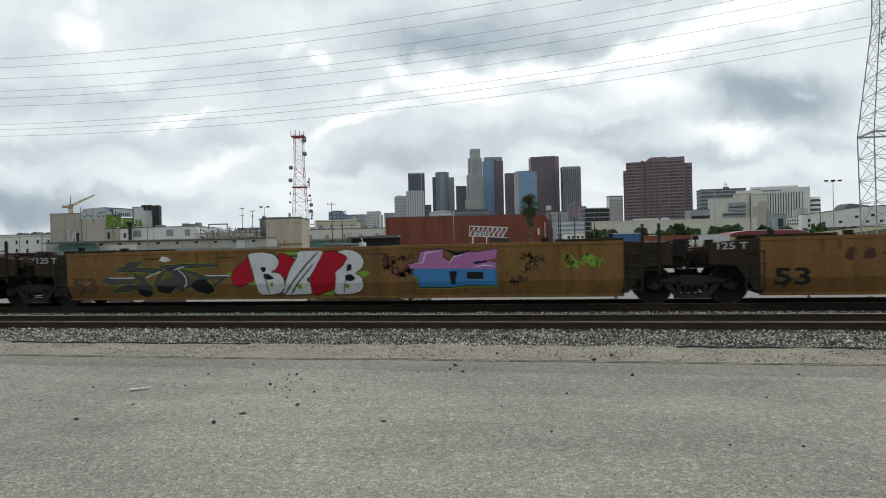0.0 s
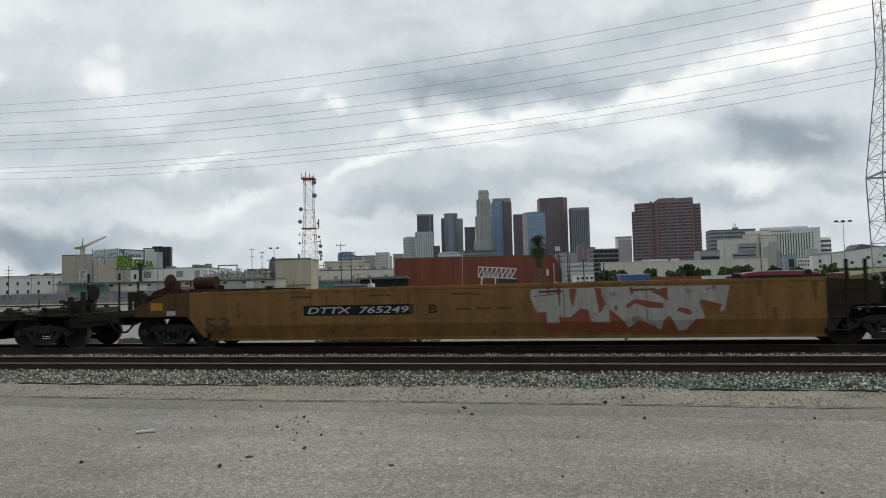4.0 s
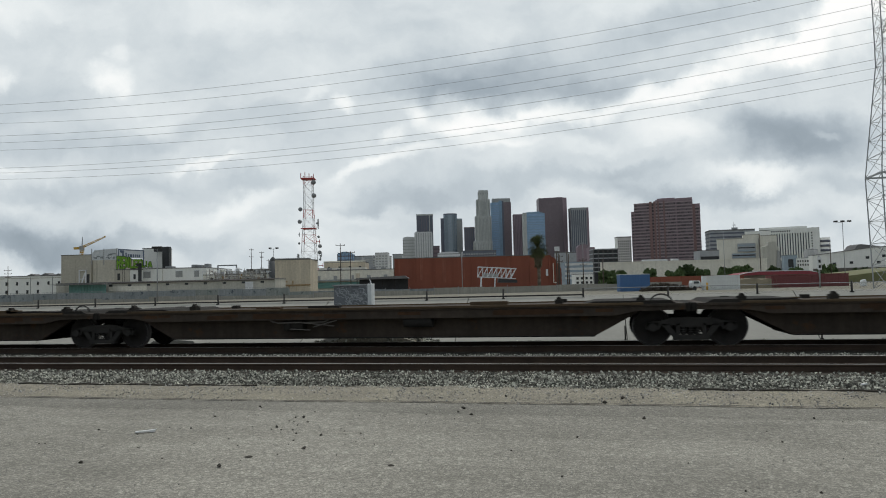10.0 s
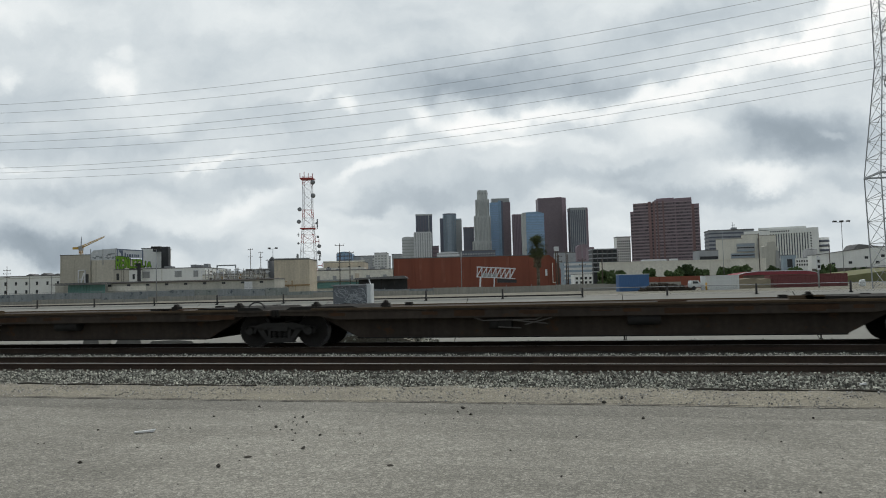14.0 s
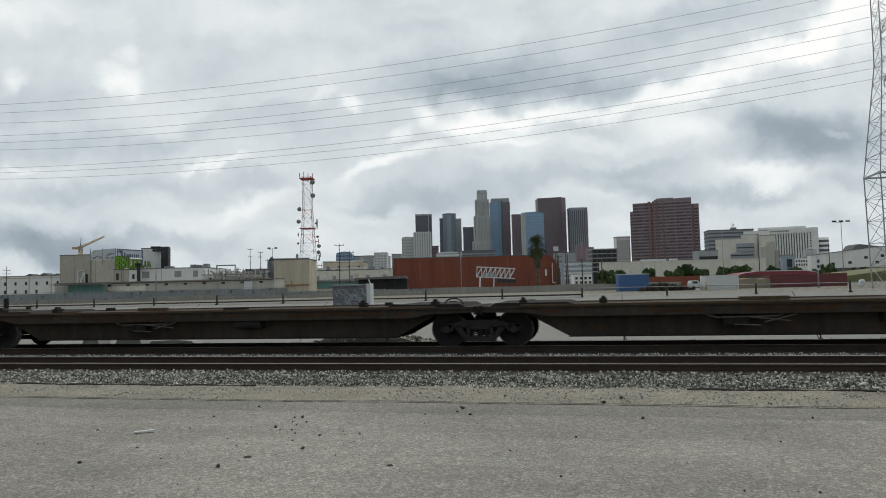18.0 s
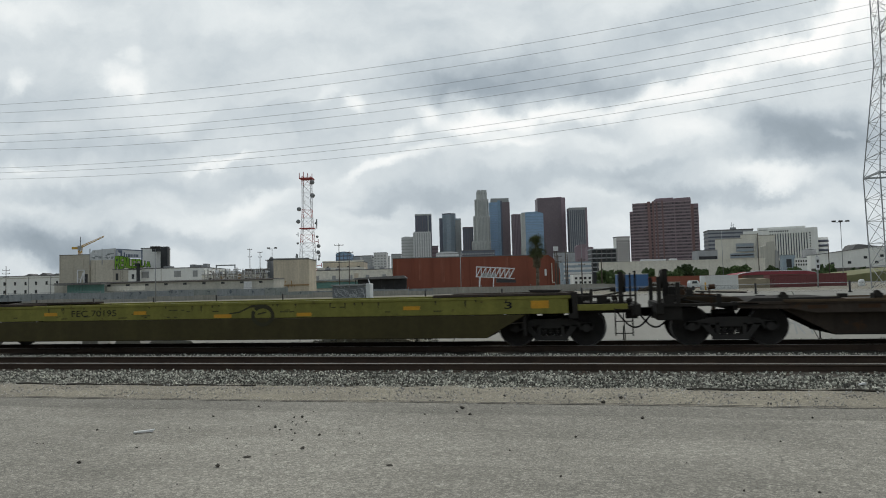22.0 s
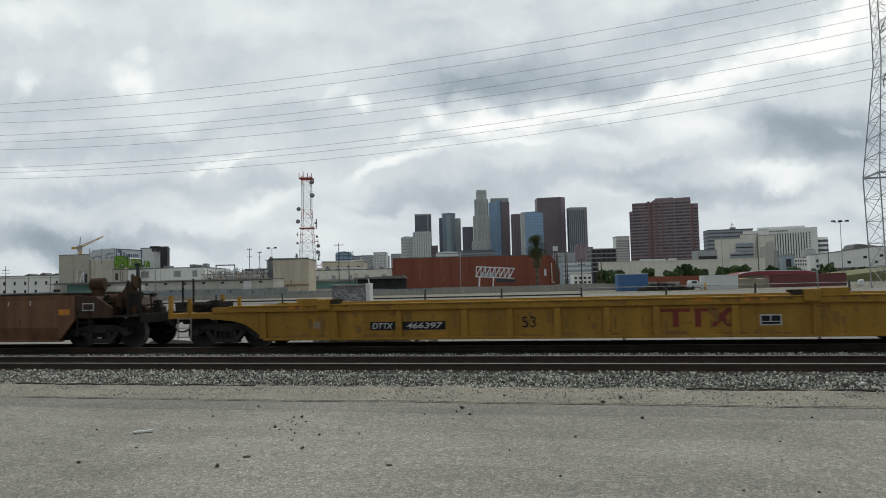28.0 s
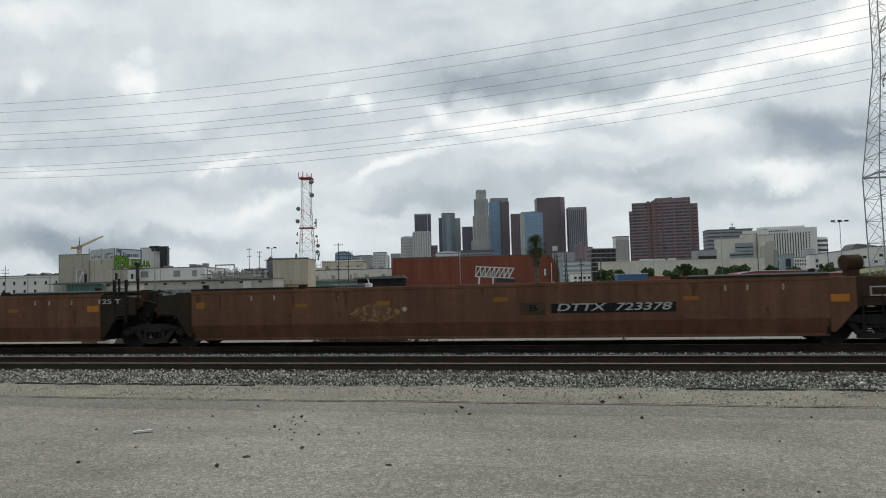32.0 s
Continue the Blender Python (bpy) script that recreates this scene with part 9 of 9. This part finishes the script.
reflectors(car, [(4.9, 1.18, 0.5, 0.13), (-7.0, 1.18, 0.4, 0.13), (3.7, 1.18, 0.4, 0.13)], -1.562)

# ---- brown well units ----
WORNTAN = surf("worn_tan_primer", (0.192, 0.096, 0.053), (0.138, 0.069, 0.039), 0.7, 0.55, bump=0.1, fine=18, streak=0.42, spots=((0.36, 0.21, 0.075), 0.53, 5.0), mottle=0.28)
for i, (q, tr) in enumerate(((-132.15, (1, -1)), (-152.0, (-1,)))):
    car = well_unit("well_car", ("rust-brown well car unit with white number, dirty and empty", "rust-brown well car unit trailing the articulated pair")[i], q, 9.92, RUSTRED, top=1.64, trucks=tr, plate=3.2, outer=1 if i == 0 else 0, inset=0.38)
    reflectors(car, [(8.62, 1.14, 0.40, 0.18)] if i == 0 else [(8.15, 1.22, 0.40, 0.19)])
    reflectors(car, [(-8.1, 1.25, 0.28, 0.18), (5.3, 1.2, 0.36, 0.10), (-5.0, 1.2, 0.34, 0.09), (0.6, 1.26, 0.4, 0.11), (-2.6, 1.22, 0.4, 0.11)], mat=DULLORANGE)
    for x in (-6.5, -5.8, -3.9, 6.1, 6.6, 7.4):
        part("chalk_tick", Shape().box(x - 0.015, x + 0.015, -1.506, -1.5, 1.36, 1.5), WHITEL, car, "small white tick mark")
    part("rail_strip", Shape().box(5.3, 8.4, -1.5, -1.3, 1.71, 1.76).box(5.6, 5.9, -1.45, -1.3, 1.64, 1.71), GALV, car, "pale worn guide strip")
    if i == 0:
        part("number_panel", Shape().box(1.9, 4.95, -1.504, -1.5, 0.88, 1.12), BLACKP, car, "faded black number panel")
        fitted("DTTX  723378", 2.05, 4.85, 0.93, 1.12, WHITEL, car, -1.508, slant=0.2, weight=0.012)
        fitted("B", 1.35, 1.55, 0.94, 1.1, BLACKP, car, -1.508, weight=0.01)
        paint(car, [(DECKTOP, [quad(1.1, 1.75, 0.84, 1.16)]), (WORNTAN, [[(-3.55, 0.92), (-3.3, 0.76), (-2.7, 0.72), (-2.25, 0.8), (-2.1, 1.0), (-2.4, 1.16), (-2.9, 1.22), (-3.35, 1.1)]])], -1.5, "worn_patch", "tan patch of worn paint")
        part("white_spot", Shape().cyl((-2.0, -1.508, 1.05), (-2.0, -1.5, 1.05), 0.065, seg=14), WHITEL, car)
        part("end_platform", Shape().box(9.8, 11.3, -1.4, 1.4, 0.95, 1.02).box(11.2, 11.38, -1.45, 1.45, 0.78, 1.06), SOOT, car, bevel=0.01)
        part("brake_reservoir", Shape().cyl((8.95, -0.75, 1.97), (9.35, -0.62, 1.98), 0.19, seg=16).box(9.0, 9.3, -0.8, -0.55, 1.6, 1.8), RUSTY, car, "round rusty air tank on its bracket")
        part("brake_stand", Shape().box(10.55, 10.65, -1.0, -0.8, 1.0, 2.2).prism([(9.8, 1.2), (10.55, 1.2), (10.55, 2.0), (10.4, 1.95), (10.15, 1.6)], -0.98, -0.82).cyl((10.65, -0.9, 2.0), (10.7, -0.9, 2.0), 0.2, seg=14), RUSTY, car, "rusty brake gear stand")
        part("winch_drum", Shape().cyl((9.6, -0.9, 1.5), (10.1, -0.9, 1.5), 0.16, seg=12).box(9.55, 10.15, -1.15, -0.7, 1.05, 1.36), RUSTY, car)
        part("gear_housing", Shape().prism([(9.3, 1.0), (10.9, 1.0), (10.9, 1.2), (10.5, 1.55), (9.9, 1.62), (9.3, 1.5)], -0.75, 0.3), GRIMEDARK["brown_red_car_paint"], car, "grimy gear housing on the end platform", bevel=0.03)
        clutter(car, 9.3, 11.2, -1.35, -0.4, 1.05, 1.7, 24)
        for x, z in ((10.75, 2.05), (11.15, 2.1)):
            part("end_post", Shape().cyl((x, -1.38, 1.0), (x, -1.38, z), 0.035, seg=6).cyl((x, 1.38, 1.0), (x, 1.38, z), 0.035, seg=6), SOOT, car)
        part("data_plate", Shape().box(9.26, 9.66, -1.5, -1.49, 1.17, 1.40), WHITEL, car, "white-edged data plate")
        part("data_field", Shape().box(9.29, 9.63, -1.506, -1.5, 1.20, 1.37), GRIMEDARK["brown_red_car_paint"], car)
        ladder(car, 9.3, 0.4, 1.2, -1.5, 3, SOOT)
        coupler(car, 11.3, 1)
    else:
        for x, z in ((8.95, 2.1), (9.6, 2.1)):
            part("end_post", Shape().cyl((x, -1.38, 1.2), (x, -1.38, z), 0.035, seg=6), SOOT, car)
        fitted("125 T", 8.35, 9.1, 1.36, 1.5, WHITEL, car, -1.5, weight=0.01)


def train_place(t):
    """How far the train has come along the track at t seconds."""
    return float(np.interp(t, np.arange(33), RUN))


RUN = (-53.13, -47.26, -41.34, -35.39, -29.45, -23.55, -17.66, -11.79, -5.90, 0.0, 5.89, 11.74, 17.51, 23.22, 28.92, 34.63, 40.35,
       46.09, 51.83, 57.55, 63.26, 68.94, 74.60, 80.22, 85.81, 91.36, 96.86, 102.31, 107.72, 113.11, 118.46, 123.78, 129.07)


def motions():
    for car, q in TRAIN:
        walk(car, [(t, pose(q + RUN[t], TRACK_FAR, RAIL_TOP)) for t in range(33)])
    # the wheels roll without slip; the run between whole seconds is smoothed as the cars' is
    turns = [(i / 10, train_place(i / 10)) for i in range(321)]
    for wheels, x in WHEELS:
        walk(wheels, [(t, pose(x, 0, WHEEL_R, 0, math.degrees(s / WHEEL_R) % 360, 0)) for t, s in turns])
    walk(SKY, [(0, pose(0, 0, 1.86, 0, 0, 0.95)), (9, pose(0, 0, 1.86)), (20, pose(0, 0, 1.86, 0, 0, -1.0)), (32, pose(0, 0, 1.86, 0, 0, -2.0))])


motions()
